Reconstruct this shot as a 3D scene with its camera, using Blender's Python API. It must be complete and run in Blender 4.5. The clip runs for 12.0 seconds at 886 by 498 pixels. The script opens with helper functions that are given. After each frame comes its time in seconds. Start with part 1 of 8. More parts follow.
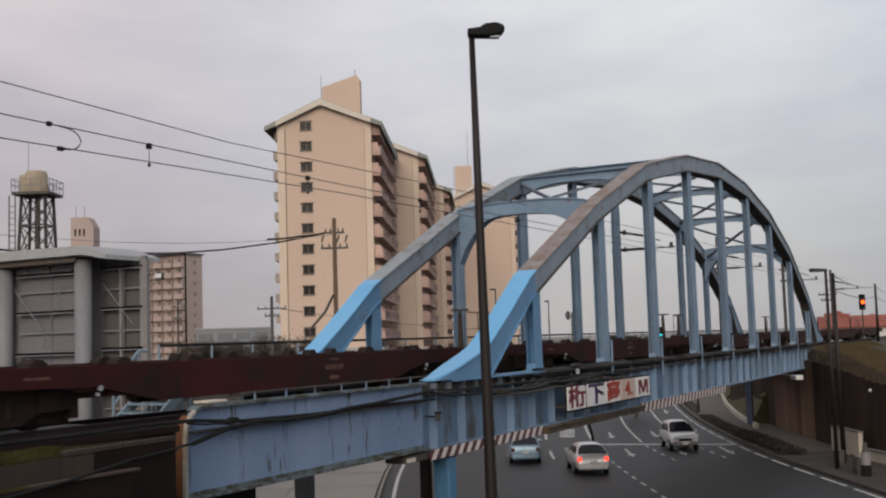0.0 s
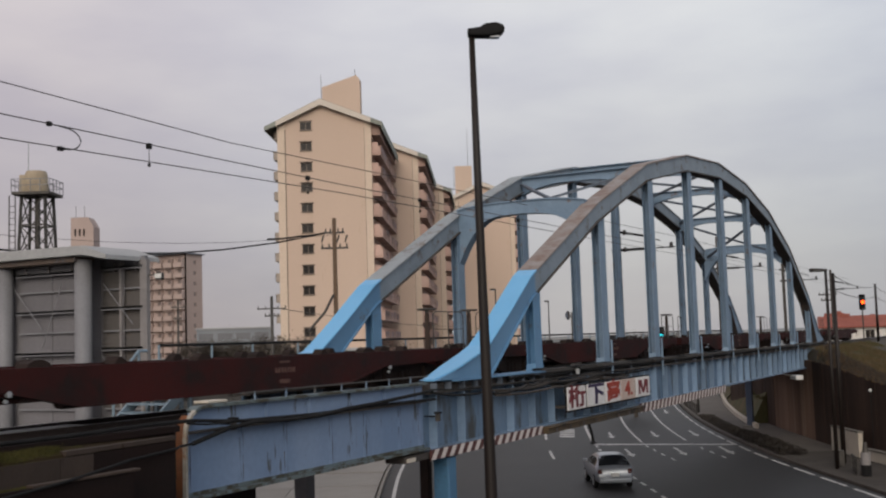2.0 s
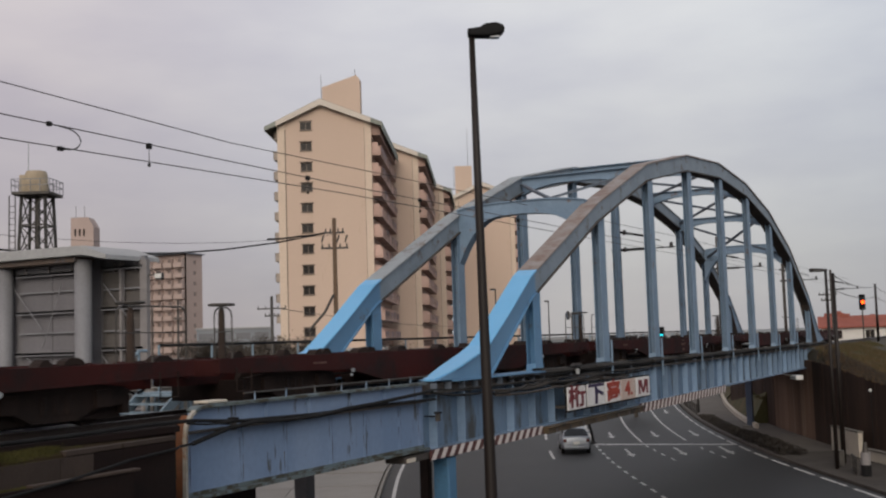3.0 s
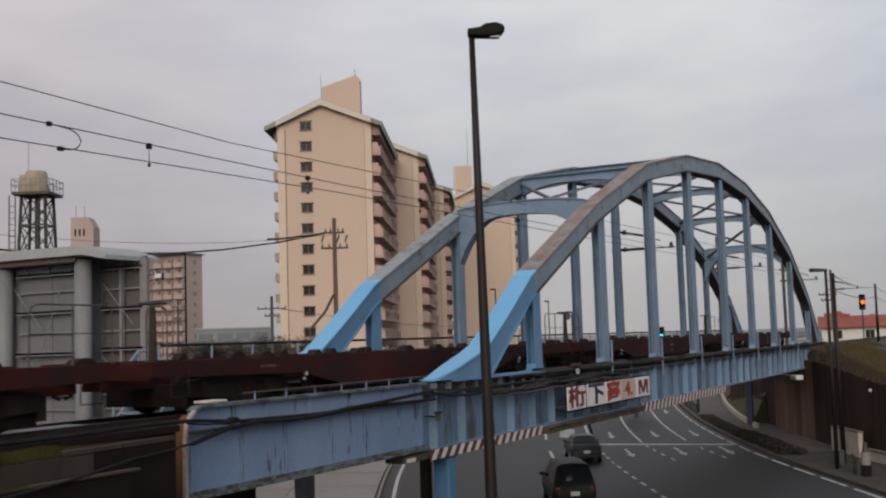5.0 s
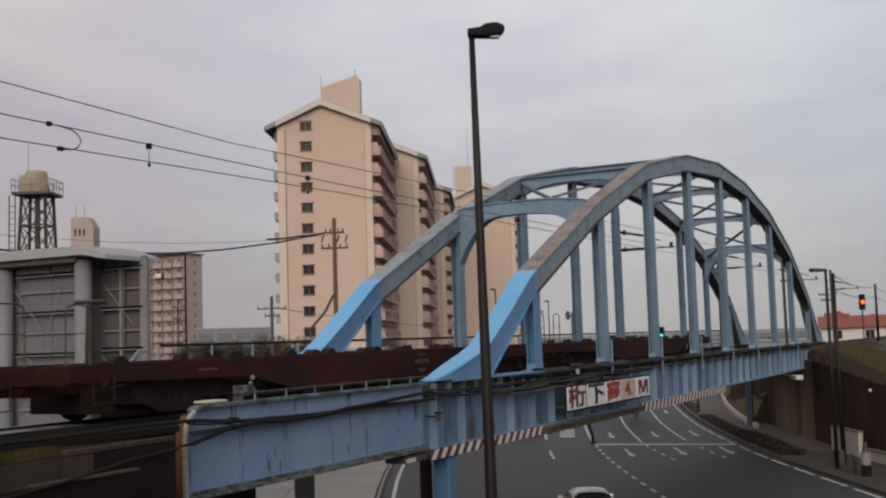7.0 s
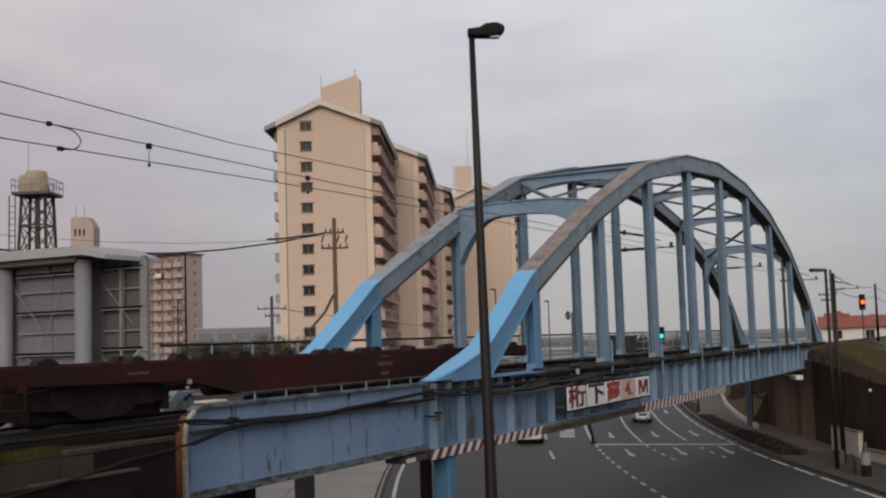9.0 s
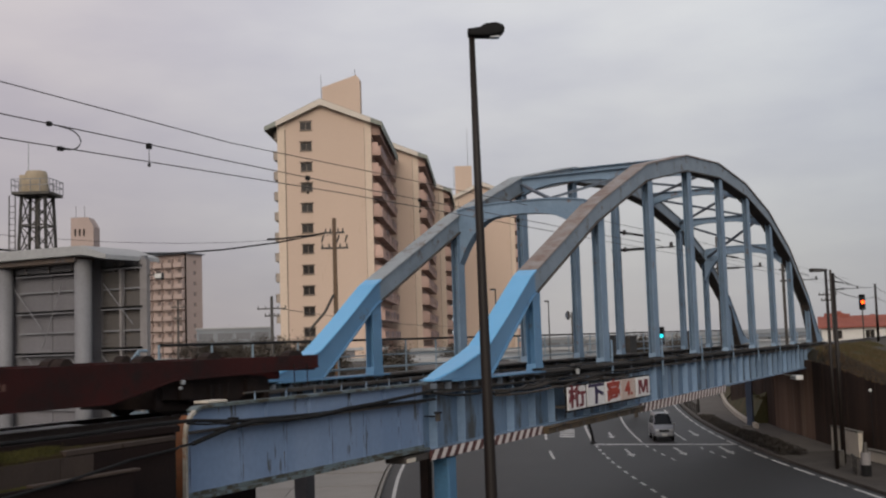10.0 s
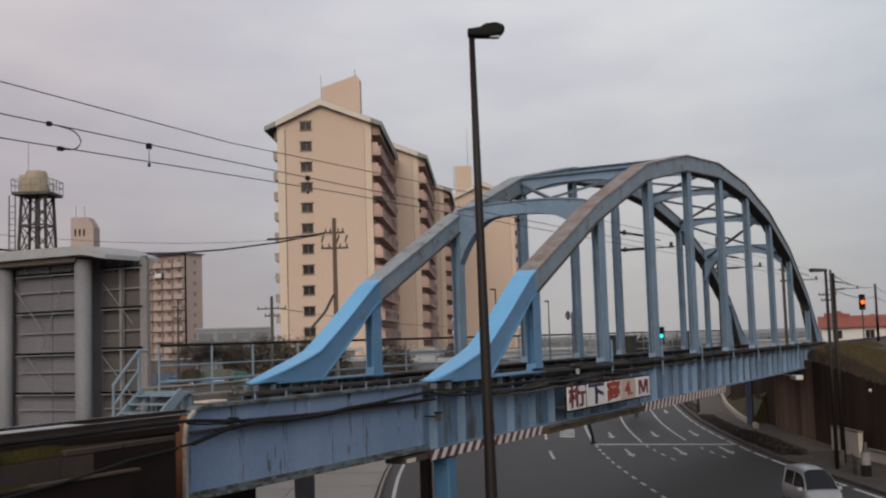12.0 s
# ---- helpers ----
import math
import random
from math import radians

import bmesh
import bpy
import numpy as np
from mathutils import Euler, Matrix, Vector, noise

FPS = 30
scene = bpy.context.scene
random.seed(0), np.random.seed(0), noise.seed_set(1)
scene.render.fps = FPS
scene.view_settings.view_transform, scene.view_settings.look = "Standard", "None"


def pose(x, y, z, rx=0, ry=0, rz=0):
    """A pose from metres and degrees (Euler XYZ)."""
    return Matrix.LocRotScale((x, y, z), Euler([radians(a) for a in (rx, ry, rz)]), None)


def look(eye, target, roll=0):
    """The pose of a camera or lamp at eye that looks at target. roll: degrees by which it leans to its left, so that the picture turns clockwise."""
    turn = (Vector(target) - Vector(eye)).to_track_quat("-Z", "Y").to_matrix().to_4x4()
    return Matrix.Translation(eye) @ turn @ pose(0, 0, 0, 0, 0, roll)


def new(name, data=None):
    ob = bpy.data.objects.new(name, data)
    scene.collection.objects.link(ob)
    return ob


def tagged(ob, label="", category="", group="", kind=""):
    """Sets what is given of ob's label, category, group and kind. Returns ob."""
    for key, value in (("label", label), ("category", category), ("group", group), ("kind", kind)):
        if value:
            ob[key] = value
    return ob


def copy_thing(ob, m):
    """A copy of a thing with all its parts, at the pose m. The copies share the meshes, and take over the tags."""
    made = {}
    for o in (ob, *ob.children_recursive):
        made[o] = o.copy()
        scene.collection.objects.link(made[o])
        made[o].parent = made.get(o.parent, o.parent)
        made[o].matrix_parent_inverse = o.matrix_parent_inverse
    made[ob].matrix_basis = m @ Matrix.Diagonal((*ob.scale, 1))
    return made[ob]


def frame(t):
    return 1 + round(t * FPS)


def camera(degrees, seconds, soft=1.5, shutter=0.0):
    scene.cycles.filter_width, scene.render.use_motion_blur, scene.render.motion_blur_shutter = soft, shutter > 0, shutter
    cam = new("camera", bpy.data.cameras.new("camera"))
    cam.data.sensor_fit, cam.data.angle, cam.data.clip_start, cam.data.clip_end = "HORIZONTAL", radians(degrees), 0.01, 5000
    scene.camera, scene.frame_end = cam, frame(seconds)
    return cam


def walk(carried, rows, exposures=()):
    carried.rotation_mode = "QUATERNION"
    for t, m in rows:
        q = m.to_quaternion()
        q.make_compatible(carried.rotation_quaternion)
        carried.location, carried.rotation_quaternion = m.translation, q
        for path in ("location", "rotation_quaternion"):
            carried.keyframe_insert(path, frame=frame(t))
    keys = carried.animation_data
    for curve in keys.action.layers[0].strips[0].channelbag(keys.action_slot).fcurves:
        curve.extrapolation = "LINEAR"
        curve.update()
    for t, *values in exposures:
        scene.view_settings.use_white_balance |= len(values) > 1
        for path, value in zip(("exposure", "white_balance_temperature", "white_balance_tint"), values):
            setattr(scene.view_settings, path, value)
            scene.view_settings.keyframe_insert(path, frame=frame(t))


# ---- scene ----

from functools import lru_cache
# camera: hand-held on a footbridge above the road, standing still
cam = camera(44, 12.0, soft=2.2, shutter=0.12)
EYE = look((-21.604, -11.460, 6.75), (-12.752, -6.884, 7.581), -1.82)
walk(cam, [(0.0, EYE), (12.0, EYE)], exposures=[(0.0, 0.05), (1.2, 0.02), (2.5, -0.02), (5.0, -0.06), (12.0, -0.08)])

# ---- light: overcast late afternoon, soft warm sun from behind the viewer ----
scene.view_settings.exposure = 0.0
world = bpy.data.worlds.new("sky")
scene.world = world
world.use_nodes = True
wn, wl = world.node_tree.nodes, world.node_tree.links
wn.clear()
w_out = wn.new("ShaderNodeOutputWorld")
w_sky = wn.new("ShaderNodeTexSky")
w_sky.sky_type = "NISHITA"
w_sky.sun_disc = False
w_sky.sun_elevation = radians(24)
w_sky.sun_rotation = radians(-112)
w_bg = wn.new("ShaderNodeBackground")
w_bg.inputs[1].default_value = 0.1
wl.new(w_sky.outputs[0], w_bg.inputs[0])
# the cloud deck: broad grey layers, paler and pinker low down
w_co = wn.new("ShaderNodeTexCoord")
w_sep = wn.new("ShaderNodeSeparateXYZ")
wl.new(w_co.outputs["Generated"], w_sep.inputs[0])
w_ramp = wn.new("ShaderNodeValToRGB")
w_ramp.color_ramp.elements[0].position = 0.0
w_ramp.color_ramp.elements[0].color = (0.46, 0.435, 0.445, 1)
w_ramp.color_ramp.elements[1].position = 1.0
w_ramp.color_ramp.elements[1].color = (0.46, 0.46, 0.50, 1)
for pos, col in ((0.06, (0.49, 0.466, 0.475, 1)), (0.16, (0.605, 0.59, 0.608, 1)), (0.27, (0.71, 0.70, 0.724, 1)), (0.48, (0.79, 0.785, 0.818, 1))):
    el = w_ramp.color_ramp.elements.new(pos)
    el.color = col
wl.new(w_sep.outputs[2], w_ramp.inputs[0])
w_map = wn.new("ShaderNodeMapping")
w_map.inputs["Scale"].default_value = (1.0, 1.0, 3.2)
wl.new(w_co.outputs["Generated"], w_map.inputs[0])
w_noise = wn.new("ShaderNodeTexNoise")
w_noise.inputs["Scale"].default_value = 3.6
w_noise.inputs["Detail"].default_value = 5
w_noise.inputs["Roughness"].default_value = 0.5
wl.new(w_map.outputs[0], w_noise.inputs["Vector"])
w_cr = wn.new("ShaderNodeValToRGB")
w_cr.color_ramp.elements[0].position = 0.32
w_cr.color_ramp.elements[0].color = (0.865, 0.86, 0.925, 1)
w_cr.color_ramp.elements[1].position = 0.68
w_cr.color_ramp.elements[1].color = (1.11, 1.105, 1.09, 1)
wl.new(w_noise.outputs[0], w_cr.inputs[0])
w_mul = wn.new("ShaderNodeMixRGB")
w_mul.blend_type = "MULTIPLY"
w_mul.inputs[0].default_value = 1.0
wl.new(w_ramp.outputs[0], w_mul.inputs[1])
wl.new(w_cr.outputs[0], w_mul.inputs[2])
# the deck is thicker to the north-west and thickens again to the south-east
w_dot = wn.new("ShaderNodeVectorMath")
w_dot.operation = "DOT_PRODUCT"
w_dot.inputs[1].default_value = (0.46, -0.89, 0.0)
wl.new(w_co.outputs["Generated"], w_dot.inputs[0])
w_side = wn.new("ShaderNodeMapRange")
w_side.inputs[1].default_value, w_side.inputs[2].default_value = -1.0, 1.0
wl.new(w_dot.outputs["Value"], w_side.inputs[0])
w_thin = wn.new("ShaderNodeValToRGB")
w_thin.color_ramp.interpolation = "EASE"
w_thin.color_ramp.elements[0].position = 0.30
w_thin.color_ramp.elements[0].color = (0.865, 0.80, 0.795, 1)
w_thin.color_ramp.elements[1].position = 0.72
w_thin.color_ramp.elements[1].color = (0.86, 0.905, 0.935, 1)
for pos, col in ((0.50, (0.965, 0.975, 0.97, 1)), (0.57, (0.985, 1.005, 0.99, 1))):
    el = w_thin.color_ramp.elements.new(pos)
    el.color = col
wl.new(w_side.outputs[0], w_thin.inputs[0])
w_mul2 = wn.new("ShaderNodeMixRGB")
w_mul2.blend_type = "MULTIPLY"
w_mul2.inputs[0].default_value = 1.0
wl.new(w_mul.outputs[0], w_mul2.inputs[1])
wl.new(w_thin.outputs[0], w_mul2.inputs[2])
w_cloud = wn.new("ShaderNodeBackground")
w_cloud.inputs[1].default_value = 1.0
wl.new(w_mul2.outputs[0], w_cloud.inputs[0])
w_mix = wn.new("ShaderNodeMixShader")
w_mix.inputs[0].default_value = 0.93
wl.new(w_bg.outputs[0], w_mix.inputs[1])
wl.new(w_cloud.outputs[0], w_mix.inputs[2])
wl.new(w_mix.outputs[0], w_out.inputs[0])
sun_data = bpy.data.lights.new("sun", "SUN")
sun_data.energy = 1.85
sun_data.angle = radians(40)
sun_data.color = (1.0, 0.89, 0.76)
sun = new("sun", sun_data)
sun.matrix_world = look((-90, -36, 45), (0, 0, 0))


# ---- building tools ----
def bm_box(bm, lo, hi, m=None):
    vs = []
    for x in (lo[0], hi[0]):
        for y in (lo[1], hi[1]):
            for z in (lo[2], hi[2]):
                v = Vector((x, y, z))
                vs.append(bm.verts.new(m @ v if m else v))
    for f in ((0, 1, 3, 2), (4, 6, 7, 5), (0, 4, 5, 1), (2, 3, 7, 6), (0, 2, 6, 4), (1, 5, 7, 3)):
        bm.faces.new([vs[i] for i in f])
    return vs


def bm_beam(bm, a, b, w, h, up=(0, 0, 1)):
    """A bar of width w and height h from a to b, its centre line on a-b."""
    a, b = Vector(a), Vector(b)
    d = (b - a).normalized()
    side = d.cross(Vector(up))
    if side.length < 1e-4:
        side = d.cross(Vector((0, 1, 0)))
    side.normalize()
    top = side.cross(d).normalized()
    vs = []
    for p in (a, b):
        for s, t in ((-1, -1), (1, -1), (1, 1), (-1, 1)):
            vs.append(bm.verts.new(p + side * (s * w / 2) + top * (t * h / 2)))
    for f in ((3, 2, 1, 0), (4, 5, 6, 7), (0, 1, 5, 4), (1, 2, 6, 5), (2, 3, 7, 6), (3, 0, 4, 7)):
        bm.faces.new([vs[i] for i in f])


def bm_tube(bm, pts, r, n=8, r2=None):
    """A round bar through the points, capped, its radius going from r to r2."""
    pts = [Vector(p) for p in pts]
    r2 = r if r2 is None else r2
    rings = []
    for i, p in enumerate(pts):
        d = (pts[min(i + 1, len(pts) - 1)] - pts[max(i - 1, 0)]).normalized()
        side = d.cross(Vector((0, 0, 1)))
        if side.length < 1e-3:
            side = Vector((1, 0, 0))
        side.normalize()
        top = side.cross(d)
        rr = r + (r2 - r) * i / max(1, len(pts) - 1)
        rings.append([bm.verts.new(p + side * (rr * math.cos(6.28319 * k / n)) + top * (rr * math.sin(6.28319 * k / n))) for k in range(n)])
    for a, b in zip(rings, rings[1:]):
        for k in range(n):
            bm.faces.new((a[k], a[(k + 1) % n], b[(k + 1) % n], b[k]))
    bm.faces.new(rings[0][::-1])
    bm.faces.new(rings[-1])


def bm_prism(bm, poly, axis, lo, hi, m=None):
    """A polygon in the plane across axis (0 x, 1 y, 2 z), drawn out from lo to hi."""
    def at(u, v, w):
        p = [Vector((w, u, v)), Vector((u, w, v)), Vector((u, v, w))][axis]
        return bm.verts.new(m @ p if m else p)
    a = [at(u, v, lo) for u, v in poly]
    b = [at(u, v, hi) for u, v in poly]
    n = len(poly)
    bm.faces.new(a)
    bm.faces.new(b[::-1])
    for i in range(n):
        bm.faces.new((a[i], b[i], b[(i + 1) % n], a[(i + 1) % n]))


def bm_sheet(bm, left, right, z=0.0):
    """A strip between two lines of as many (x, y) or (x, y, z) points."""
    def v(p):
        return bm.verts.new((p[0], p[1], p[2] if len(p) > 2 else z))
    a, b = [v(p) for p in left], [v(p) for p in right]
    for i in range(len(a) - 1):
        bm.faces.new((b[i], b[i + 1], a[i + 1], a[i]))


def bm_wall(bm, width, height, holes, thick, m):
    """A wall in its own x-z plane, x to the right, thickness to +y, with rectangular openings (x0, z0, x1, z1) that go through it."""
    xs = sorted({0.0, width, *(h[0] for h in holes), *(h[2] for h in holes)})
    zs = sorted({0.0, height, *(h[1] for h in holes), *(h[3] for h in holes)})

    def solid(i, j):
        if i < 0 or j < 0 or i >= len(xs) - 1 or j >= len(zs) - 1:
            return False
        cx, cz = (xs[i] + xs[i + 1]) / 2, (zs[j] + zs[j + 1]) / 2
        return not any(h[0] < cx < h[2] and h[1] < cz < h[3] for h in holes)
    cache = {}

    def v(i, j, k):
        if (i, j, k) not in cache:
            cache[i, j, k] = bm.verts.new(m @ Vector((xs[i], k * thick, zs[j])))
        return cache[i, j, k]
    for i in range(len(xs) - 1):
        for j in range(len(zs) - 1):
            if not solid(i, j):
                continue
            bm.faces.new((v(i, j, 0), v(i + 1, j, 0), v(i + 1, j + 1, 0), v(i, j + 1, 0)))
            bm.faces.new((v(i, j, 1), v(i, j + 1, 1), v(i + 1, j + 1, 1), v(i + 1, j, 1)))
            if not solid(i - 1, j):
                bm.faces.new((v(i, j, 0), v(i, j + 1, 0), v(i, j + 1, 1), v(i, j, 1)))
            if not solid(i + 1, j):
                bm.faces.new((v(i + 1, j, 0), v(i + 1, j, 1), v(i + 1, j + 1, 1), v(i + 1, j + 1, 0)))
            if not solid(i, j - 1):
                bm.faces.new((v(i, j, 0), v(i, j, 1), v(i + 1, j, 1), v(i + 1, j, 0)))
            if not solid(i, j + 1):
                bm.faces.new((v(i, j + 1, 0), v(i + 1, j + 1, 0), v(i + 1, j + 1, 1), v(i, j + 1, 1)))


def mesh_of(name, bm, mat, smooth=False):
    bmesh.ops.recalc_face_normals(bm, faces=bm.faces)
    me = bpy.data.meshes.new(name)
    bm.to_mesh(me)
    bm.free()
    me.materials.append(mat)
    if smooth:
        for p in me.polygons:
            p.use_smooth = True
    return me


def part(name, bm, mat, parent=None, label="", smooth=False):
    """Links a bmesh, or a finished mesh, as one object under a thing or a part."""
    me = bm if isinstance(bm, bpy.types.Mesh) else mesh_of(name, bm, mat, smooth)
    ob = new(name, me)
    if parent:
        ob.parent = parent
    if label:
        tagged(ob, label=label)
    return ob


def thing(name, m, label, category, group="", kind=""):
    ob = new(name)
    ob.empty_display_size = 0.3
    ob.matrix_basis = m
    return tagged(ob, label, category, group, kind)


def bevel(bm, width, seg=2, limit=30):
    bmesh.ops.recalc_face_normals(bm, faces=bm.faces)
    ed = [e for e in bm.edges if len(e.link_faces) == 2 and e.calc_face_angle(0) > radians(limit)]
    bmesh.ops.bevel(bm, geom=ed, offset=width, segments=seg, affect="EDGES", profile=0.6, clamp_overlap=True)


# ---- materials ----
def surface(name, c1, c2, scale=0.6, rough=0.7, metal=0.0, bump=0.15, fine=18.0, stain=None, stain_scale=1.2, stain_at=0.6,
            streak=(1, 1, 1), piece=0.0, rough_var=0.12, soft=0.1, spec=0.5, grit=0.08):
    """Two tones at one scale, grain at a finer one, an optional stain with ragged edges, relief."""
    mt = bpy.data.materials.new(name)
    mt.use_nodes = True
    n, l = mt.node_tree.nodes, mt.node_tree.links
    bs = n["Principled BSDF"]
    co = n.new("ShaderNodeTexCoord")
    mp = n.new("ShaderNodeMapping")
    mp.inputs["Scale"].default_value = streak
    l.new(co.outputs["Object"], mp.inputs[0])
    big = n.new("ShaderNodeTexNoise")
    big.inputs["Scale"].default_value = scale
    big.inputs["Detail"].default_value = 6
    big.inputs["Roughness"].default_value = 0.6
    l.new(mp.outputs[0], big.inputs["Vector"])
    mix = n.new("ShaderNodeMixRGB")
    mix.inputs[1].default_value = (*c1, 1)
    mix.inputs[2].default_value = (*c2, 1)
    spread = n.new("ShaderNodeMapRange")
    spread.inputs[1].default_value, spread.inputs[2].default_value = 0.34, 0.66
    l.new(big.outputs[0], spread.inputs[0])
    l.new(spread.outputs[0], mix.inputs[0])
    grain = n.new("ShaderNodeTexNoise")
    grain.inputs["Scale"].default_value = fine
    grain.inputs["Detail"].default_value = 4
    l.new(co.outputs["Object"], grain.inputs["Vector"])
    gr = n.new("ShaderNodeMapRange")
    gr.inputs[1].default_value, gr.inputs[2].default_value, gr.inputs[3].default_value, gr.inputs[4].default_value = 0.3, 0.7, 1 - grit, 1 + grit * 0.8
    l.new(grain.outputs[0], gr.inputs[0])
    mul = n.new("ShaderNodeMixRGB")
    mul.blend_type = "MULTIPLY"
    mul.inputs[0].default_value = 1.0
    l.new(mix.outputs[0], mul.inputs[1])
    l.new(gr.outputs[0], mul.inputs[2])
    last = mul.outputs[0]
    if stain:
        st = n.new("ShaderNodeTexNoise")
        st.inputs["Scale"].default_value = stain_scale
        st.inputs["Detail"].default_value = 8
        st.inputs["Roughness"].default_value = 0.68
        l.new(mp.outputs[0], st.inputs["Vector"])
        sr = n.new("ShaderNodeMapRange")
        sr.inputs[1].default_value, sr.inputs[2].default_value = stain_at, stain_at + soft
        l.new(st.outputs[0], sr.inputs[0])
        sm = n.new("ShaderNodeMixRGB")
        sm.inputs[2].default_value = (*stain, 1)
        l.new(sr.outputs[0], sm.inputs[0])
        l.new(last, sm.inputs[1])
        last = sm.outputs[0]
    if piece:
        oi = n.new("ShaderNodeObjectInfo")
        pr = n.new("ShaderNodeMapRange")
        pr.inputs[3].default_value, pr.inputs[4].default_value = 1 - piece, 1 + piece
        l.new(oi.outputs["Random"], pr.inputs[0])
        pm = n.new("ShaderNodeMixRGB")
        pm.blend_type = "MULTIPLY"
        pm.inputs[0].default_value = 1.0
        l.new(last, pm.inputs[1])
        l.new(pr.outputs[0], pm.inputs[2])
        last = pm.outputs[0]
    l.new(last, bs.inputs["Base Color"])
    rr = n.new("ShaderNodeMapRange")
    rr.inputs[3].default_value, rr.inputs[4].default_value = max(0.03, rough - rough_var), min(1.0, rough + rough_var)
    l.new(grain.outputs[0], rr.inputs[0])
    l.new(rr.outputs[0], bs.inputs["Roughness"])
    bs.inputs["Metallic"].default_value = metal
    bs.inputs["Specular IOR Level"].default_value = spec
    if bump:
        bp = n.new("ShaderNodeBump")
        bp.inputs["Strength"].default_value = bump
        bp.inputs["Distance"].default_value = 0.02
        l.new(grain.outputs[0], bp.inputs["Height"])
        l.new(bp.outputs[0], bs.inputs["Normal"])
    return mt


def glow(name, col, strength):
    mt = bpy.data.materials.new(name)
    mt.use_nodes = True
    bs = mt.node_tree.nodes["Principled BSDF"]
    bs.inputs["Base Color"].default_value = (*col, 1)
    bs.inputs["Emission Color"].default_value = (*col, 1)
    bs.inputs["Emission Strength"].default_value = strength
    return mt


def glass(name, col, rough=0.05):
    mt = bpy.data.materials.new(name)
    mt.use_nodes = True
    bs = mt.node_tree.nodes["Principled BSDF"]
    bs.inputs["Base Color"].default_value = (*col, 1)
    bs.inputs["Roughness"].default_value = rough
    bs.inputs["IOR"].default_value = 1.45
    bs.inputs["Specular IOR Level"].default_value = 0.22
    return mt


M_ASPHALT = surface("asphalt", (0.0162, 0.0158, 0.0163), (0.0235, 0.0229, 0.0230), 0.12, 0.62, fine=40, bump=0.18, stain=(0.028, 0.0275, 0.028), stain_scale=0.35, stain_at=0.6, spec=0.42)
M_PAINT_W = surface("road_paint", (0.58, 0.57, 0.55), (0.42, 0.415, 0.40), 2, 0.7, fine=60, bump=0.1, stain=(0.09, 0.09, 0.09), stain_scale=3, stain_at=0.56, soft=0.08)
M_CONCRETE = surface("concrete", (0.20, 0.185, 0.165), (0.145, 0.135, 0.12), 0.5, 0.85, fine=30, stain=(0.09, 0.083, 0.075), stain_scale=0.8, stain_at=0.6)
M_SLAB = surface("paving_concrete", (0.25, 0.235, 0.215), (0.20, 0.188, 0.17), 0.3, 0.88, fine=25, stain=(0.13, 0.12, 0.11), stain_scale=0.5, stain_at=0.6, piece=0.06)
# stained brown taken down to near black for the shaded trackside corner
M_WALLDARK = surface("shade_dark_stained_wall", (0.014, 0.0062, 0.005), (0.0065, 0.0042, 0.004), 0.9, 0.95, fine=20, bump=0.4, stain=(0.034, 0.018, 0.012), stain_scale=0.9, stain_at=0.6, streak=(0.4, 1, 1.6), spec=0.2)
M_WALLRUN = surface("streaked_wall", (0.062, 0.038, 0.029), (0.030, 0.020, 0.016), 0.9, 0.92, fine=20, bump=0.4, stain=(0.30, 0.20, 0.14), stain_scale=1.1, stain_at=0.62, streak=(0.9, 0.9, 0.05), piece=0.10, spec=0.2)
M_WALLPALE = surface("washed_wall", (0.20, 0.128, 0.092), (0.105, 0.066, 0.048), 0.7, 0.92, fine=20, bump=0.4, stain=(0.33, 0.245, 0.185), stain_scale=0.9, stain_at=0.57, streak=(0.9, 0.9, 0.04), piece=0.12, spec=0.2, soft=0.16)
M_PAVE = surface("shade_dark_paving", (0.078, 0.069, 0.061), (0.055, 0.048, 0.043), 0.5, 0.9, fine=30, stain=(0.035, 0.032, 0.03), stain_scale=0.8, stain_at=0.58, spec=0.25)
M_GIRDERPALE = surface("pale_girder_paint", (0.132, 0.200, 0.320), (0.18, 0.250, 0.372), 0.55, 0.5, fine=9, bump=0.05, stain=(0.06, 0.066, 0.07), stain_scale=3.6, stain_at=0.585, streak=(1, 1, 0.2), soft=0.05)
# girder paint split in two: shade-dark web with grime, highlight-pale stiffeners
M_GIRDERWEB = surface("shade_dark_girder_web", (0.076, 0.132, 0.205), (0.128, 0.19, 0.272), 0.6, 0.55, fine=9, bump=0.1, stain=(0.045, 0.048, 0.048), stain_scale=2.2, stain_at=0.5, streak=(1, 1, 0.22))
M_STIFF = surface("highlit_stiffener_paint", (0.122, 0.192, 0.285), (0.165, 0.236, 0.33), 0.8, 0.5, fine=9, bump=0.08, stain=(0.10, 0.10, 0.10), stain_scale=2.6, stain_at=0.6, piece=0.25)
M_RUN = surface("rusty_run", (0.075, 0.07, 0.066), (0.12, 0.13, 0.14), 2.0, 0.75, fine=14, bump=0.1, stain=(0.030, 0.022, 0.018), stain_scale=5.0, stain_at=0.52)
M_STRAW = surface("straw_and_bracken", (0.115, 0.062, 0.028), (0.065, 0.046, 0.022), 0.7, 0.9, fine=9, bump=0.3)
M_SAGE = surface("sage_sheeting", (0.125, 0.14, 0.112), (0.09, 0.105, 0.085), 0.8, 0.75, fine=6, bump=0.3)
M_GIRDERFOOT = surface("grimy_girder_edge", (0.13, 0.175, 0.205), (0.085, 0.105, 0.10), 1.6, 0.7, fine=14, bump=0.2, stain=(0.040, 0.038, 0.025), stain_scale=4.0, stain_at=0.47, soft=0.08)
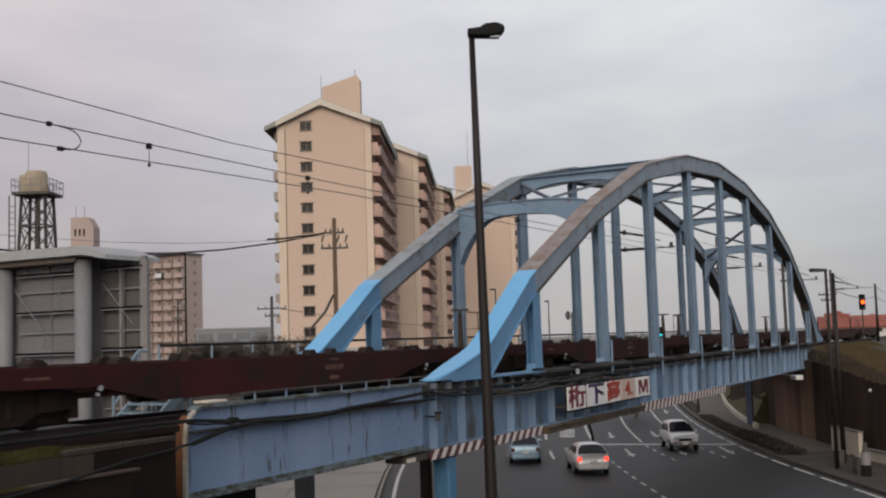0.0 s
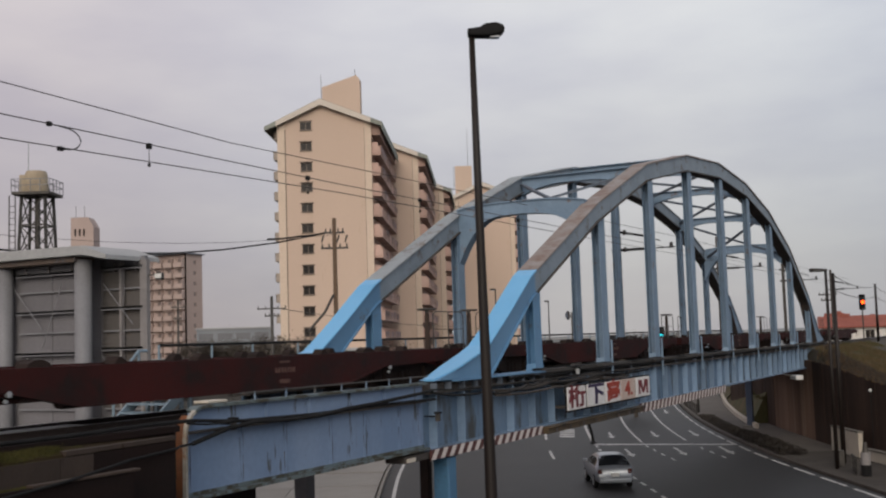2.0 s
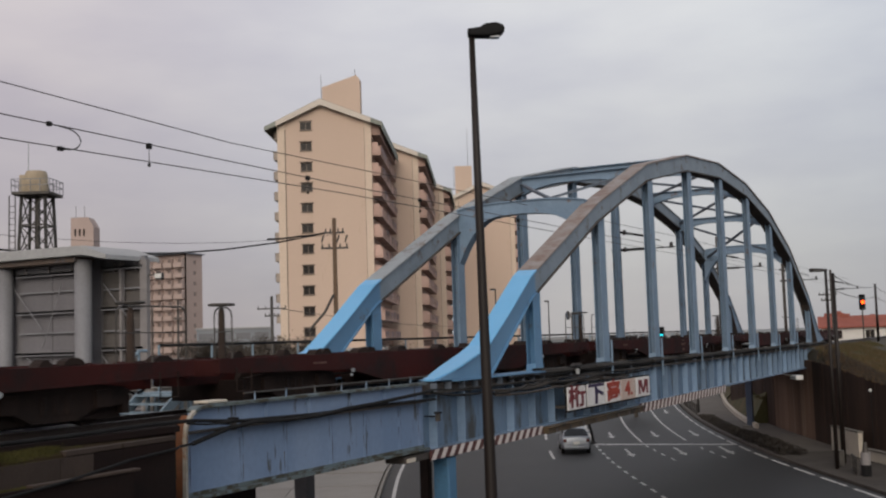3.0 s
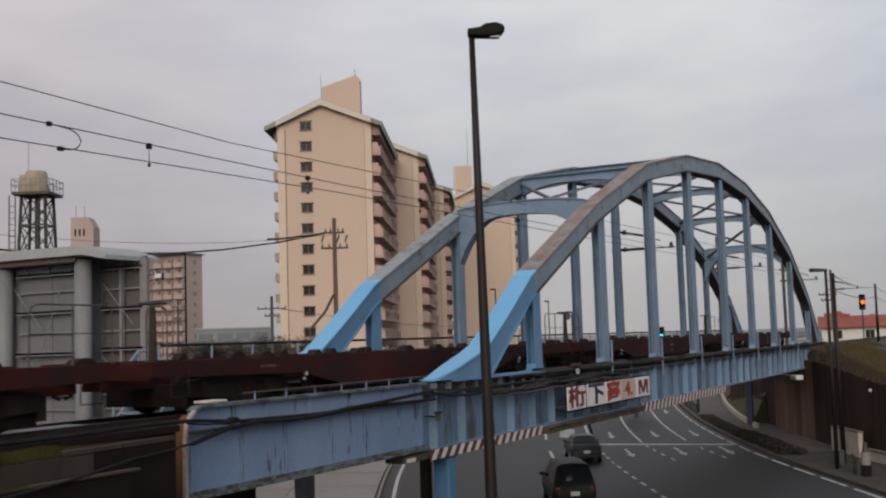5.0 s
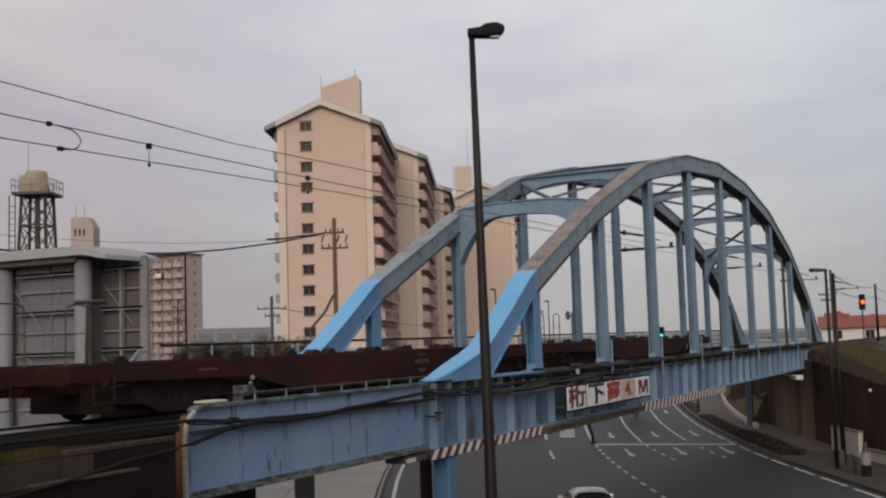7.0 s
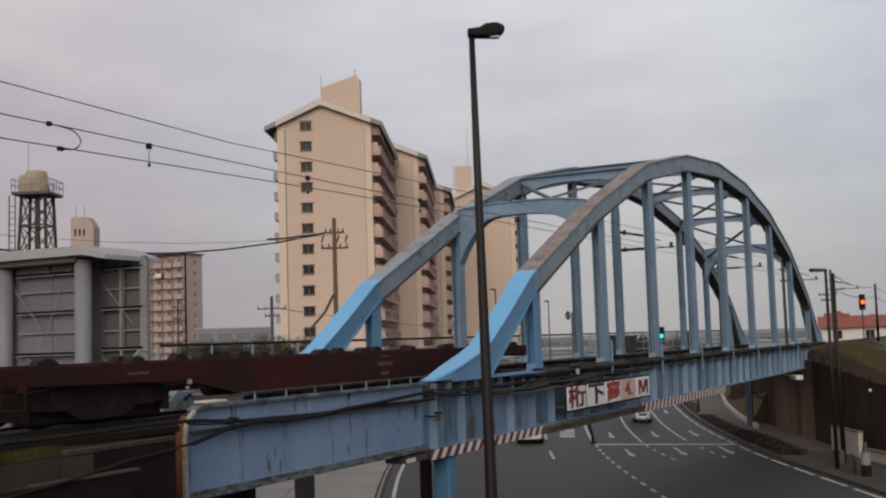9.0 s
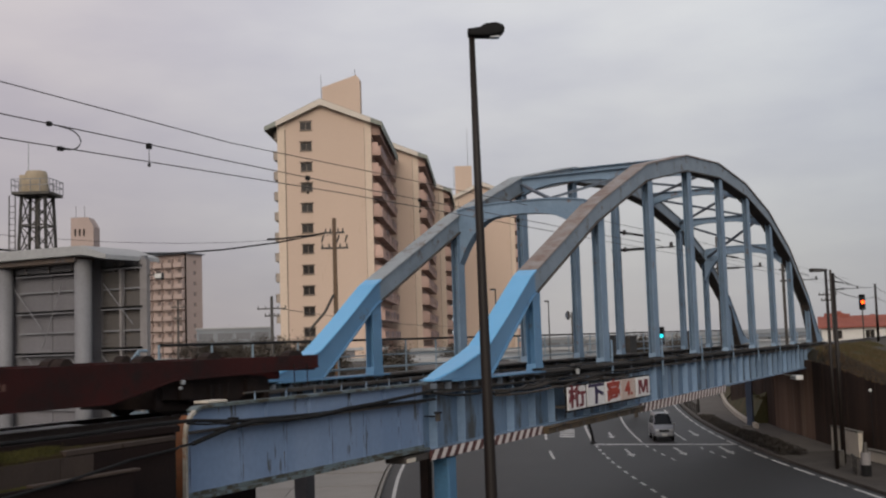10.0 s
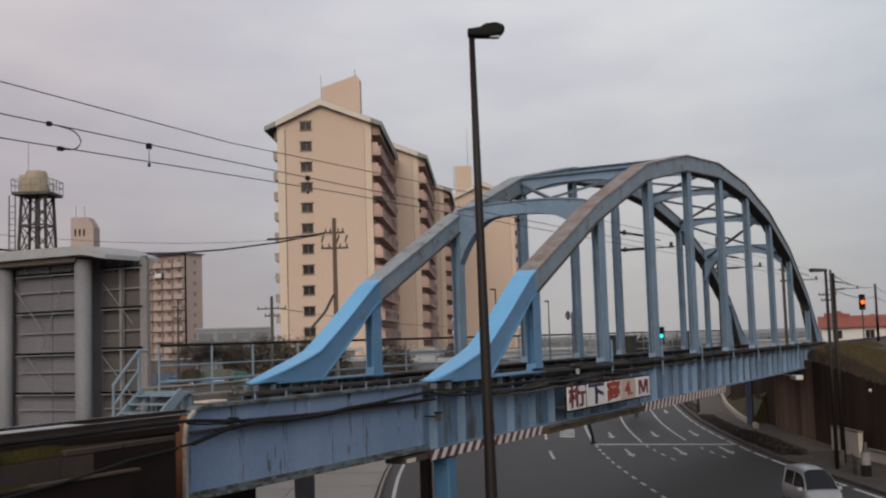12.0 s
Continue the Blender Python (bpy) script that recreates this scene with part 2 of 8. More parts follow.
M_RAILTOP = surface("polished_rail_head", (0.55, 0.55, 0.56), (0.48, 0.47, 0.47), 2, 0.3, 1.0, fine=20, bump=0.02)
# far render and panes: distance haze is mixed into these base colours
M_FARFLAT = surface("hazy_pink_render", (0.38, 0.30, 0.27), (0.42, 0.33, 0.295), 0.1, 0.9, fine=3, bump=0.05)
M_FARGLASS = glass("hazed_glass", (0.18, 0.185, 0.20), 0.35)
M_BALCPANE = glass("curtained_pane", (0.21, 0.165, 0.148), 0.25)
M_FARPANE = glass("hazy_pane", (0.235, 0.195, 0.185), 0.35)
M_FOOT = surface("worn_lit_footway", (0.125, 0.112, 0.096), (0.09, 0.08, 0.07), 0.5, 0.88, fine=25, stain=(0.06, 0.054, 0.047), stain_scale=0.7, stain_at=0.6)
M_GROUND = surface("waste_ground", (0.055, 0.056, 0.05), (0.085, 0.083, 0.074), 0.05, 0.95, fine=2, bump=0.3)
M_EARTH = surface("earth_bank", (0.028, 0.022, 0.014), (0.045, 0.036, 0.02), 0.9, 0.95, fine=7, bump=0.8, stain=(0.032, 0.036, 0.014), stain_scale=0.6, stain_at=0.5)
M_MOSS = surface("mossy_earth", (0.026, 0.017, 0.011), (0.045, 0.034, 0.017), 2.2, 0.95, fine=16, bump=0.8, stain=(0.040, 0.036, 0.012), stain_scale=3.0, stain_at=0.56, spec=0.1)
M_WEED = surface("yellow_green_weed", (0.042, 0.040, 0.013), (0.072, 0.066, 0.022), 3.0, 0.9, fine=14, bump=0.3, spec=0.1)
M_POLEWOOD = surface("pole_timber", (0.13, 0.082, 0.05), (0.085, 0.055, 0.035), 1.5, 0.85, fine=18, streak=(1, 1, 0.2), bump=0.3)
M_GRASS = surface("dry_grass", (0.046, 0.052, 0.015), (0.095, 0.068, 0.028), 0.5, 0.9, fine=9, bump=0.3)
M_HEDGE = surface("hedge_leaf", (0.022, 0.018, 0.013), (0.040, 0.030, 0.022), 3, 0.8, fine=20, bump=0.3)
M_HEDGEDRY = surface("dry_hedge", (0.045, 0.036, 0.026), (0.075, 0.06, 0.044), 3, 0.85, fine=20, bump=0.3)
M_BALLAST = surface("ballast", (0.022, 0.016, 0.013), (0.042, 0.032, 0.026), 5, 0.95, fine=22, bump=1.0)
M_SLEEPER = surface("sleeper_timber", (0.024, 0.015, 0.011), (0.040, 0.026, 0.019), 2, 0.9, fine=25, bump=0.5, piece=0.2)
M_RAIL = surface("rail_steel", (0.022, 0.014, 0.011), (0.034, 0.023, 0.018), 3, 0.7, 0.1, fine=30)
# fresh blue of the feet's top flanges, lightened for the skylight on them
M_BLUE = surface("skylit_fresh_blue_paint", (0.13, 0.385, 0.66), (0.16, 0.43, 0.71), 0.5, 0.42, grit=0.03, fine=12, bump=0.02, stain=(0.10, 0.24, 0.38), stain_scale=2.2, stain_at=0.68)
M_BLUEOLD = surface("weathered_blue_paint", (0.136, 0.205, 0.285), (0.188, 0.272, 0.37), 0.8, 0.6, fine=14, bump=0.12, stain=(0.15, 0.10, 0.075), stain_scale=2.2, stain_at=0.59)
M_FARRIB = surface("grey_blue_rib_paint", (0.24, 0.265, 0.28), (0.29, 0.32, 0.335), 0.8, 0.6, fine=14, bump=0.1, stain=(0.13, 0.10, 0.08), stain_scale=1.7, stain_at=0.54, soft=0.12)
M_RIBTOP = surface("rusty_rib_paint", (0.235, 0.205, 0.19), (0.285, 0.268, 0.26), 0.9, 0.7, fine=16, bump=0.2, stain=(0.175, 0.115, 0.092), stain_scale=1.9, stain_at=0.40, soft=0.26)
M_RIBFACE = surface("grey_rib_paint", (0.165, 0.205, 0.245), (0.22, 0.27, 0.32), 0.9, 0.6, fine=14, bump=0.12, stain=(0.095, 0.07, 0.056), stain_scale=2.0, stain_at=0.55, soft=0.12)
M_GIRDER = surface("girder_paint", (0.115, 0.188, 0.28), (0.20, 0.272, 0.37), 0.6, 0.5, fine=9, bump=0.1, stain=(0.075, 0.078, 0.078), stain_scale=2.6, stain_at=0.52, streak=(1, 1, 0.22), soft=0.14)
M_GRIME = surface("grimy_steel", (0.030, 0.027, 0.025), (0.062, 0.054, 0.048), 1.2, 0.75, fine=16, bump=0.3, stain=(0.16, 0.08, 0.045), stain_scale=2, stain_at=0.6)
M_RUST = surface("rusted_edge", (0.19, 0.066, 0.022), (0.10, 0.038, 0.016), 2, 0.85, fine=20, bump=0.4, stain=(0.38, 0.33, 0.27), stain_scale=2.5, stain_at=0.66)
M_SLATE = surface("slate_blue_paint", (0.055, 0.078, 0.13), (0.075, 0.10, 0.155), 0.8, 0.6, fine=14, bump=0.1)
# grey render with the distance haze put into its colour
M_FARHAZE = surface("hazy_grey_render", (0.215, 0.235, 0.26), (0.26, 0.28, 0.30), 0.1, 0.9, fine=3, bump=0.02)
M_WAGON = surface("wagon_red_brown", (0.047, 0.0074, 0.0064), (0.024, 0.0062, 0.0057), 0.5, 0.8, fine=10, bump=0.15, stain=(0.014, 0.0085, 0.008), stain_scale=1.1, stain_at=0.51, soft=0.16, spec=0.2)
M_BOGIE = surface("bogie_grime", (0.013, 0.0085, 0.0075), (0.024, 0.0145, 0.0115), 1.5, 0.85, fine=14, bump=0.4, spec=0.25)
M_MARK = surface("faded_stencil", (0.115, 0.055, 0.04), (0.07, 0.03, 0.024), 6, 0.8, fine=30, bump=0)
M_BLACK = surface("black_rubber", (0.008, 0.008, 0.009), (0.014, 0.014, 0.014), 3, 0.85, fine=20, spec=0.2)
M_DARKSTEEL = surface("dark_steel", (0.045, 0.042, 0.040), (0.075, 0.068, 0.060), 2, 0.6, 0.3, fine=20)
M_POLE = surface("brown_lamp_pole", (0.011, 0.0078, 0.007), (0.017, 0.012, 0.0095), 0.8, 0.5, 0.0, fine=25, streak=(1, 1, 0.2), spec=0.3)
M_GALV = surface("galvanised_steel", (0.36, 0.38, 0.39), (0.46, 0.48, 0.49), 2, 0.5, 0.5, fine=20)
M_RAILBLUE = surface("pale_blue_rail_paint", (0.155, 0.215, 0.265), (0.205, 0.275, 0.33), 2, 0.5, fine=20, stain=(0.25, 0.19, 0.15), stain_scale=4, stain_at=0.65)
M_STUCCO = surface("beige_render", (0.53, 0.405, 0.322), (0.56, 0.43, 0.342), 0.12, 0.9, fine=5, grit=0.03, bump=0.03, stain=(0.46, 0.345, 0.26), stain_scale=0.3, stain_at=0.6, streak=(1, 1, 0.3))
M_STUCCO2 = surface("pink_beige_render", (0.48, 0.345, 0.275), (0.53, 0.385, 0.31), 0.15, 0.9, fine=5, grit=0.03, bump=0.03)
M_TRIMB = surface("pale_trim", (0.58, 0.47, 0.37), (0.62, 0.50, 0.40), 0.2, 0.88, fine=6, bump=0.1)
M_BLOCKROOF = surface("grey_green_block_roof", (0.20, 0.215, 0.19), (0.25, 0.26, 0.23), 0.3, 0.85, fine=6)
# viaduct concrete, tinted blue-grey in place of distance haze
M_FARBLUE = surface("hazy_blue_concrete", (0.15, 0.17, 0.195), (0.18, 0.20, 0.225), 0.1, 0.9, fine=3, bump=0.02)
M_ROOFGREY = surface("grey_roof", (0.30, 0.31, 0.315), (0.37, 0.375, 0.38), 0.3, 0.8, fine=6)
M_ROOFRED = surface("red_roof_tiles", (0.22, 0.062, 0.043), (0.27, 0.082, 0.055), 0.5, 0.75, fine=6)
M_STRIPW = surface("grey_white_post", (0.25, 0.235, 0.235), (0.19, 0.18, 0.18), 0.8, 0.8, fine=8)
M_WHITEWALL = surface("white_render", (0.66, 0.64, 0.60), (0.58, 0.56, 0.53), 0.4, 0.88, fine=8)
M_PANEL = surface("grey_cladding", (0.135, 0.132, 0.143), (0.172, 0.168, 0.178), 0.35, 0.75, fine=9, stain=(0.12, 0.108, 0.102), stain_scale=0.9, stain_at=0.62, piece=0.08, streak=(1, 1, 0.35))
# rust-brown cladding, darkened for the shade in the shed's recess
M_PANELDARK = surface("recess_shade_cladding", (0.085, 0.078, 0.075), (0.108, 0.099, 0.094), 0.35, 0.8, fine=9, stain=(0.10, 0.072, 0.05), stain_scale=0.9, stain_at=0.58, piece=0.08, streak=(1, 1, 0.35))
M_FRAMEGREY = surface("grey_column_paint", (0.17, 0.172, 0.185), (0.205, 0.206, 0.22), 0.4, 0.65, fine=10)
M_BEAMRUST = surface("brown_beam", (0.10, 0.08, 0.07), (0.16, 0.12, 0.095), 1, 0.8, fine=14, stain=(0.13, 0.17, 0.24), stain_scale=0.8, stain_at=0.55)
M_GLASS = glass("window_glass", (0.030, 0.027, 0.026), 0.12)
M_GLASS.node_tree.nodes["Principled BSDF"].inputs["Specular IOR Level"].default_value = 0.1
M_FRAME = surface("window_frame", (0.30, 0.26, 0.22), (0.36, 0.31, 0.27), 2, 0.6, fine=10)
M_WINFRAME = surface("brown_window_frame", (0.115, 0.088, 0.070), (0.16, 0.125, 0.10), 2, 0.65, fine=10)
M_BALCONY = surface("pinkish_balcony_render", (0.54, 0.375, 0.318), (0.47, 0.322, 0.27), 0.5, 0.9, fine=5, bump=0.03, piece=0.16, stain=(0.27, 0.175, 0.14), stain_scale=0.8, stain_at=0.58)
M_WASH = surface("hanging_cloth", (0.36, 0.26, 0.25), (0.24, 0.19, 0.20), 1.0, 0.9, fine=8, piece=0.55)
M_SIGN = surface("white_sign_board", (0.66, 0.645, 0.63), (0.58, 0.56, 0.55), 2, 0.55, fine=10, stain=(0.42, 0.36, 0.32), stain_scale=3, stain_at=0.66)
M_SIGNOLD = surface("weathered_sign_board", (0.50, 0.41, 0.36), (0.44, 0.33, 0.28), 2, 0.6, fine=10)
M_RED = surface("sign_red", (0.15, 0.005, 0.010), (0.10, 0.005, 0.009), 3, 0.6, fine=10, bump=0)
M_ORANGE = surface("sign_faded_red", (0.34, 0.035, 0.008), (0.24, 0.018, 0.007), 3, 0.6, fine=10, bump=0)
M_NAVY = surface("sign_navy", (0.016, 0.010, 0.060), (0.03, 0.010, 0.045), 3, 0.6, fine=10, bump=0)
M_STRIPE_W = surface("hazard_white", (0.60, 0.54, 0.50), (0.46, 0.42, 0.40), 3, 0.6, fine=10, stain=(0.25, 0.19, 0.16), stain_scale=4, stain_at=0.6)
M_STRIPE_R = surface("hazard_dark_red", (0.085, 0.022, 0.020), (0.045, 0.018, 0.017), 3, 0.6, fine=10)
M_TANK = surface("tank_cream", (0.55, 0.50, 0.42), (0.48, 0.43, 0.36), 0.6, 0.7, fine=8, stain=(0.33, 0.26, 0.2), stain_scale=1, stain_at=0.6)
M_BARK = surface("bark", (0.06, 0.05, 0.04), (0.09, 0.075, 0.06), 3, 0.9, fine=15, bump=0.6)
M_LEAF = surface("dull_leaf", (0.052, 0.045, 0.034), (0.085, 0.068, 0.052), 0.8, 0.8, fine=9)
M_LAMPGLASS = glass("lamp_glass", (0.55, 0.56, 0.58), 0.3)
M_REDLIGHT = glow("red_signal", (1.0, 0.07, 0.004), 5.0)
M_AMBERLIGHT = glow("tail_light", (1.0, 0.05, 0.025), 2.2)
M_TEALLIGHT = glow("green_signal", (0.01, 0.55, 0.62), 1.6)
M_TAIL = surface("tail_lamp_plastic", (0.075, 0.009, 0.008), (0.06, 0.008, 0.008), 3, 0.25, fine=10, bump=0)
M_HEADLAMP = glass("headlamp", (0.6, 0.62, 0.64), 0.15)
M_CHROME = surface("bright_metal", (0.5, 0.5, 0.5), (0.56, 0.56, 0.56), 3, 0.3, 0.9, fine=20, bump=0)
M_PLATE = surface("plain_plate", (0.6, 0.6, 0.58), (0.55, 0.55, 0.53), 3, 0.5, fine=10, bump=0)
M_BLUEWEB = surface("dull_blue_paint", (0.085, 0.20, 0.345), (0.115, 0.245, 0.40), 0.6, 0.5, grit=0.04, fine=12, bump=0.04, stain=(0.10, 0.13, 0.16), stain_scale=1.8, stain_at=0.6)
# bridge blue darkened for the shadow under the girder
M_PIERBLUE = surface("shaded_blue_column_paint", (0.050, 0.135, 0.235), (0.065, 0.16, 0.27), 0.8, 0.5, fine=12, bump=0.05, stain=(0.055, 0.075, 0.09), stain_scale=2.0, stain_at=0.58)
M_ENDPALE = surface("flaking_pale_paint", (0.36, 0.34, 0.30), (0.26, 0.24, 0.20), 2.0, 0.8, fine=18, bump=0.3, stain=(0.20, 0.09, 0.04), stain_scale=3.0, stain_at=0.54)
# rusty steel whose base tone is darkened for the shade on undersides
M_SOFFIT = surface("shade_dark_rusty_steel", (0.040, 0.034, 0.031), (0.070, 0.058, 0.050), 0.9, 0.85, fine=16, bump=0.2, stain=(0.105, 0.075, 0.055), stain_scale=1.6, stain_at=0.58)
M_BRACE = surface("dark_brace_paint", (0.085, 0.105, 0.135), (0.12, 0.145, 0.18), 1.0, 0.6, fine=14, bump=0.1, stain=(0.07, 0.055, 0.046), stain_scale=2.0, stain_at=0.56)
M_EAVE = surface("grey_green_eaves", (0.22, 0.235, 0.205), (0.27, 0.28, 0.245), 0.4, 0.85, fine=6, bump=0.05, stain=(0.13, 0.135, 0.115), stain_scale=0.7, stain_at=0.58)
M_VERGE = surface("pale_verge", (0.60, 0.54, 0.47), (0.54, 0.485, 0.425), 0.3, 0.88, fine=6, bump=0.05)
M_RAILBROWN = surface("pinkish_balcony_rail", (0.30, 0.18, 0.15), (0.38, 0.245, 0.205), 0.6, 0.7, fine=8, piece=0.25)
M_ROOFBLUE = surface("slate_blue_roof", (0.13, 0.145, 0.175), (0.17, 0.185, 0.21), 0.3, 0.85, fine=4)
M_TANKOLD = surface("stained_cream_tank", (0.40, 0.335, 0.235), (0.31, 0.25, 0.175), 0.9, 0.75, fine=8, stain=(0.16, 0.115, 0.075), stain_scale=1.0, stain_at=0.57, streak=(1, 1, 0.4))
M_TEALCLOTH = surface("teal_tarpaulin", (0.022, 0.10, 0.085), (0.035, 0.135, 0.11), 0.8, 0.7, fine=6, bump=0.3)
M_BEAMOLIVE = surface("rust_and_olive_beam", (0.045, 0.036, 0.022), (0.10, 0.065, 0.034), 0.8, 0.85, fine=16, bump=0.4, stain=(0.016, 0.013, 0.011), stain_scale=1.6, stain_at=0.5)
M_OLDPLANK = surface("weathered_plank", (0.17, 0.14, 0.11), (0.11, 0.09, 0.072), 1.2, 0.9, fine=18, bump=0.3, streak=(0.2, 1, 1), piece=0.3)
M_CARGLASS = glass("car_glass", (0.015, 0.017, 0.02))


def car_paint(name, c, rough=0.28, metal=0.3, coat=0.5, spec=0.5):
    mt = surface(name, c, tuple(v * 0.93 for v in c), 1.5, rough, metal, fine=30, bump=0.0, rough_var=0.05)
    mt.node_tree.nodes["Principled BSDF"].inputs["Coat Weight"].default_value = coat
    mt.node_tree.nodes["Principled BSDF"].inputs["Specular IOR Level"].default_value = spec
    return mt


# ---- the ground, the road and its edges ----
MEDIAN = [(-160, -93), (-80, -52.5), (-25, -23.5), (0, -10.4), (12, -4.1), (23.45, 1.9), (32.3, 6.75), (38.5, 9.75), (43.9, 12.2), (51, 15.25),
          (59.4, 18.6), (75, 24.2), (95, 30.4), (130, 39.0), (180, 48.0), (260, 57.0), (420, 66.0)]
_mx = np.arange(-160, 421, 1.0)
_my = np.interp(_mx, [p[0] for p in MEDIAN], [p[1] for p in MEDIAN])
_my = np.convolve(np.pad(_my, 5, mode="reflect", reflect_type="odd"), np.ones(11) / 11, mode="valid")
_ms = np.gradient(_my, _mx)


def road_at(x, off, z=0.0):
    """The place beside the road's middle line: off metres to its left."""
    y, s = float(np.interp(x, _mx, _my)), float(np.interp(x, _mx, _ms))
    k = 1 / math.hypot(1, s)
    return Vector((x - s * k * off, y + k * off, z))


def road_strip(name, x0, x1, o0, o1, z, mat, step=4.0, thick=0.0):
    n = max(1, int(round(abs(x1 - x0) / step)))
    xs = [x0 + (x1 - x0) * i / n for i in range(n + 1)]
    bm = bmesh.new()
    bm_sheet(bm, [road_at(x, o1, z) for x in xs], [road_at(x, o0, z) for x in xs])
    if thick:
        ret = bmesh.ops.extrude_face_region(bm, geom=bm.faces[:])
        bmesh.ops.translate(bm, vec=(0, 0, -thick), verts=[v for v in ret["geom"] if isinstance(v, bmesh.types.BMVert)])
    return part(name, bm, mat)


def ground():
    bm = bmesh.new()
    rings = [0, 20, 60, 150, 400, 1200, 4000]
    last = None
    for r in rings:
        ring = [bm.verts.new((40 + r * math.cos(a * math.pi / 24), 20 + r * math.sin(a * math.pi / 24), -0.06)) for a in range(48)] if r else [bm.verts.new((40, 20, -0.06))]
        if last:
            for a in range(48):
                if len(last) == 1:
                    bm.faces.new((last[0], ring[a], ring[(a + 1) % 48]))
                else:
                    bm.faces.new((last[a], ring[a], ring[(a + 1) % 48], last[(a + 1) % 48]))
        last = ring
    tagged(part("ground", bm, M_GROUND), "dull grey-brown open ground between the buildings", "ground", kind="structure")
    rd = tagged(road_strip("road", -140, 400, -8.6, 11.8, 0.0, M_ASPHALT), "dark worn asphalt road with painted lanes", "road", kind="structure")
    # one footway in two tones: shaded stretch painted dark, lit stretch paler
    pv = road_strip("pavement", -60, 36, -12.9, -8.75, 0.13, M_PAVE, thick=0.25)
    pf = road_strip("pavement", 36.02, 200, -12.9, -8.75, 0.13, M_FOOT, thick=0.25)
    tagged(pf, "worn grey concrete footway beyond the underpass, paler as lit", "pavement", kind="structure")
    tagged(pv, "grey concrete footway beside the road, darkened for shade", "pavement", kind="structure")
    # kerbs: stones laid end to end
    kerb_mesh = {}
    for off, x0, x1, nm in ((-8.68, -10, 90, "kerb"), (11.88, -10, 60, "kerb")):
        kb = thing(nm, Matrix.Identity(4), "grey concrete kerb along the road", "kerb", kind="structure")
        km = M_PAVE if off < 0 else M_CONCRETE
        x = x0
        while x < x1:
            a, b = road_at(x, off), road_at(x + 1.7, off)
            d = (b - a).length
            key = (round(d, 1), off < 0)
            if key not in kerb_mesh:
                bm = bmesh.new()
                bm_box(bm, (0.01, -0.08, -0.15), (key[0] - 0.01, 0.08, 0.15))
                bevel(bm, 0.02, 1)
                kerb_mesh[key] = mesh_of("kerb_stone", bm, km)
            k = part("kerb_stone", kerb_mesh[key], km, kb)
            k.matrix_basis = pose(a.x, a.y, 0, 0, 0, math.degrees(math.atan2(b.y - a.y, b.x - a.x)))
            x += 1.7
    # the concrete forecourt on the far side of the side lane, cast in bays
    yard = thing("pavement", Matrix.Identity(4), "pale concrete forecourt cast in bays with dark joints", "pavement", kind="structure")
    bay = bmesh.new()
    bm_box(bay, (0, 0, -0.2), (4.96, 3.96, 0.12))
    bay_mesh = mesh_of("slab", bay, M_SLAB)
    for i in range(9):
        for j in range(4):
            s = part("slab", bay_mesh, M_SLAB, yard)
            p = road_at(2 + i * 4.45, 12.05 + j * 4.0)
            q = road_at(2 + i * 4.45 + 4, 12.05 + j * 4.0)
            s.matrix_basis = pose(p.x, p.y, random.uniform(-0.008, 0.008), 0, 0, math.degrees(math.atan2(q.y - p.y, q.x - p.x)))
    # the island under the columns
    isl = road_strip("pavement", -12, 7, 8.2, 9.9, 0.15, M_CONCRETE, step=1.5, thick=0.3)
    tagged(isl, "narrow concrete island between road and side lane", "island", kind="structure")


def paint(name, pts_left, pts_right, z=0.008):
    bm = bmesh.new()
    up = Vector((0, 0, z))
    bm_sheet(bm, [p + up for p in pts_left], [p + up for p in pts_right])
    return part(name, bm, M_PAINT_W, MARKS)


def marking(x0, x1, off, w=0.16, name="lane_line"):
    n = max(1, int(abs(x1 - x0) / 1.5))
    xs = [x0 + (x1 - x0) * i / n for i in range(n + 1)]
    return paint(name, [road_at(x, off + w / 2) for x in xs], [road_at(x, off - w / 2) for x in xs])


def road_arrow(x, off, back=True):
    """A straight-on arrow 5 m long for traffic that comes (back) or goes."""
    s = -1 if back else 1
    bm = bmesh.new()
    o = road_at(x, off)
    e = road_at(x + 1, off)
    d = (e - o).normalized() * s
    n = Vector((-d.y, d.x, 0))
    poly = [(0, -0.085), (2.9, -0.085), (2.9, -0.26), (4.4, 0.0), (2.9, 0.26), (2.9, 0.085), (0, 0.085)]
    vs = [bm.verts.new(o + d * u + n * v + Vector((0, 0, 0.006))) for u, v in poly]
    bm.faces.new((vs[0], vs[1], vs[5], vs[6]))
    bm.faces.new((vs[2], vs[3], vs[4]))
    return part("lane_arrow", bm, M_PAINT_W, MARKS)


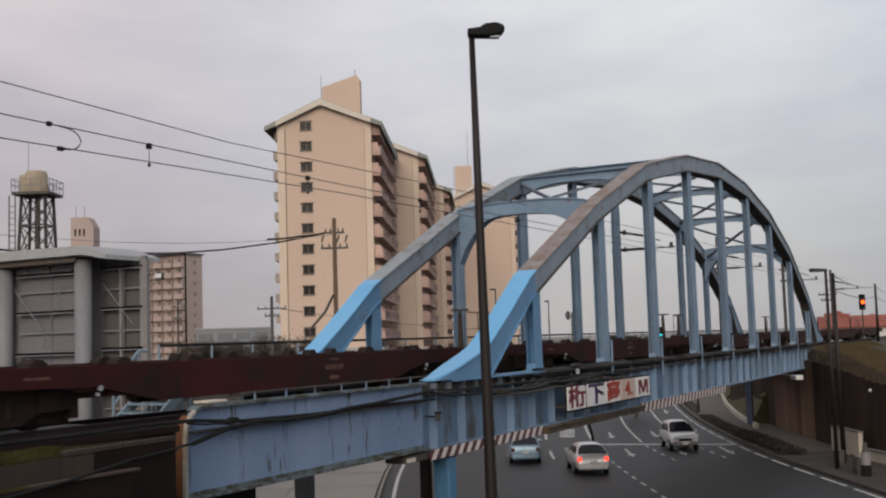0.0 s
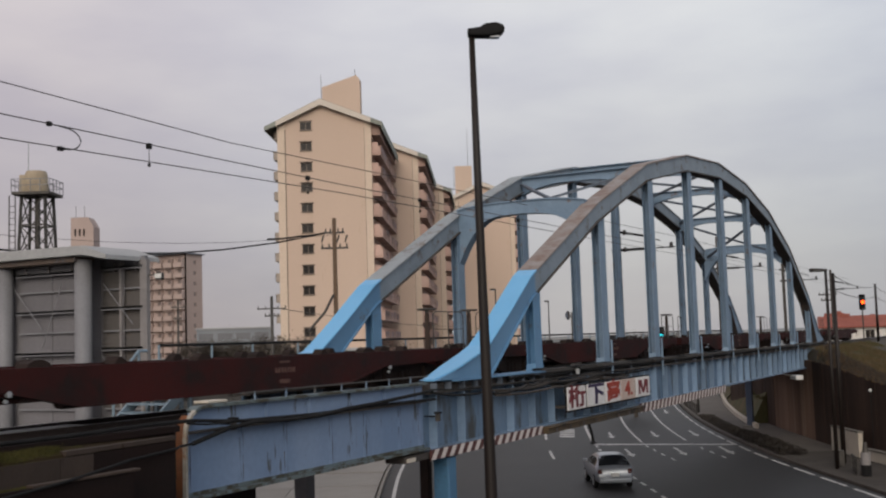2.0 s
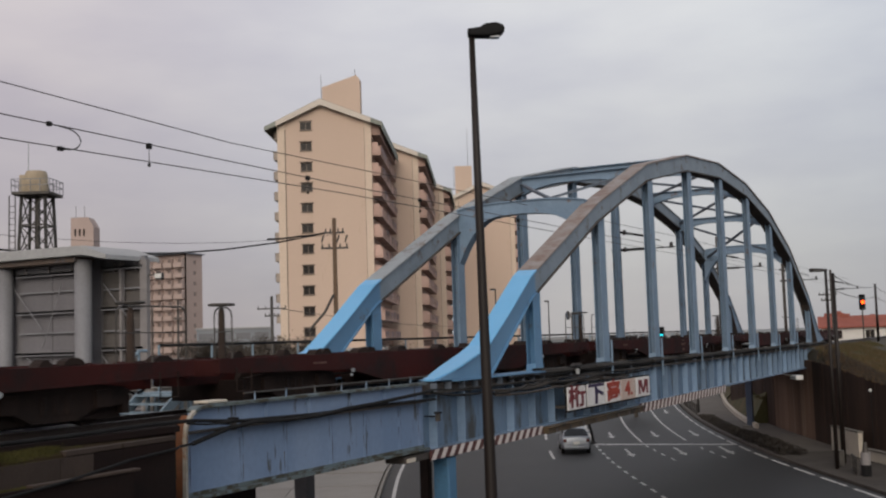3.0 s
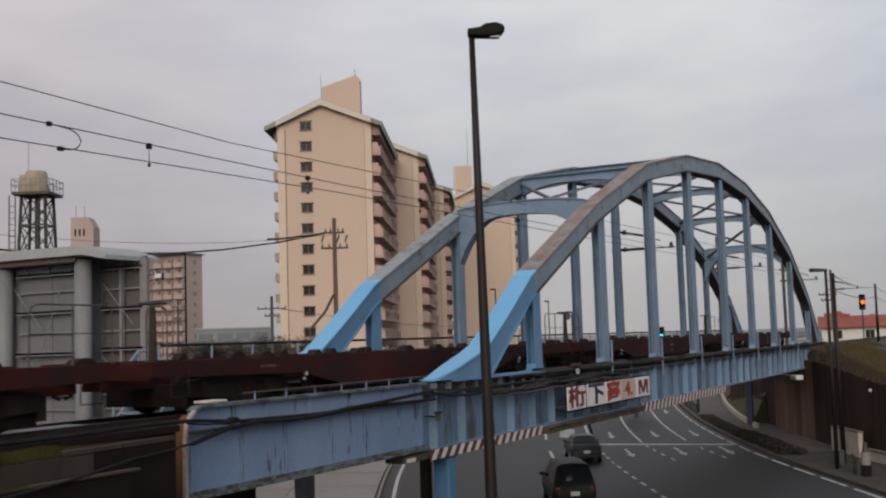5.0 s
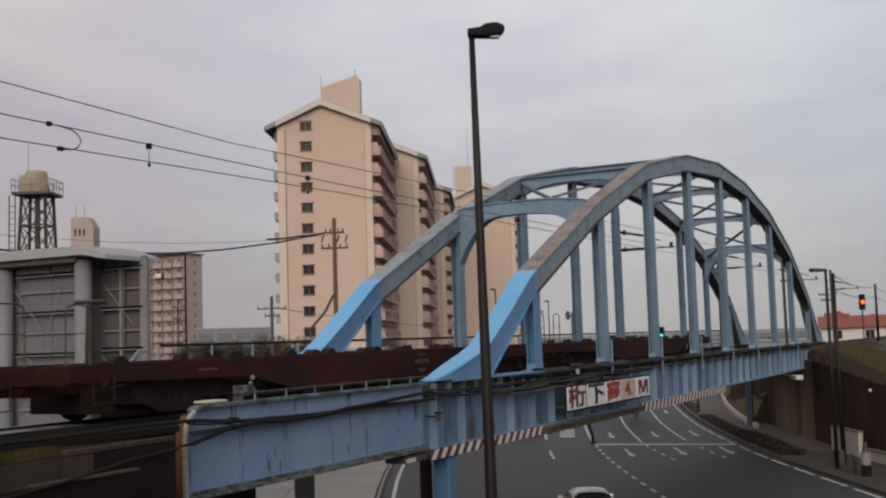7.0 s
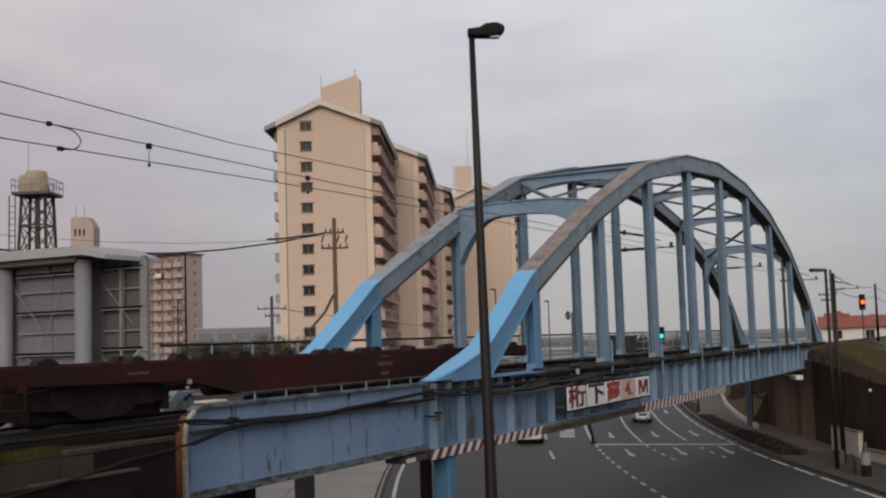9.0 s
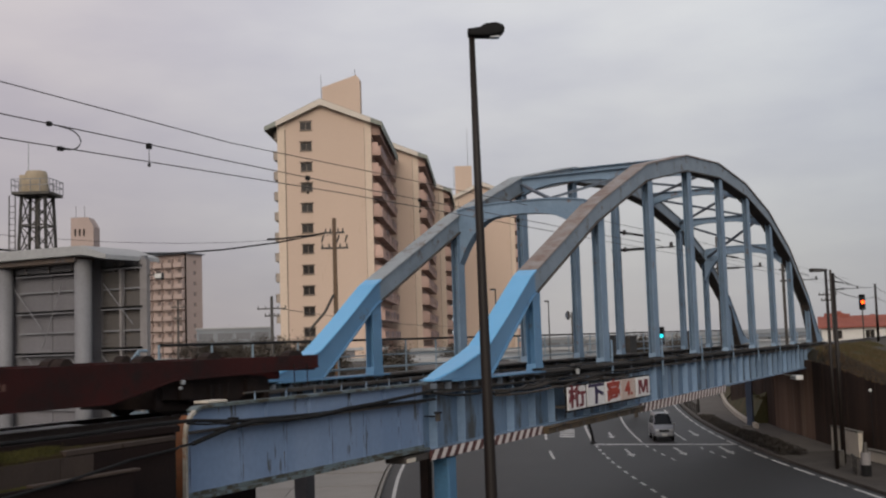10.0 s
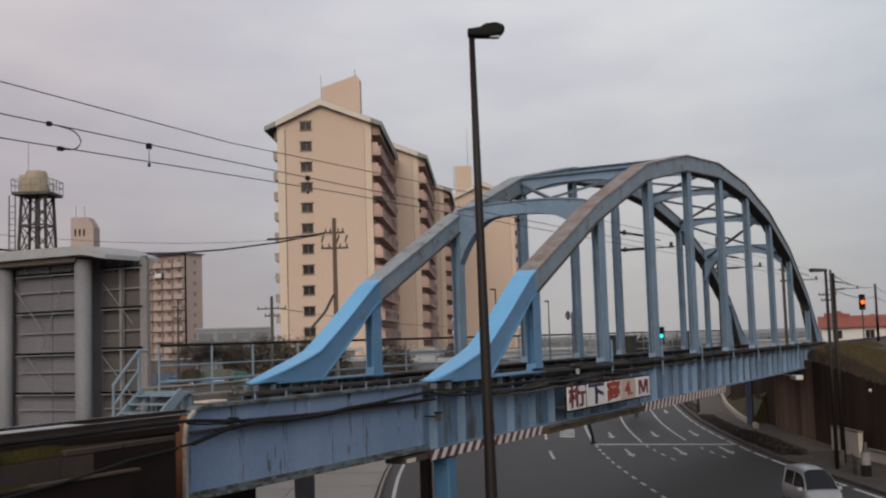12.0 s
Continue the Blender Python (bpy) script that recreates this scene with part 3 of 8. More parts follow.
def markings():
    a, b = Vector((43.94, 12.21, 0)), Vector((45.3, 3.75, 0))
    paint("stop_line", [a + Vector((-0.36, 0, 0)), b + Vector((-0.36, 0, 0))], [a + Vector((0.36, 0, 0)), b + Vector((0.36, 0, 0))])
    marking(44.2, 130, 0.0, 0.17)
    marking(44.4, 130, -2.95, 0.14)
    marking(44.8, 130, -5.75, 0.14)
    x = 43.2
    while x > 6:
        marking(x - 1.0, x, 0.0, 0.15, "lane_dash")
        x -= 1.95
    for k in range(4):
        marking(41.6 - k * 2.2, 42.6 - k * 2.2, -2.95 - k * 0.12, 0.12, "lane_dash")
        marking(42.0 - k * 2.2, 43.0 - k * 2.2, -5.75 - k * 0.12, 0.12, "lane_dash")
    for x in (57.5, 47.6, 37.0):
        marking(x, x + 4.0, 2.95, 0.16, "lane_dash")
    marking(-10, 60, 11.25, 0.16)
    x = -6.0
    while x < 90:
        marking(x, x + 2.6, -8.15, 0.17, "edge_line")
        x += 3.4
    for x in (51.5, 72, 95):
        for off in (-1.45, -4.35, -6.95):
            road_arrow(x, off)
    for off in (-1.5, -4.4, -7.0):
        road_arrow(41.0, off)
    # worn road lettering, too faint to read
    for k in range(4):
        u, v = 0.05 + k * 0.25, 0.2 + k * 0.25
        a, b = Vector((47.95, 16.15, 0)).lerp(Vector((54.3, 18.56, 0)), u), Vector((47.95, 16.15, 0)).lerp(Vector((54.3, 18.56, 0)), v)
        n = Vector((0.1, -1.05, 0))
        paint("faded_lettering", [a, b], [a + n, b + n])


def hedge():
    """Low clipped shrubs between road and footway: many small leaves on a twiggy core."""
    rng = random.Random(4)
    for x0, x1, o0, o1, h in ((34.6, 45.5, -8.78, -10.3, 0.5), (46.0, 54.0, -8.9, -10.1, 0.34), (54.5, 62.0, -8.9, -10.0, 0.34)):
        hd = thing("hedge", Matrix.Translation(road_at((x0 + x1) / 2, (o0 + o1) / 2, 0.1)), "low dark evergreen hedge between road and footway" if x0 < 40 else "thin dry brown hedge between road and footway", "hedge", "roadside hedges")
        c = hd.matrix_basis.translation
        vs, fs = [], []
        for _ in range(9000 if x0 < 40 else 3600):
            x, o = rng.uniform(x0, x1), rng.uniform(o1, o0)
            edge = 1 - abs((o - o0) / (o1 - o0) - 0.5) * 1.1
            top = h * (0.55 + 0.45 * edge) * (0.75 + 0.7 * noise.noise((x * 1.1, o * 1.5, 0)))
            z = top * rng.random() ** 0.4
            p = road_at(x, o) - c + Vector((0, 0, 0.1 + z))
            a, t, r = rng.uniform(0, 6.28), rng.uniform(-0.9, 0.9), rng.uniform(0.03, 0.075)
            u = Vector((math.cos(a), math.sin(a), t)).normalized() * r
            v = Vector((-math.sin(a), math.cos(a), rng.uniform(-0.5, 0.5))).normalized() * r * 0.6
            i = len(vs)
            vs += [p - u, p + v, p + u, p - v]
            fs.append((i, i + 1, i + 2, i + 3))
        me = bpy.data.meshes.new("foliage")
        me.from_pydata(vs, [], fs)
        mt = M_HEDGE if x0 < 40 else M_HEDGEDRY
        me.materials.append(mt)
        tagged(part("foliage", me, mt, hd), kind="stuff")
        bm = bmesh.new()
        n = 10
        for i in range(n):
            p = road_at(x0 + (x1 - x0) * (i + 0.5) / n, (o0 + o1) / 2) - c
            for k in range(3):
                bm_tube(bm, [p + Vector((0, 0, -0.05)), p + Vector((rng.uniform(-0.4, 0.4), rng.uniform(-0.4, 0.4), h * 0.8))], 0.02, 5)
        tagged(part("twigs", bm, M_BARK, hd), kind="stuff")


def tufts(name, label, spots, count, size, mat, seed):
    """Grass as one object: blades in clumps at (x, y, z, spread)."""
    rng = random.Random(seed)
    vs, fs = [], []
    for _ in range(count):
        x, y, z, sp = rng.choice(spots)
        px, py = x + rng.gauss(0, sp), y + rng.gauss(0, sp * 0.35)
        h, a = size * rng.uniform(0.4, 1.2), rng.uniform(0, 6.28)
        lean = Vector((rng.uniform(-0.5, 0.5), rng.uniform(-0.5, 0.5), 1)) * h
        w = Vector((math.cos(a), math.sin(a), 0)) * size * 0.1
        b = Vector((px, py, z(px, py) if callable(z) else z))
        i = len(vs)
        vs += [b - w, b + w, b + lean]
        fs.append((i, i + 1, i + 2))
    me = bpy.data.meshes.new(name)
    me.from_pydata(vs, [], fs)
    me.materials.append(mat)
    return tagged(part(name, me, mat), label, "grass", kind="stuff")


# ---- railway banks and walls ----
def left_slope(x, y):
    return 5.57 - max(0.0, -0.55 - y) * 0.36 - max(0.0, x + 11.3) * 0.03 + 0.02 * noise.noise((x * 2.6, y * 2.6, 3))


def bench_front(x):
    """How far the upper bench reaches out from the wall."""
    return -0.80 + 0.16 * min(1.0, max(0.0, (x + 11.6) / 2.2))


def bank_z(x, y):
    e = bank_edge(y)
    d = max(0.0, x - e)
    r = right_slope(x, y)
    return r if d > 2 else wall_top(e) - 0.06 + (r - wall_top(e) + 0.06) * d / 2


def right_slope(x, y):
    return 5.5 - max(0.0, -0.9 - y) * 0.34 + 0.15 * noise.noise((x * 0.4, y * 0.4, 7))


def banks():
    # the filled bank that carries the line on the viewer's side, held by a wall
    bm = bmesh.new()
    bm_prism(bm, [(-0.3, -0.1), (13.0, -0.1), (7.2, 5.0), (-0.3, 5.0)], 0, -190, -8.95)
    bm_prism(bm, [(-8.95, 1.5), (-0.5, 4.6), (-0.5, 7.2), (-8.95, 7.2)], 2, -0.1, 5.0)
    tagged(part("railway_bank", bm, M_WALLDARK), "earth fill behind the trackside wall, darkened for shade", "bank", kind="structure")
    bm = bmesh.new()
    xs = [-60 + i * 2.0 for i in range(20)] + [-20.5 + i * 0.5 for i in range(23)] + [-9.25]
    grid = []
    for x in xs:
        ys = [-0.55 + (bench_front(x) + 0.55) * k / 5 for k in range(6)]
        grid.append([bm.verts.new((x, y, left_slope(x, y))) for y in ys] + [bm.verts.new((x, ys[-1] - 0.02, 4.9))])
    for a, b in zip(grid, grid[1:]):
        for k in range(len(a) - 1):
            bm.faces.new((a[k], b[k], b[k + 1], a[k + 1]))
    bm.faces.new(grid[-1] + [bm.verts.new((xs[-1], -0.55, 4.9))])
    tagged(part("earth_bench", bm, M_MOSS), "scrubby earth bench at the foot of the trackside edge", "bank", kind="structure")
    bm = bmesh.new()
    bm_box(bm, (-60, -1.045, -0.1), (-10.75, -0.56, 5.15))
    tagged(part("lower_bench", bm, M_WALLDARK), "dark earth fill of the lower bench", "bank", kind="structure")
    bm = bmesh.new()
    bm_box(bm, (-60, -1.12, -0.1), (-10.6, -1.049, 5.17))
    tagged(part("bench_wall", bm, M_WALLDARK), "stained board wall holding the lower bench, darkened for shade", "wall", kind="structure")
    for x0, x1, mt in ((-60, -11.6, M_SLEEPER), (-11.59, -11.0, M_SLEEPER), (-10.99, -9.32, M_WALLDARK)):
        ya, yb = bench_front(x0) - 0.024, bench_front(x1) - 0.024
        bm = bmesh.new()
        bm_prism(bm, [(x0, ya), (x1, yb), (x1, yb - 0.03), (x0, ya - 0.03)], 2, -0.1, 5.44)
        tagged(part("bench_board", bm, mt), "dark board holding the upper bench", "wall", kind="structure")
    # worn edge boards of the two benches
    bm = bmesh.new()
    bm_box(bm, (-12.3, -1.15, 5.172), (-10.5, -1.03, 5.21))
    bevel(bm, 0.008, 1)
    tagged(part("edge_board", bm, M_SLEEPER), "worn grey-brown edge board along the lower bench", "board")
    bm = bmesh.new()
    for x0, x1 in ((-11.5, -10.45), (-10.42, -9.3)):
        ya, yb = bench_front(x0), bench_front(x1)
        bm_prism(bm, [(x0, ya - 0.06), (x1, yb - 0.06), (x1, yb + 0.05), (x0, ya + 0.09)], 2, 5.455, 5.515)
    tagged(part("edge_board", bm, M_SLEEPER), "worn grey-brown edge board along the upper bench", "board")
    spots = [(-12.2, -0.68, left_slope, 0.16), (-12.6, -0.68, left_slope, 0.22), (-11.9, -0.7, left_slope, 0.13), (-12.4, -0.72, left_slope, 0.2), (-13.2, -0.7, left_slope, 0.3), (-11.75, -0.7, left_slope, 0.12), (-11.6, -0.68, left_slope, 0.1)]
    tufts("grass", "yellow-green grass tufts beside the track", spots, 4400, 0.055, M_WEED, 3)
    lower = [(-12.5, -0.98, 5.15, 0.1), (-12.3, -0.98, 5.15, 0.08), (-12.15, -1.0, 5.15, 0.07), (-12.7, -0.98, 5.15, 0.1)]
    tufts("grass", "low green weeds on the wall's ledge", lower, 1100, 0.045, M_WEED, 9)
    # trackside wall with its coping, the shade there put into the near-black colour
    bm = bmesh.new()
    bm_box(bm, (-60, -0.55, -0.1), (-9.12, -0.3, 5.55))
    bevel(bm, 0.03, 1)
    w = tagged(part("retaining_wall", bm, M_WALLDARK), "brown stained retaining wall along the track, darkened for shade", "wall", kind="structure")
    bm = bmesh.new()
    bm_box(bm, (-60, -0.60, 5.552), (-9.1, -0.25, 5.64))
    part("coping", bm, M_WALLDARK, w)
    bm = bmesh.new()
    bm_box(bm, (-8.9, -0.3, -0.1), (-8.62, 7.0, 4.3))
    tagged(part("abutment", bm, M_WALLDARK), "stained abutment under the girder end, darkened for shade", "wall", kind="structure")

    # the far bank, grassed, beyond the bridge
    bm = bmesh.new()
    xs = [0, 2, 4, 7, 11, 16, 24, 40, 70, 120, 200, 360]
    ys = [-26, -20, -15, -11, -8, -6, -4.5, -3.2, -2.0, -0.9, 2.0, 4.5, 7.0]
    grid = []
    for x in xs:
        row = []
        for y in ys:
            xx = bank_edge(y) + x
            row.append(bm.verts.new((xx, y, (right_slope(xx, y) if y < 1 else 5.2) if x else wall_top(xx) - 0.06)))
        xx = bank_edge(14.0) + x
        grid.append(row + [bm.verts.new((xx, 14, -0.1))])
    for a, b in zip(grid, grid[1:]):
        for k in range(len(a) - 1):
            bm.faces.new((a[k], b[k], b[k + 1], a[k + 1]))
    bank = tagged(part("railway_bank", bm, M_EARTH), "grassy railway bank above the retaining wall", "bank", kind="structure")
    spots = [(60 + i * 1.6, -2.2 - i * 0.55, right_slope, 1.6) for i in range(9)] + [(60 + i * 2.0, -1.2, right_slope, 1.2) for i in range(8)] + [(x, y, right_slope, 1.3) for x in range(44, 66, 2) for y in (-1.5, -3.0, -4.5, -6.0, -7.5, -9.0) if x > bank_edge(y) + 2.5]
    edge = [(bank_edge(-1.2 - 0.37 * i) + d + 0.13 * (i % 3), -1.2 - 0.37 * i, bank_z, 0.45) for i in range(27) for d in (0.5, 1.0, 1.5, 2.0, 2.6)]
    tufts("grass", "dark brown-green scrub along the top of the wall", edge, 16000, 0.26, M_HEDGE, 15)
    tufts("grass", "rough straw-brown bracken along the top of the wall", edge, 9000, 0.24, M_STRAW, 16)
    tufts("grass", "rough green and straw grass on the bank", spots, 17000, 0.22, M_GRASS, 5)
    tufts("grass", "straw-brown dead grass patches on the bank", spots[17:], 9000, 0.22, M_STRAW, 6)
    spots = [(96 + i * 2.0, 14.5, 0.4, 1.5) for i in range(5)]
    tufts("grass", "yellow-green grass beyond the underpass", spots, 5000, 0.7, M_GRASS, 6)

    # wall beside the footway, in cast bays with streaks
    wl_ = thing("retaining_wall", Matrix.Identity(4), "dark brown retaining wall streaked with pale run-off", "wall", kind="structure")
    xw = [12 + i * 2.0 for i in range(32)]
    for i in range(len(xw) - 1):
        a, b = road_at(xw[i], -12.95), road_at(xw[i + 1] - 0.03, -12.95)
        d = (b - a).normalized()
        nrm = Vector((d.y, -d.x, 0))
        bm = bmesh.new()
        za, zb = wall_top(a.x), wall_top(b.x)
        prj = 0.0 if i % 2 else 0.015
        lo = [a - nrm * prj, b - nrm * prj, b + nrm * 0.4, a + nrm * 0.4]
        v0 = [bm.verts.new((p.x, p.y, -0.1)) for p in lo]
        v1 = [bm.verts.new((p.x, p.y, z)) for p, z in zip(lo, (za, zb, zb, za))]
        bm.faces.new(v0[::-1])
        bm.faces.new(v1)
        for k in range(4):
            bm.faces.new((v0[k], v0[(k + 1) % 4], v1[(k + 1) % 4], v1[k]))
        part("wall_bay", bm, M_WALLPALE if 46.5 < a.x < 56.5 else M_WALLRUN, wl_)


def far_verge():
    """Past the wall's end: a pale kerb at the footway's back and the grass slope above it."""
    def back(x):
        return float(np.interp(x, [45, 51, 64.5, 79, 93.5], [-11.4, -11.35, -12.0, -12.8, -13.5]))
    xs = [54.5 + i * 2.5 for i in range(21)]
    bm = bmesh.new()
    rows = [[road_at(x, back(x) - 0.1 - d) + Vector((0, 0, z + 0.08 * noise.noise((x * 0.5, d, 2)))) for d, z in ((0.0, 0.12), (0.55, 0.9), (1.1, 1.9), (1.7, 3.1), (2.2, 4.5))] for x in xs]
    grid = [[bm.verts.new(q) for q in row] for row in rows]
    for a, b in zip(grid, grid[1:]):
        for k in range(len(a) - 1):
            bm.faces.new((a[k], b[k], b[k + 1], a[k + 1]))
    bm.faces.new(grid[0] + [bm.verts.new((rows[0][-1].x, rows[0][-1].y, 0.0))])
    tagged(part("grass_slope", bm, M_GRASS), "olive grass slope above the far footway", "bank", kind="structure")
    spots = [(q.x, q.y, q.z - 0.03, 0.35) for row in rows for q in row[2:]]
    tufts("grass", "yellow-green rough grass on the slope beyond the wall", spots, 7000, 0.2, M_GRASS, 31)
    kb = thing("kerb", Matrix.Identity(4), "pale concrete edging behind the far footway", "kerb", kind="structure")
    for i in range(30):
        x = 50.5 + i * 1.7
        a, b = road_at(x, back(x)), road_at(x + 1.67, back(x + 1.67))
        bm = bmesh.new()
        bm_box(bm, (0, -0.14, 0), ((b - a).length + 0.02, 0.14, 0.34))
        bevel(bm, 0.02, 1)
        part("kerb_stone", bm, M_TANK, kb).matrix_basis = pose(a.x, a.y, 0.13, 0, 0, math.degrees(math.atan2(b.y - a.y, b.x - a.x)))


@lru_cache(None)
def bank_edge(y):
    """Where, at this y, the wall beside the footway stands."""
    best = min(range(10, 110), key=lambda i: abs(road_at(i, -13.1).y - y))
    return road_at(best, -13.1).x


def wall_top(x):
    return float(np.interp(x, [20, 30, 38, 42, 46, 50, 56, 64, 80], [3.0, 3.5, 4.0, 4.45, 4.8, 4.85, 4.5, 4.2, 3.6]))


ground()
MARKS = thing("road_markings", Matrix.Identity(4), "worn white lane lines, arrows and stop line", "road marking", kind="structure")
markings()
hedge()
banks()
far_verge()


# ---- the railway bridge ----
PANEL = 5.6
DECK = 5.85
RIB_Z = [None, 8.40, 10.90, 12.88, 13.96, 14.36, 14.06, 13.15, 11.5, 8.9, None]
RAIL_Z = 5.55
NEAR, FAR = 0.0, 4.89
RIBW = 0.48
TRACK_Y = 2.755


def rib_outline():
    top = [(0.10, DECK + 0.01), (0.5, 5.955), (1.2, 6.13), (2.15, 6.385), (2.72, 6.57), (3.15, 6.82), (4.0, 7.34)] + [(PANEL * k, RIB_Z[k]) for k in range(1, 10)] + [(56 - 2.3, 6.6), (56.0, 5.97)]
    low = []
    for k in range(1, 10):
        low.append((PANEL * k, RIB_Z[k] - (0.62, 0.58, 0.60, 0.64, 0.66)[min(k, 10 - k) - 1]))
    return top, [(2.85, DECK)] + low + [(56 - 3.2, DECK)]


def rib_piece(name, pts_top, pts_low, y, mat, parent, label):
    bm = bmesh.new()
    bm_prism(bm, pts_top + pts_low[::-1], 1, y, y + RIBW)
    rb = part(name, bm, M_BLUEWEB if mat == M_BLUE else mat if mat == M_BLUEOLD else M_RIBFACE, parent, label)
    # flange plates standing proud of the web along the upper and lower edge; the toe tapers
    for line, nm in ((pts_top, "top_flange"), (pts_low, "bottom_flange")):
        bm = bmesh.new()
        rows = []
        for x, z in line:
            w = (RIBW + 0.08) * (1.0 if nm == "bottom_flange" else float(np.interp(min(x, 56.0 - x), [0.1, 0.5, 1.3], [0.45, 0.72, 1.0])))
            rows.append([bm.verts.new((x, y + RIBW / 2 - 0.02 + sy * w / 2, z + sz)) for sy, sz in ((-1, -0.012), (1, -0.012), (1, 0.034), (-1, 0.034))])
        for a, b in zip(rows, rows[1:]):
            for k in range(4):
                bm.faces.new((a[k], a[(k + 1) % 4], b[(k + 1) % 4], b[k]))
        bm.faces.new(rows[0][::-1])
        bm.faces.new(rows[-1])
        # upper ribs' bottom flanges carry the soffit shade in their colour
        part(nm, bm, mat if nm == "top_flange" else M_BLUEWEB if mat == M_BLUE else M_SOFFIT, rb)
    return rb


def rib_at(line, x):
    return float(np.interp(x, [p[0] for p in line], [p[1] for p in line]))


def portal_frame(k, parent):
    """A cross beam above the hangers with a wide curved soffit that runs down to the ribs."""
    bm = bmesh.new()
    y0, y1 = NEAR + RIBW - 0.05, FAR + 0.05
    x = PANEL * k + (0.2 if k < 5 else -0.2)
    zr = RIB_Z[k]
    n = 18
    top, low = [], []
    for i in range(n + 1):
        u = abs(i / n * 2 - 1)
        yy = y0 + (y1 - y0) * i / n
        top.append((yy, zr + 0.32 - 0.15 * u ** 3))
        drop = 1.25 if i > n / 2 else 0.45
        low.append((yy, zr - 0.08 - 0.34 * u * u - drop * max(0.0, (u - 0.4) / 0.6) ** 2.0))
    for i in range(n):
        bm_prism(bm, [low[i], low[i + 1], top[i + 1], top[i]], 0, x - 0.15, x + 0.15)
        bm_beam(bm, (x, *low[i]), (x, *low[i + 1]), 0.42, 0.04)
        bm_beam(bm, (x, top[i][0], top[i][1] + 0.01), (x, top[i + 1][0], top[i + 1][1] + 0.01), 0.42, 0.04)
    return part("portal_frame", bm, M_BLUEOLD, parent)


def walkway(y, br):
    """The ledge over a girder: a thin plate on struts, with pipes, slack leads and odd timbers in its shade."""
    rng = random.Random(int(y * 10) + 3)
    bm = bmesh.new()
    bm_box(bm, (-0.2, y + 0.16, 5.632), (56.2, y + 0.60, DECK - 0.04))
    # the near recess wall takes the same shade-darkened steel colour
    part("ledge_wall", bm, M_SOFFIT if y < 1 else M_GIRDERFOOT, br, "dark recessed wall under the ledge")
    bm = bmesh.new()
    bm_box(bm, (0.9, y - 0.07, DECK - 0.04), (6.3, y + 0.56, DECK))
    part("ledge_plate", bm, M_BLUEWEB, br, "blue-grey ledge plate under the rib foot")
    for i in range(25):
        x = 6.3 + i * 2.0
        bm = bmesh.new()
        bm_box(bm, (x, y - 0.07 + rng.uniform(-0.03, 0.03), DECK - 0.05 + rng.uniform(-0.012, 0.006)), (min(56.2, x + 1.985), y + 0.62, DECK - rng.uniform(0.0, 0.012)))
        part("ledge_plate", bm, M_GRIME, br, "dark uneven ledge plate")
    strut = bmesh.new()
    bm_box(strut, (-0.02, 0.0, 5.632), (0.02, 0.155, DECK - 0.045))
    strut_mesh = mesh_of("ledge_strut", strut, M_BRACE)
    for i in (k for k in range(80) if k < 10 or k % 4 == 0):
        part("ledge_strut", strut_mesh, M_BRACE, br).matrix_basis = pose(0.05 + i * 0.7, y, 0)
    for r, dz, dy, mt in ((0.035, 0.07, 0.06, M_BLACK), (0.028, 0.14, 0.02, M_GRIME), (0.022, 0.11, -0.02, M_BLACK)):
        bm = bmesh.new()
        bm_tube(bm, [(x, y + dy + rng.uniform(-0.03, 0.03), 5.632 + dz + rng.uniform(-0.035, 0.03)) for x in np.arange(4.0, 56.1, 1.3)], r, 6)
        part("pipe", bm, mt, br)
    if y > 1:
        return
    for i in range(26):
        x = 6.6 + i * 1.85 + rng.uniform(-0.4, 0.4)
        bm = bmesh.new()
        w, h = rng.uniform(0.10, 0.5), rng.uniform(0.03, 0.09)
        bm_prism(bm, [(-w, 0), (w, 0), (w * 0.8, h), (-w * 0.5, h * rng.uniform(0.7, 1.2))], 1, -0.06, 0.06)
        tagged(part("ledge_fitting", bm, rng.choice((M_SOFFIT, M_GRIME, M_OLDPLANK, M_BEAMOLIVE)), br)).matrix_basis = pose(x, y + rng.uniform(0.0, 0.5), DECK - 0.002, 0, 0, rng.uniform(-14, 14))
    # loose boards laid along the inside of the ribs
    for i in range(12):
        x = 5.9 + i * 4.1
        bm = bmesh.new()
        bm_box(bm, (0, -0.13, 0), (3.9, 0.13, 0.045))
        part("walk_board", bm, M_OLDPLANK, br, "weathered timber walk board").matrix_basis = pose(x, y + 0.80 + rng.uniform(-0.05, 0.05), DECK - 0.085, 0, rng.uniform(-0.4, 0.4), rng.uniform(-0.8, 0.8))
        bm = bmesh.new()
        bm_box(bm, (-0.05, y + 0.55, DECK - 0.20), (0.05, y + 1.0, DECK - 0.087))
        part("board_bracket", bm, M_GRIME, br).matrix_basis = pose(x + 0.4, 0, 0)


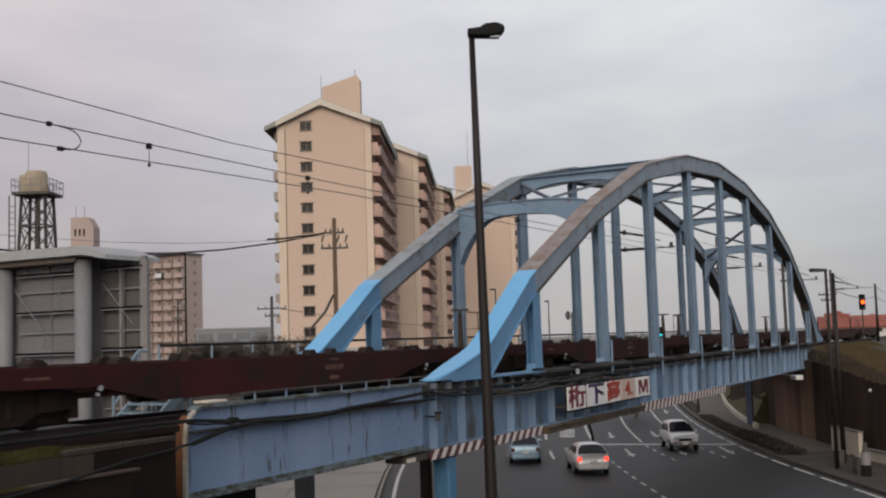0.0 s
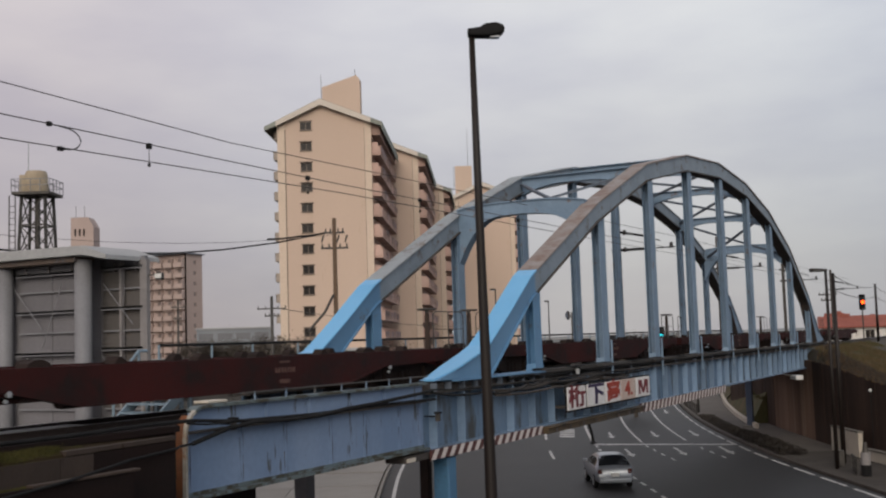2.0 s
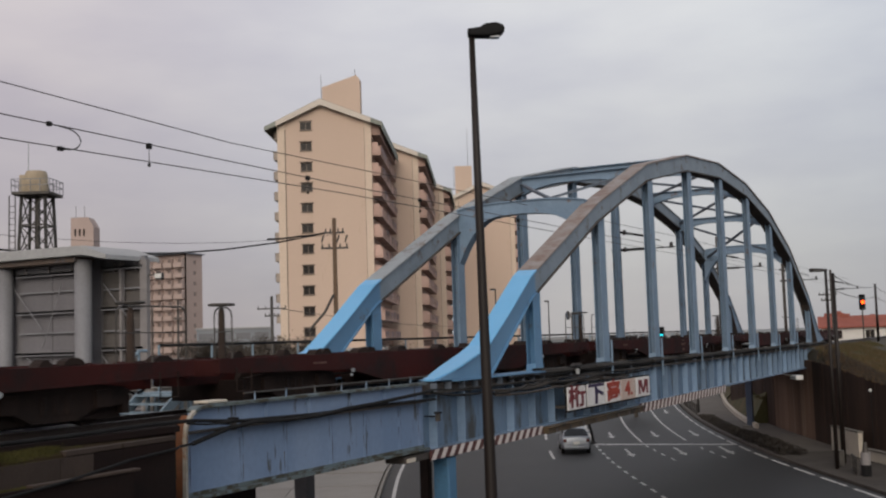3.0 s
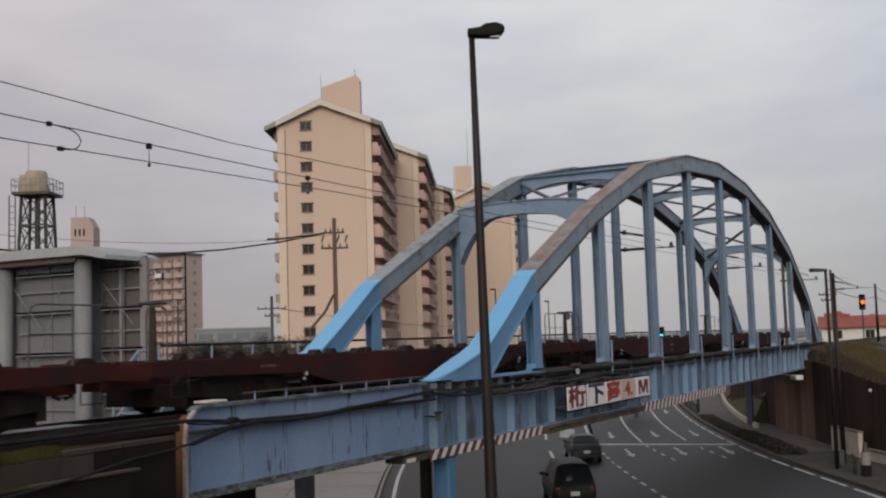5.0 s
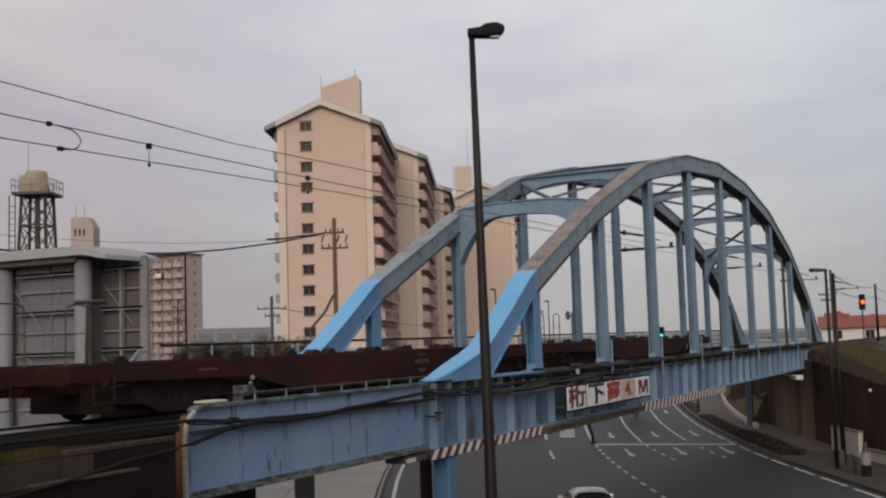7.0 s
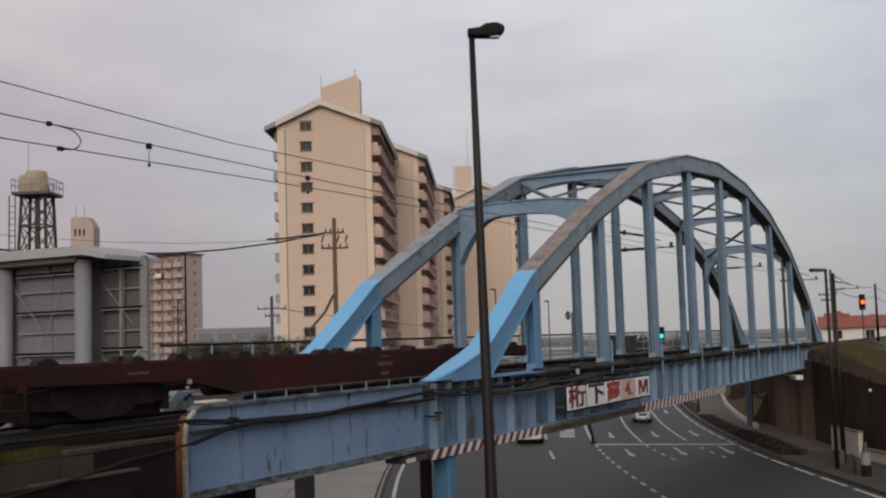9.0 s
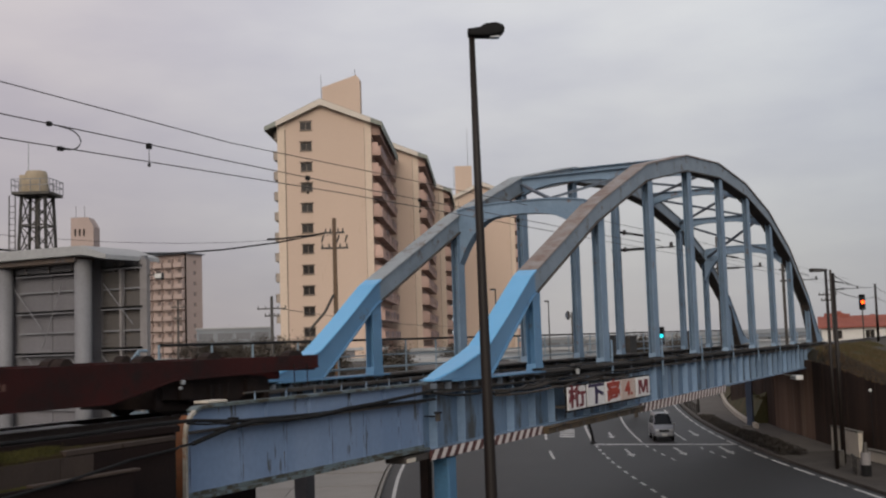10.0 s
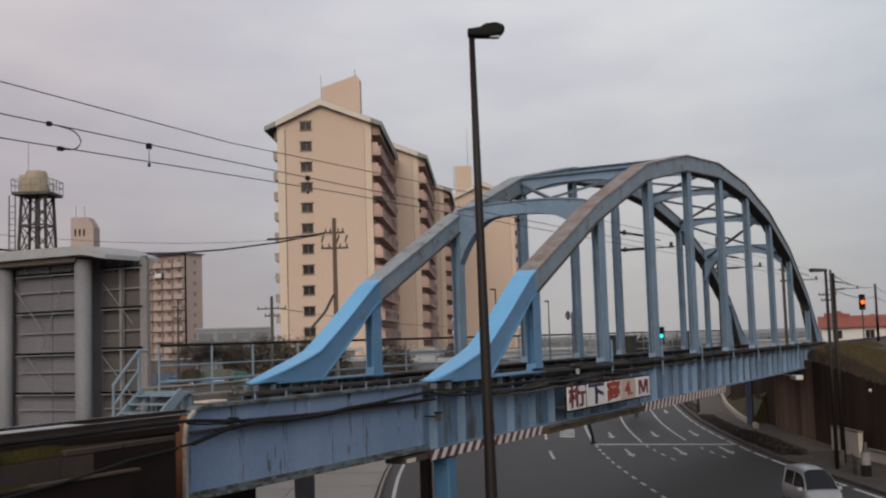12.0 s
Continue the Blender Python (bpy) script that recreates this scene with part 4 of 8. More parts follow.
def arch_bridge():
    br = thing("arch_bridge", Matrix.Identity(4), "blue steel tied-arch railway bridge with weathered rusting ribs", "railway bridge")
    top, low = rib_outline()
    cut = 5.95
    for y, side in ((NEAR, "near"), (FAR, "far")):
        zc_t, zc_l = rib_at(top, cut), rib_at(low, cut)
        rib_piece("rib_foot", top[:8] + [(cut, zc_t)], low[:2] + [(cut, zc_l)], y, M_BLUE, br, "freshly painted sky-blue rib foot")
        ze_t, ze_l = rib_at(top, 56 - cut), rib_at(low, 56 - cut)
        rib_piece("rib", [(cut, zc_t)] + top[8:15] + [(56 - cut, ze_t)], [(cut, zc_l)] + low[2:9] + [(56 - cut, ze_l)], y, M_RIBTOP if y == NEAR else M_FARRIB, br, "grey-blue rib streaked with rust")
        rib_piece("rib_foot", [(56 - cut, ze_t)] + top[15:], [(56 - cut, ze_l)] + low[9:], y, M_BLUEOLD, br, "dull grey-blue rib foot")
        for k in range(1, 10):
            x = PANEL * k + (0.42 if y == NEAR else 0.14)
            zt = rib_at(low, x) + 0.1
            bm = bmesh.new()
            wide = 0.50 if k in (1, 9) else (0.58 if y == NEAR else 0.50)
            yc = y + 0.13
            # two flanges and a web, as rolled
            h2 = wide / 2
            bm_prism(bm, [(x - h2, yc - 0.125), (x + h2, yc - 0.125), (x + h2, yc - 0.10), (x + 0.015, yc - 0.10), (x + 0.015, yc + 0.10), (x + h2, yc + 0.10),
                          (x + h2, yc + 0.125), (x - h2, yc + 0.125), (x - h2, yc + 0.10), (x - 0.015, yc + 0.10), (x - 0.015, yc - 0.10), (x - h2, yc - 0.10)], 2, DECK - 0.1, zt)
            part("hanger", bm, M_BLUEWEB if k == 1 else M_BLUEOLD, br, "blue painted hanger" if k == 1 else "pale grey-blue hanger")
            bm = bmesh.new()
            bm_prism(bm, [(x - wide / 2 - 0.07, DECK - 0.06), (x + wide / 2 + 0.07, DECK - 0.06), (x + wide / 2, DECK + 0.2), (x - wide / 2, DECK + 0.2)], 1, yc - 0.135, yc + 0.135)
            part("gusset", bm, M_BLUEWEB if k == 1 else M_BLUEOLD, br)
        # tie girder: web darkened for stiffener shadows, flanges, stiffeners paled as highlights
        bm = bmesh.new()
        bm_box(bm, (-0.3, y + 0.20, 4.40), (56.3, y + 0.24, 5.58))
        part("girder_web", bm, M_GIRDERWEB, br, "blue-grey girder web darkened for stiffener shade, with grime")
        for z0, z1, nm in ((4.345, 4.40, "bottom_flange"), (5.58, 5.63, "top_flange")):
            bm = bmesh.new()
            bm_box(bm, (-0.32, y - 0.03, z0), (56.32, y + 0.49, z1))
            part(nm, bm, M_GRIME if nm == "top_flange" else M_GIRDER, br)
        stiff = bmesh.new()
        bm_box(stiff, (-0.018, 0.0, 4.40), (0.018, 0.20, 5.58))
        stiff_mesh = mesh_of("stiffener", stiff, M_STIFF)
        for i in range(41):
            s = part("stiffener", stiff_mesh, M_STIFF, br)
            s.matrix_basis = pose(0.02 + i * 1.4, y, 0)
        walkway(y, br)
    # lateral system overhead
    for k in (2, 8):
        portal_frame(k, br)
    for k in range(3, 8):
        bm = bmesh.new()
        x, z = PANEL * k, RIB_Z[k] - 0.28
        n, y0, y1 = 14, NEAR + RIBW - 0.02, FAR + 0.02
        sof = [(y0 + (y1 - y0) * i / n, z - 0.06 - 0.62 * max(0.0, abs(i / n * 2 - 1) - 0.25) ** 1.8) for i in range(n + 1)]
        for a, b in zip(sof, sof[1:]):
            bm_prism(bm, [a, b, (b[0], z + 0.2), (a[0], z + 0.2)], 0, x - 0.025, x + 0.025)
            bm_beam(bm, (x, *a), (x, *b), 0.26, 0.035)
        bm_beam(bm, (x, y0, z + 0.215), (x, y1, z + 0.215), 0.34, 0.03)
        part("cross_strut", bm, M_BLUEOLD, br)
    for k in range(2, 8):
        xa, xb = PANEL * k, PANEL * (k + 1)
        za, zb = RIB_Z[k] - 0.3, RIB_Z[k + 1] - 0.3
        for ya, yb in ((NEAR + RIBW, FAR), (FAR, NEAR + RIBW)):
            bm = bmesh.new()
            bm_beam(bm, (xa + 0.12, ya, za), (xb - 0.12, yb, zb), 0.13, 0.09)
            part("diagonal_brace", bm, M_BRACE, br)
    # floor beams and stringers
    for k in range(0, 11):
        bm = bmesh.new()
        x = PANEL * k
        bm_box(bm, (x - 0.02, NEAR + 0.24, 4.45), (x + 0.02, FAR + 0.2, 5.15))
        bm_box(bm, (x - 0.15, NEAR + 0.24, 5.15), (x + 0.15, FAR + 0.2, 5.18))
        bm_box(bm, (x - 0.15, NEAR + 0.24, 4.42), (x + 0.15, FAR + 0.2, 4.45))
        part("floor_beam", bm, M_GRIME, br)
    for yy in (1.85, 3.1):
        bm = bmesh.new()
        bm_box(bm, (0.2, yy - 0.15, 4.75), (55.8, yy + 0.15, 5.14))
        part("stringer", bm, M_GRIME, br)
    # lean handrail posts on the footway edge
    for i, x in enumerate((11.9, 17.5, 23.2, 28.8, 34.3, 40.0, 45.6)):
        bm = bmesh.new()
        bm_tube(bm, [(x, -0.06, DECK - 0.6), (x, -0.06, DECK + 0.75)], 0.032, 6)
        part("post", bm, M_BLUEOLD, br)
    bm = bmesh.new()
    bm_tube(bm, [(6, -0.06, DECK + 0.02), (56, -0.06, DECK + 0.02)], 0.03, 6)
    part("pipe", bm, M_GRIME, br)
    return br


def approach_span():
    sp = thing("girder_span", Matrix.Identity(4), "weathered blue plate-girder approach span with rusted end", "railway bridge")
    x0, x1 = -8.24, -0.42
    y = NEAR
    r = 0.42
    arc = [(x0 + r - r * math.cos(i * math.pi / 12), 5.80 - r + r * math.sin(i * math.pi / 12)) for i in range(7)]
    bm = bmesh.new()
    bm_prism(bm, [(x0, 4.45), (x1, 4.45), (x1, 5.80)] + arc[::-1], 1, y + 0.12, y + 0.15)
    part("girder_web", bm, M_GIRDERPALE, sp, "pale blue web with dark runs of grime")
    # flange plate carried round the corner and down the end
    inner = [(x0 + r - (r - 0.0) * math.cos(i * math.pi / 12), 5.80 - r + r * math.sin(i * math.pi / 12)) for i in range(7)]
    outer = [(x0 + r - (r + 0.05) * math.cos(i * math.pi / 12), 5.80 - r + (r + 0.05) * math.sin(i * math.pi / 12)) for i in range(7)]
    bm = bmesh.new()
    for i in range(4, 6):
        bm_prism(bm, [inner[i], inner[i + 1], outer[i + 1], outer[i]], 1, y + 0.0, y + 0.18)
    bm_prism(bm, [inner[6], (x1, 5.80), (x1, 5.85), outer[6]], 1, y + 0.0, y + 0.18)
    part("top_flange", bm, M_GIRDERFOOT, sp, "grimy top flange")
    bm = bmesh.new()
    for i in range(0, 3):
        bm_prism(bm, [inner[i], inner[i + 1], outer[i + 1], outer[i]], 1, y + 0.065, y + 0.19)
    bm_prism(bm, [(x0 - 0.05, 4.36), (x0, 4.36), inner[0], outer[0]], 1, y + 0.065, y + 0.19)
    part("end_flange", bm, M_RUST, sp, "orange-brown rusted end flange")
    bm = bmesh.new()
    for i in range(0, 4):
        bm_prism(bm, [inner[i], inner[i + 1], outer[i + 1], outer[i]], 1, y - 0.01, y + 0.06)
    bm_prism(bm, [(x0 - 0.05, 4.36), (x0, 4.36), inner[0], outer[0]], 1, y - 0.01, y + 0.06)
    part("end_angle", bm, M_ENDPALE, sp, "pale flaking angle round the girder's end")
    # the web's greenish grime band, laid on as a thin added sheet
    bm = bmesh.new()
    bm_box(bm, (x0 + 0.02, y + 0.106, 4.452), (x1, y + 0.118, 4.505))
    part("grime_band", bm, M_GIRDERFOOT, sp, "greenish grime band along the foot of the web")
    bm = bmesh.new()
    bm_box(bm, (x0, y - 0.05, 4.40), (x1, y + 0.34, 4.45))
    part("bottom_flange", bm, M_GIRDERFOOT, sp, "grimy greenish bottom flange")
    bm = bmesh.new()
    bm_box(bm, (x0 + 0.05, y + 0.02, 5.42), (x1, y + 0.12, 5.46))
    part("cover_strip", bm, M_GRIME, sp)
    for x in (-8.1, -6.77, -5.52, -4.07, -2.85, -1.46, -0.6):
        bm = bmesh.new()
        bm_box(bm, (x - 0.010, y + 0.092, 4.506), (x + 0.010, y + 0.105, 5.42))
        bm_box(bm, (x - 0.06, y + 0.105, 4.506), (x + 0.06, y + 0.12, 5.42))
        st = part("stiffener", bm, M_GIRDERPALE, sp)
        rng = random.Random(int(x * 100))
        for _ in range(5):
            z1 = rng.uniform(4.75, 5.41)
            bm = bmesh.new()
            u, w = x + rng.choice((-0.052, 0.035)) + rng.uniform(-0.004, 0.004), rng.uniform(0.006, 0.016)
            bm_prism(bm, [(u - w, z1), (u + w, z1), (u + w * 0.6, z1 - rng.uniform(0.12, 0.5)), (u - w * 0.2, z1 - rng.uniform(0.3, 0.6) * 0.4)], 1, y + 0.1035, y + 0.1045)
            part("rust_run", bm, M_RUN, st, "dark rust run")
    for x in (-6.1, -4.8, -3.4, -2.1):
        bm = bmesh.new()
        bm_box(bm, (x - 0.01, y + 0.06, 5.46), (x + 0.01, y + 0.12, 5.80))
        part("stiffener", bm, M_GIRDERPALE, sp)
    for x in (-8.0, -5.0, -2.0):
        bm = bmesh.new()
        bm_box(bm, (x - 0.1, 0.15, 4.5), (x + 0.1, FAR + 0.12, 5.1))
        part("cross_frame", bm, M_GRIME, sp)
    bm = bmesh.new()
    bm_box(bm, (-1.45, 0.0, 4.20), (-0.15, 0.5, 4.35))
    bevel(bm, 0.02, 1)
    part("bearing_shelf", bm, M_SOFFIT, sp, "dark rusty bearing shelf")
    bm = bmesh.new()
    bm_box(bm, (-1.40, -0.03, 4.22), (-1.05, -0.004, 4.30))
    part("shelf_tag", bm, M_TANK, sp, "pale strip on the bearing shelf")
    # thin pipe rail on stubs over the flange
    bm = bmesh.new()
    bm_tube(bm, [(-6.8, 0.02, 5.98), (-0.35, 0.02, 5.98)], 0.018, 6)
    part("pipe_rail", bm, M_GRIME, sp)
    for x in (-6.5, -5.6, -4.7, -3.8, -2.9, -2.0, -1.1):
        bm = bmesh.new()
        bm_tube(bm, [(x, 0.02, 5.82), (x, 0.02, 6.0)], 0.016, 6)
        part("stub", bm, M_GIRDER, sp)
    # deck plank lying over the end
    bm = bmesh.new()
    bm_box(bm, (-7.62, 0.1, 5.86), (-7.12, 0.4, 5.90))
    bevel(bm, 0.01, 1)
    tagged(part("plank", bm, M_TANK), "pale timber plank lying beside the track", "plank")
    return sp


def pier(name, x, y, label, mat, w=0.62, top=4.34):
    pr = thing(name, pose(x, y, 0), label, "bridge pier", "bridge columns")
    bm = bmesh.new()
    bm_box(bm, (-w / 2, -w / 2, 0.25), (w / 2, w / 2, top - 0.2))
    bevel(bm, 0.03, 1)
    part("column", bm, mat, pr)
    bm = bmesh.new()
    bm_box(bm, (-w / 2 - 0.05, -w / 2 - 0.05, top - 0.2), (w / 2 + 0.05, w / 2 + 0.05, top - 0.1))
    bm_box(bm, (-w / 2 + 0.05, -w / 2 + 0.05, top - 0.1), (w / 2 - 0.05, w / 2 - 0.05, top))
    bevel(bm, 0.015, 1)
    part("bearing", bm, M_GRIME, pr)
    bm = bmesh.new()
    bm_box(bm, (-w / 2 - 0.25, -w / 2 - 0.25, 0), (w / 2 + 0.25, w / 2 + 0.25, 0.25))
    bevel(bm, 0.03, 1)
    part("footing", bm, M_CONCRETE, pr)
    return pr


def track():
    tr = thing("railway_track", Matrix.Identity(4), "single track of rusty rails on timber sleepers", "track", kind="structure")
    yc = TRACK_Y
    sl = bmesh.new()
    bm_box(sl, (-0.11, -1.15, -0.2), (0.11, 1.15, 0))
    bevel(sl, 0.015, 1)
    sl_mesh = mesh_of("sleeper", sl, M_SLEEPER)
    n = 0
    x = -26.0
    while x < 75 and n < 170:
        s = part("sleeper", sl_mesh, M_SLEEPER, tr)
        s.matrix_basis = pose(x, yc + random.uniform(-0.03, 0.03), RAIL_Z - 0.15)
        x += 0.62
        n += 1
    for sgn in (-1, 1):
        bm = bmesh.new()
        bm_box(bm, (-8.2, yc + sgn * 1.17 - 0.07, RAIL_Z - 0.42), (57.5, yc + sgn * 1.17 + 0.07, RAIL_Z - 0.06))
        bevel(bm, 0.02, 1)
        part("guard_timber", bm, M_SLEEPER, tr, "dark guard timber along the sleeper ends")
    for sgn in (-1, 1):
        y = yc + sgn * 0.55
        prof = [(y - 0.06, RAIL_Z - 0.15), (y + 0.06, RAIL_Z - 0.15), (y + 0.06, RAIL_Z - 0.135), (y + 0.012, RAIL_Z - 0.115), (y + 0.012, RAIL_Z - 0.04),
                (y + 0.032, RAIL_Z - 0.03), (y + 0.032, RAIL_Z), (y - 0.032, RAIL_Z), (y - 0.032, RAIL_Z - 0.03), (y - 0.012, RAIL_Z - 0.04), (y - 0.012, RAIL_Z - 0.115), (y - 0.06, RAIL_Z - 0.135)]
        bm = bmesh.new()
        bm_prism(bm, prof, 0, -190, 320)
        rl = part("rail", bm, M_RAIL, tr)
        bm = bmesh.new()
        bm_box(bm, (-190, y - 0.028, RAIL_Z + 0.001), (320, y + 0.028, RAIL_Z + 0.005))
        part("rail_head", bm, M_RAILTOP, rl, "polished running surface")
    for x0, x1 in ((-190, -8.6), (58.0, 320)):
        bm = bmesh.new()
        bm_prism(bm, [(yc - 2.6, RAIL_Z - 0.62), (yc + 2.6, RAIL_Z - 0.62), (yc + 1.6, RAIL_Z - 0.17), (yc - 1.6, RAIL_Z - 0.17)], 0, x0, x1)
        part("ballast", bm, M_BALLAST, tr, "brown-grey ballast")


def glint_boards():
    """Pale boards added between the rails beside the girder's end, for a sky-bright strip."""
    tc = thing("crossing_panel", pose(-12.6, TRACK_Y, RAIL_Z - 0.03), "pale bluish boards added between the rails as a sky glint", "crossing panel")
    for i in range(7):
        bm = bmesh.new()
        bm_box(bm, (i * 0.7, -0.36, -0.115), (i * 0.7 + 0.685, 0.36, 0.0))
        bevel(bm, 0.015, 1)
        part("board", bm, M_GALV, tc)


def far_span():
    sp = thing("girder_span", Matrix.Identity(4), "short dark girder span over the far footway", "railway bridge")
    for y, x1 in ((0.9, 60.0), (2.1, 64.0), (3.4, 68.0), (4.6, 72.0)):
        bm = bmesh.new()
        bm_box(bm, (56.5, y - 0.15, 4.6), (x1, y + 0.15, 5.15))
        part("girder", bm, M_GRIME, sp)
    bm = bmesh.new()
    bm_prism(bm, [(56.5, 0.0), (59, 0.0), (74, 6.2), (56.5, 6.2)], 2, 5.16, 5.3)
    part("deck", bm, M_GRIME, sp)


BRIDGE = arch_bridge()
far_span()
glint_boards()
approach_span()
pier("bridge_pier", 0.70, 0.2, "blue steel bridge column on the island, darkened for shade", M_PIERBLUE, 0.40)
pier("bridge_pier", 8.9, FAR + 0.27, "dark blue-grey steel bridge column on the island", M_BOGIE, 0.3)
pier("bridge_pier", 56.0, FAR + 0.27, "blue-grey steel bridge column beside the footway", M_SLATE, 0.42)
pier("bridge_pier", 2.3, FAR + 0.27, "pale steel bridge column beside the forecourt", M_PANEL, 0.4)
track()


# ---- signs on the bridge ----
def lettering(ch, size, mat, parent, m, name="lettering", sx=1.0, bold=0.008):
    cu = bpy.data.curves.new("lettering", "FONT")
    cu.body = ch
    cu.size = size
    cu.align_x, cu.align_y = "CENTER", "CENTER"
    cu.extrude = 0.004
    cu.offset = bold
    cu.materials.append(mat)
    ob = new(name, cu)
    ob.parent = parent
    ob.matrix_basis = m @ Matrix.Diagonal((sx, 1, 1, 1))
    return ob


def clearance_sign():
    sg = thing("clearance_sign", pose(10.95, -0.42, 5.03), "row of white boards giving the girder clearance in red and navy", "sign")
    boards = [("桁", 6.91, 8.33, M_SIGN, M_RED), ("下", 8.47, 9.99, M_SIGN, M_NAVY), ("高", 10.08, 11.48, M_SIGN, M_ORANGE),
              ("4.", 11.56, 12.96, M_SIGNOLD, M_ORANGE), ("M", 13.06, 14.53, M_SIGN, M_RED)]
    for ch, x0, x1, mb, ml in boards:
        bm = bmesh.new()
        bm_box(bm, (x0 - 10.95, -0.02, -0.32), (x1 - 10.95, 0.02, 0.32))
        bevel(bm, 0.015, 1)
        bd = part("board", bm, mb, sg)
        # wider black plate behind, drawing the dark shadow round the board
        bm = bmesh.new()
        bm_box(bm, (x0 - 11.03, 0.022, -0.37), (x1 - 10.87, 0.05, 0.36))
        part("rim", bm, M_BLACK, bd, "black plate behind the board as its border shadow")
        if ch == "M":
            for k, poly in enumerate(([(-0.5, -0.23), (-0.34, -0.23), (-0.34, 0.23), (-0.5, 0.23)], [(0.34, -0.23), (0.5, -0.23), (0.5, 0.23), (0.34, 0.23)],
                                      [(-0.34, 0.23), (-0.34, 0.06), (-0.07, -0.2), (0.07, -0.2), (-0.18, 0.23)], [(0.34, 0.23), (0.34, 0.06), (0.07, -0.2), (-0.07, -0.2), (0.18, 0.23)])):
                bm = bmesh.new()
                xm = (x0 + x1) / 2 - 10.95
                bm_prism(bm, [(xm + u, v) for u, v in poly], 1, -0.029 - 0.001 * k, -0.0215)
                part("letter_stroke", bm, ml, bd)
            continue
        lettering(ch, 0.64 if ch != "4." else 0.60, ml, bd, Matrix.Translation(((x0 + x1) / 2 - 10.95, -0.026, 0.0)) @ pose(0, 0, 0, 90, 0, 0), sx=(x1 - x0) / 0.66 * (0.98 if ch not in "4.M" else 0.85), bold=0.019)
    bm = bmesh.new()
    for z in (-0.2, 0.22):
        bm_box(bm, (-4.1, 0.052, z - 0.03), (3.9, 0.10, z + 0.03))
    part("backing_rail", bm, M_GRIME, sg)
    bm = bmesh.new()
    for x in (-3.6, -1.2, 1.2, 3.6):
        bm_box(bm, (x - 0.03, 0.08, -0.28), (x + 0.03, 0.6, -0.2))
    part("bracket", bm, M_GRIME, sg)
    # the dark guard beam below it
    bm = bmesh.new()
    bm_box(bm, (6.0, -0.20, 4.16), (14.5, -0.02, 4.34))
    bm_box(bm, (6.0, -0.26, 4.30), (14.5, -0.02, 4.36))
    bevel(bm, 0.02, 1)
    gb = tagged(part("guard_beam", bm, M_BEAMOLIVE), "rust and olive stained guard beam under the clearance sign", "beam")
    for i in range(8):
        bm = bmesh.new()
        bm_box(bm, (6.5 + i * 1.05, -0.235, 4.18), (6.62 + i * 1.05, -0.205, 4.29))
        part("clip_plate", bm, M_SOFFIT, gb)


def hazard_strip(x0, x1, z, n, h=0.1):
    hs = thing("hazard_board", pose(x0, -0.07, z), "hazard board with slanting white and dark red stripes", "hazard board", "hazard boards")
    bm = bmesh.new()
    bm_box(bm, (0, 0, -h), (x1 - x0, 0.03, h))
    part("board", bm, M_STRIPE_R, hs)
    st = bmesh.new()
    w = (x1 - x0) / n
    bm_prism(st, [(0, -h), (w * 0.46, -h), (w * 0.92, h), (w * 0.46, h)], 1, -0.006, -0.001)
    me = mesh_of("stripe", st, M_STRIPE_W)
    for i in range(n):
        s = part("stripe", me, M_STRIPE_W, hs)
        s.matrix_basis = pose(i * w + 0.02, 0, 0)


# ---- cables slung along the girder ----
def cable(name, pts, r, mat, label, sag=0.0, n=10):
    out = []
    for a, b in zip(pts, pts[1:]):
        a, b = Vector(a), Vector(b)
        for i in range(n):
            u = i / n
            p = a.lerp(b, u)
            p.z -= sag * 4 * u * (1 - u)
            out.append(p)
    out.append(Vector(pts[-1]))
    bm = bmesh.new()
    bm_tube(bm, out, r, 6)
    ob = tagged(part(name, bm, mat, None, "", True), label, "cable")
    return ob


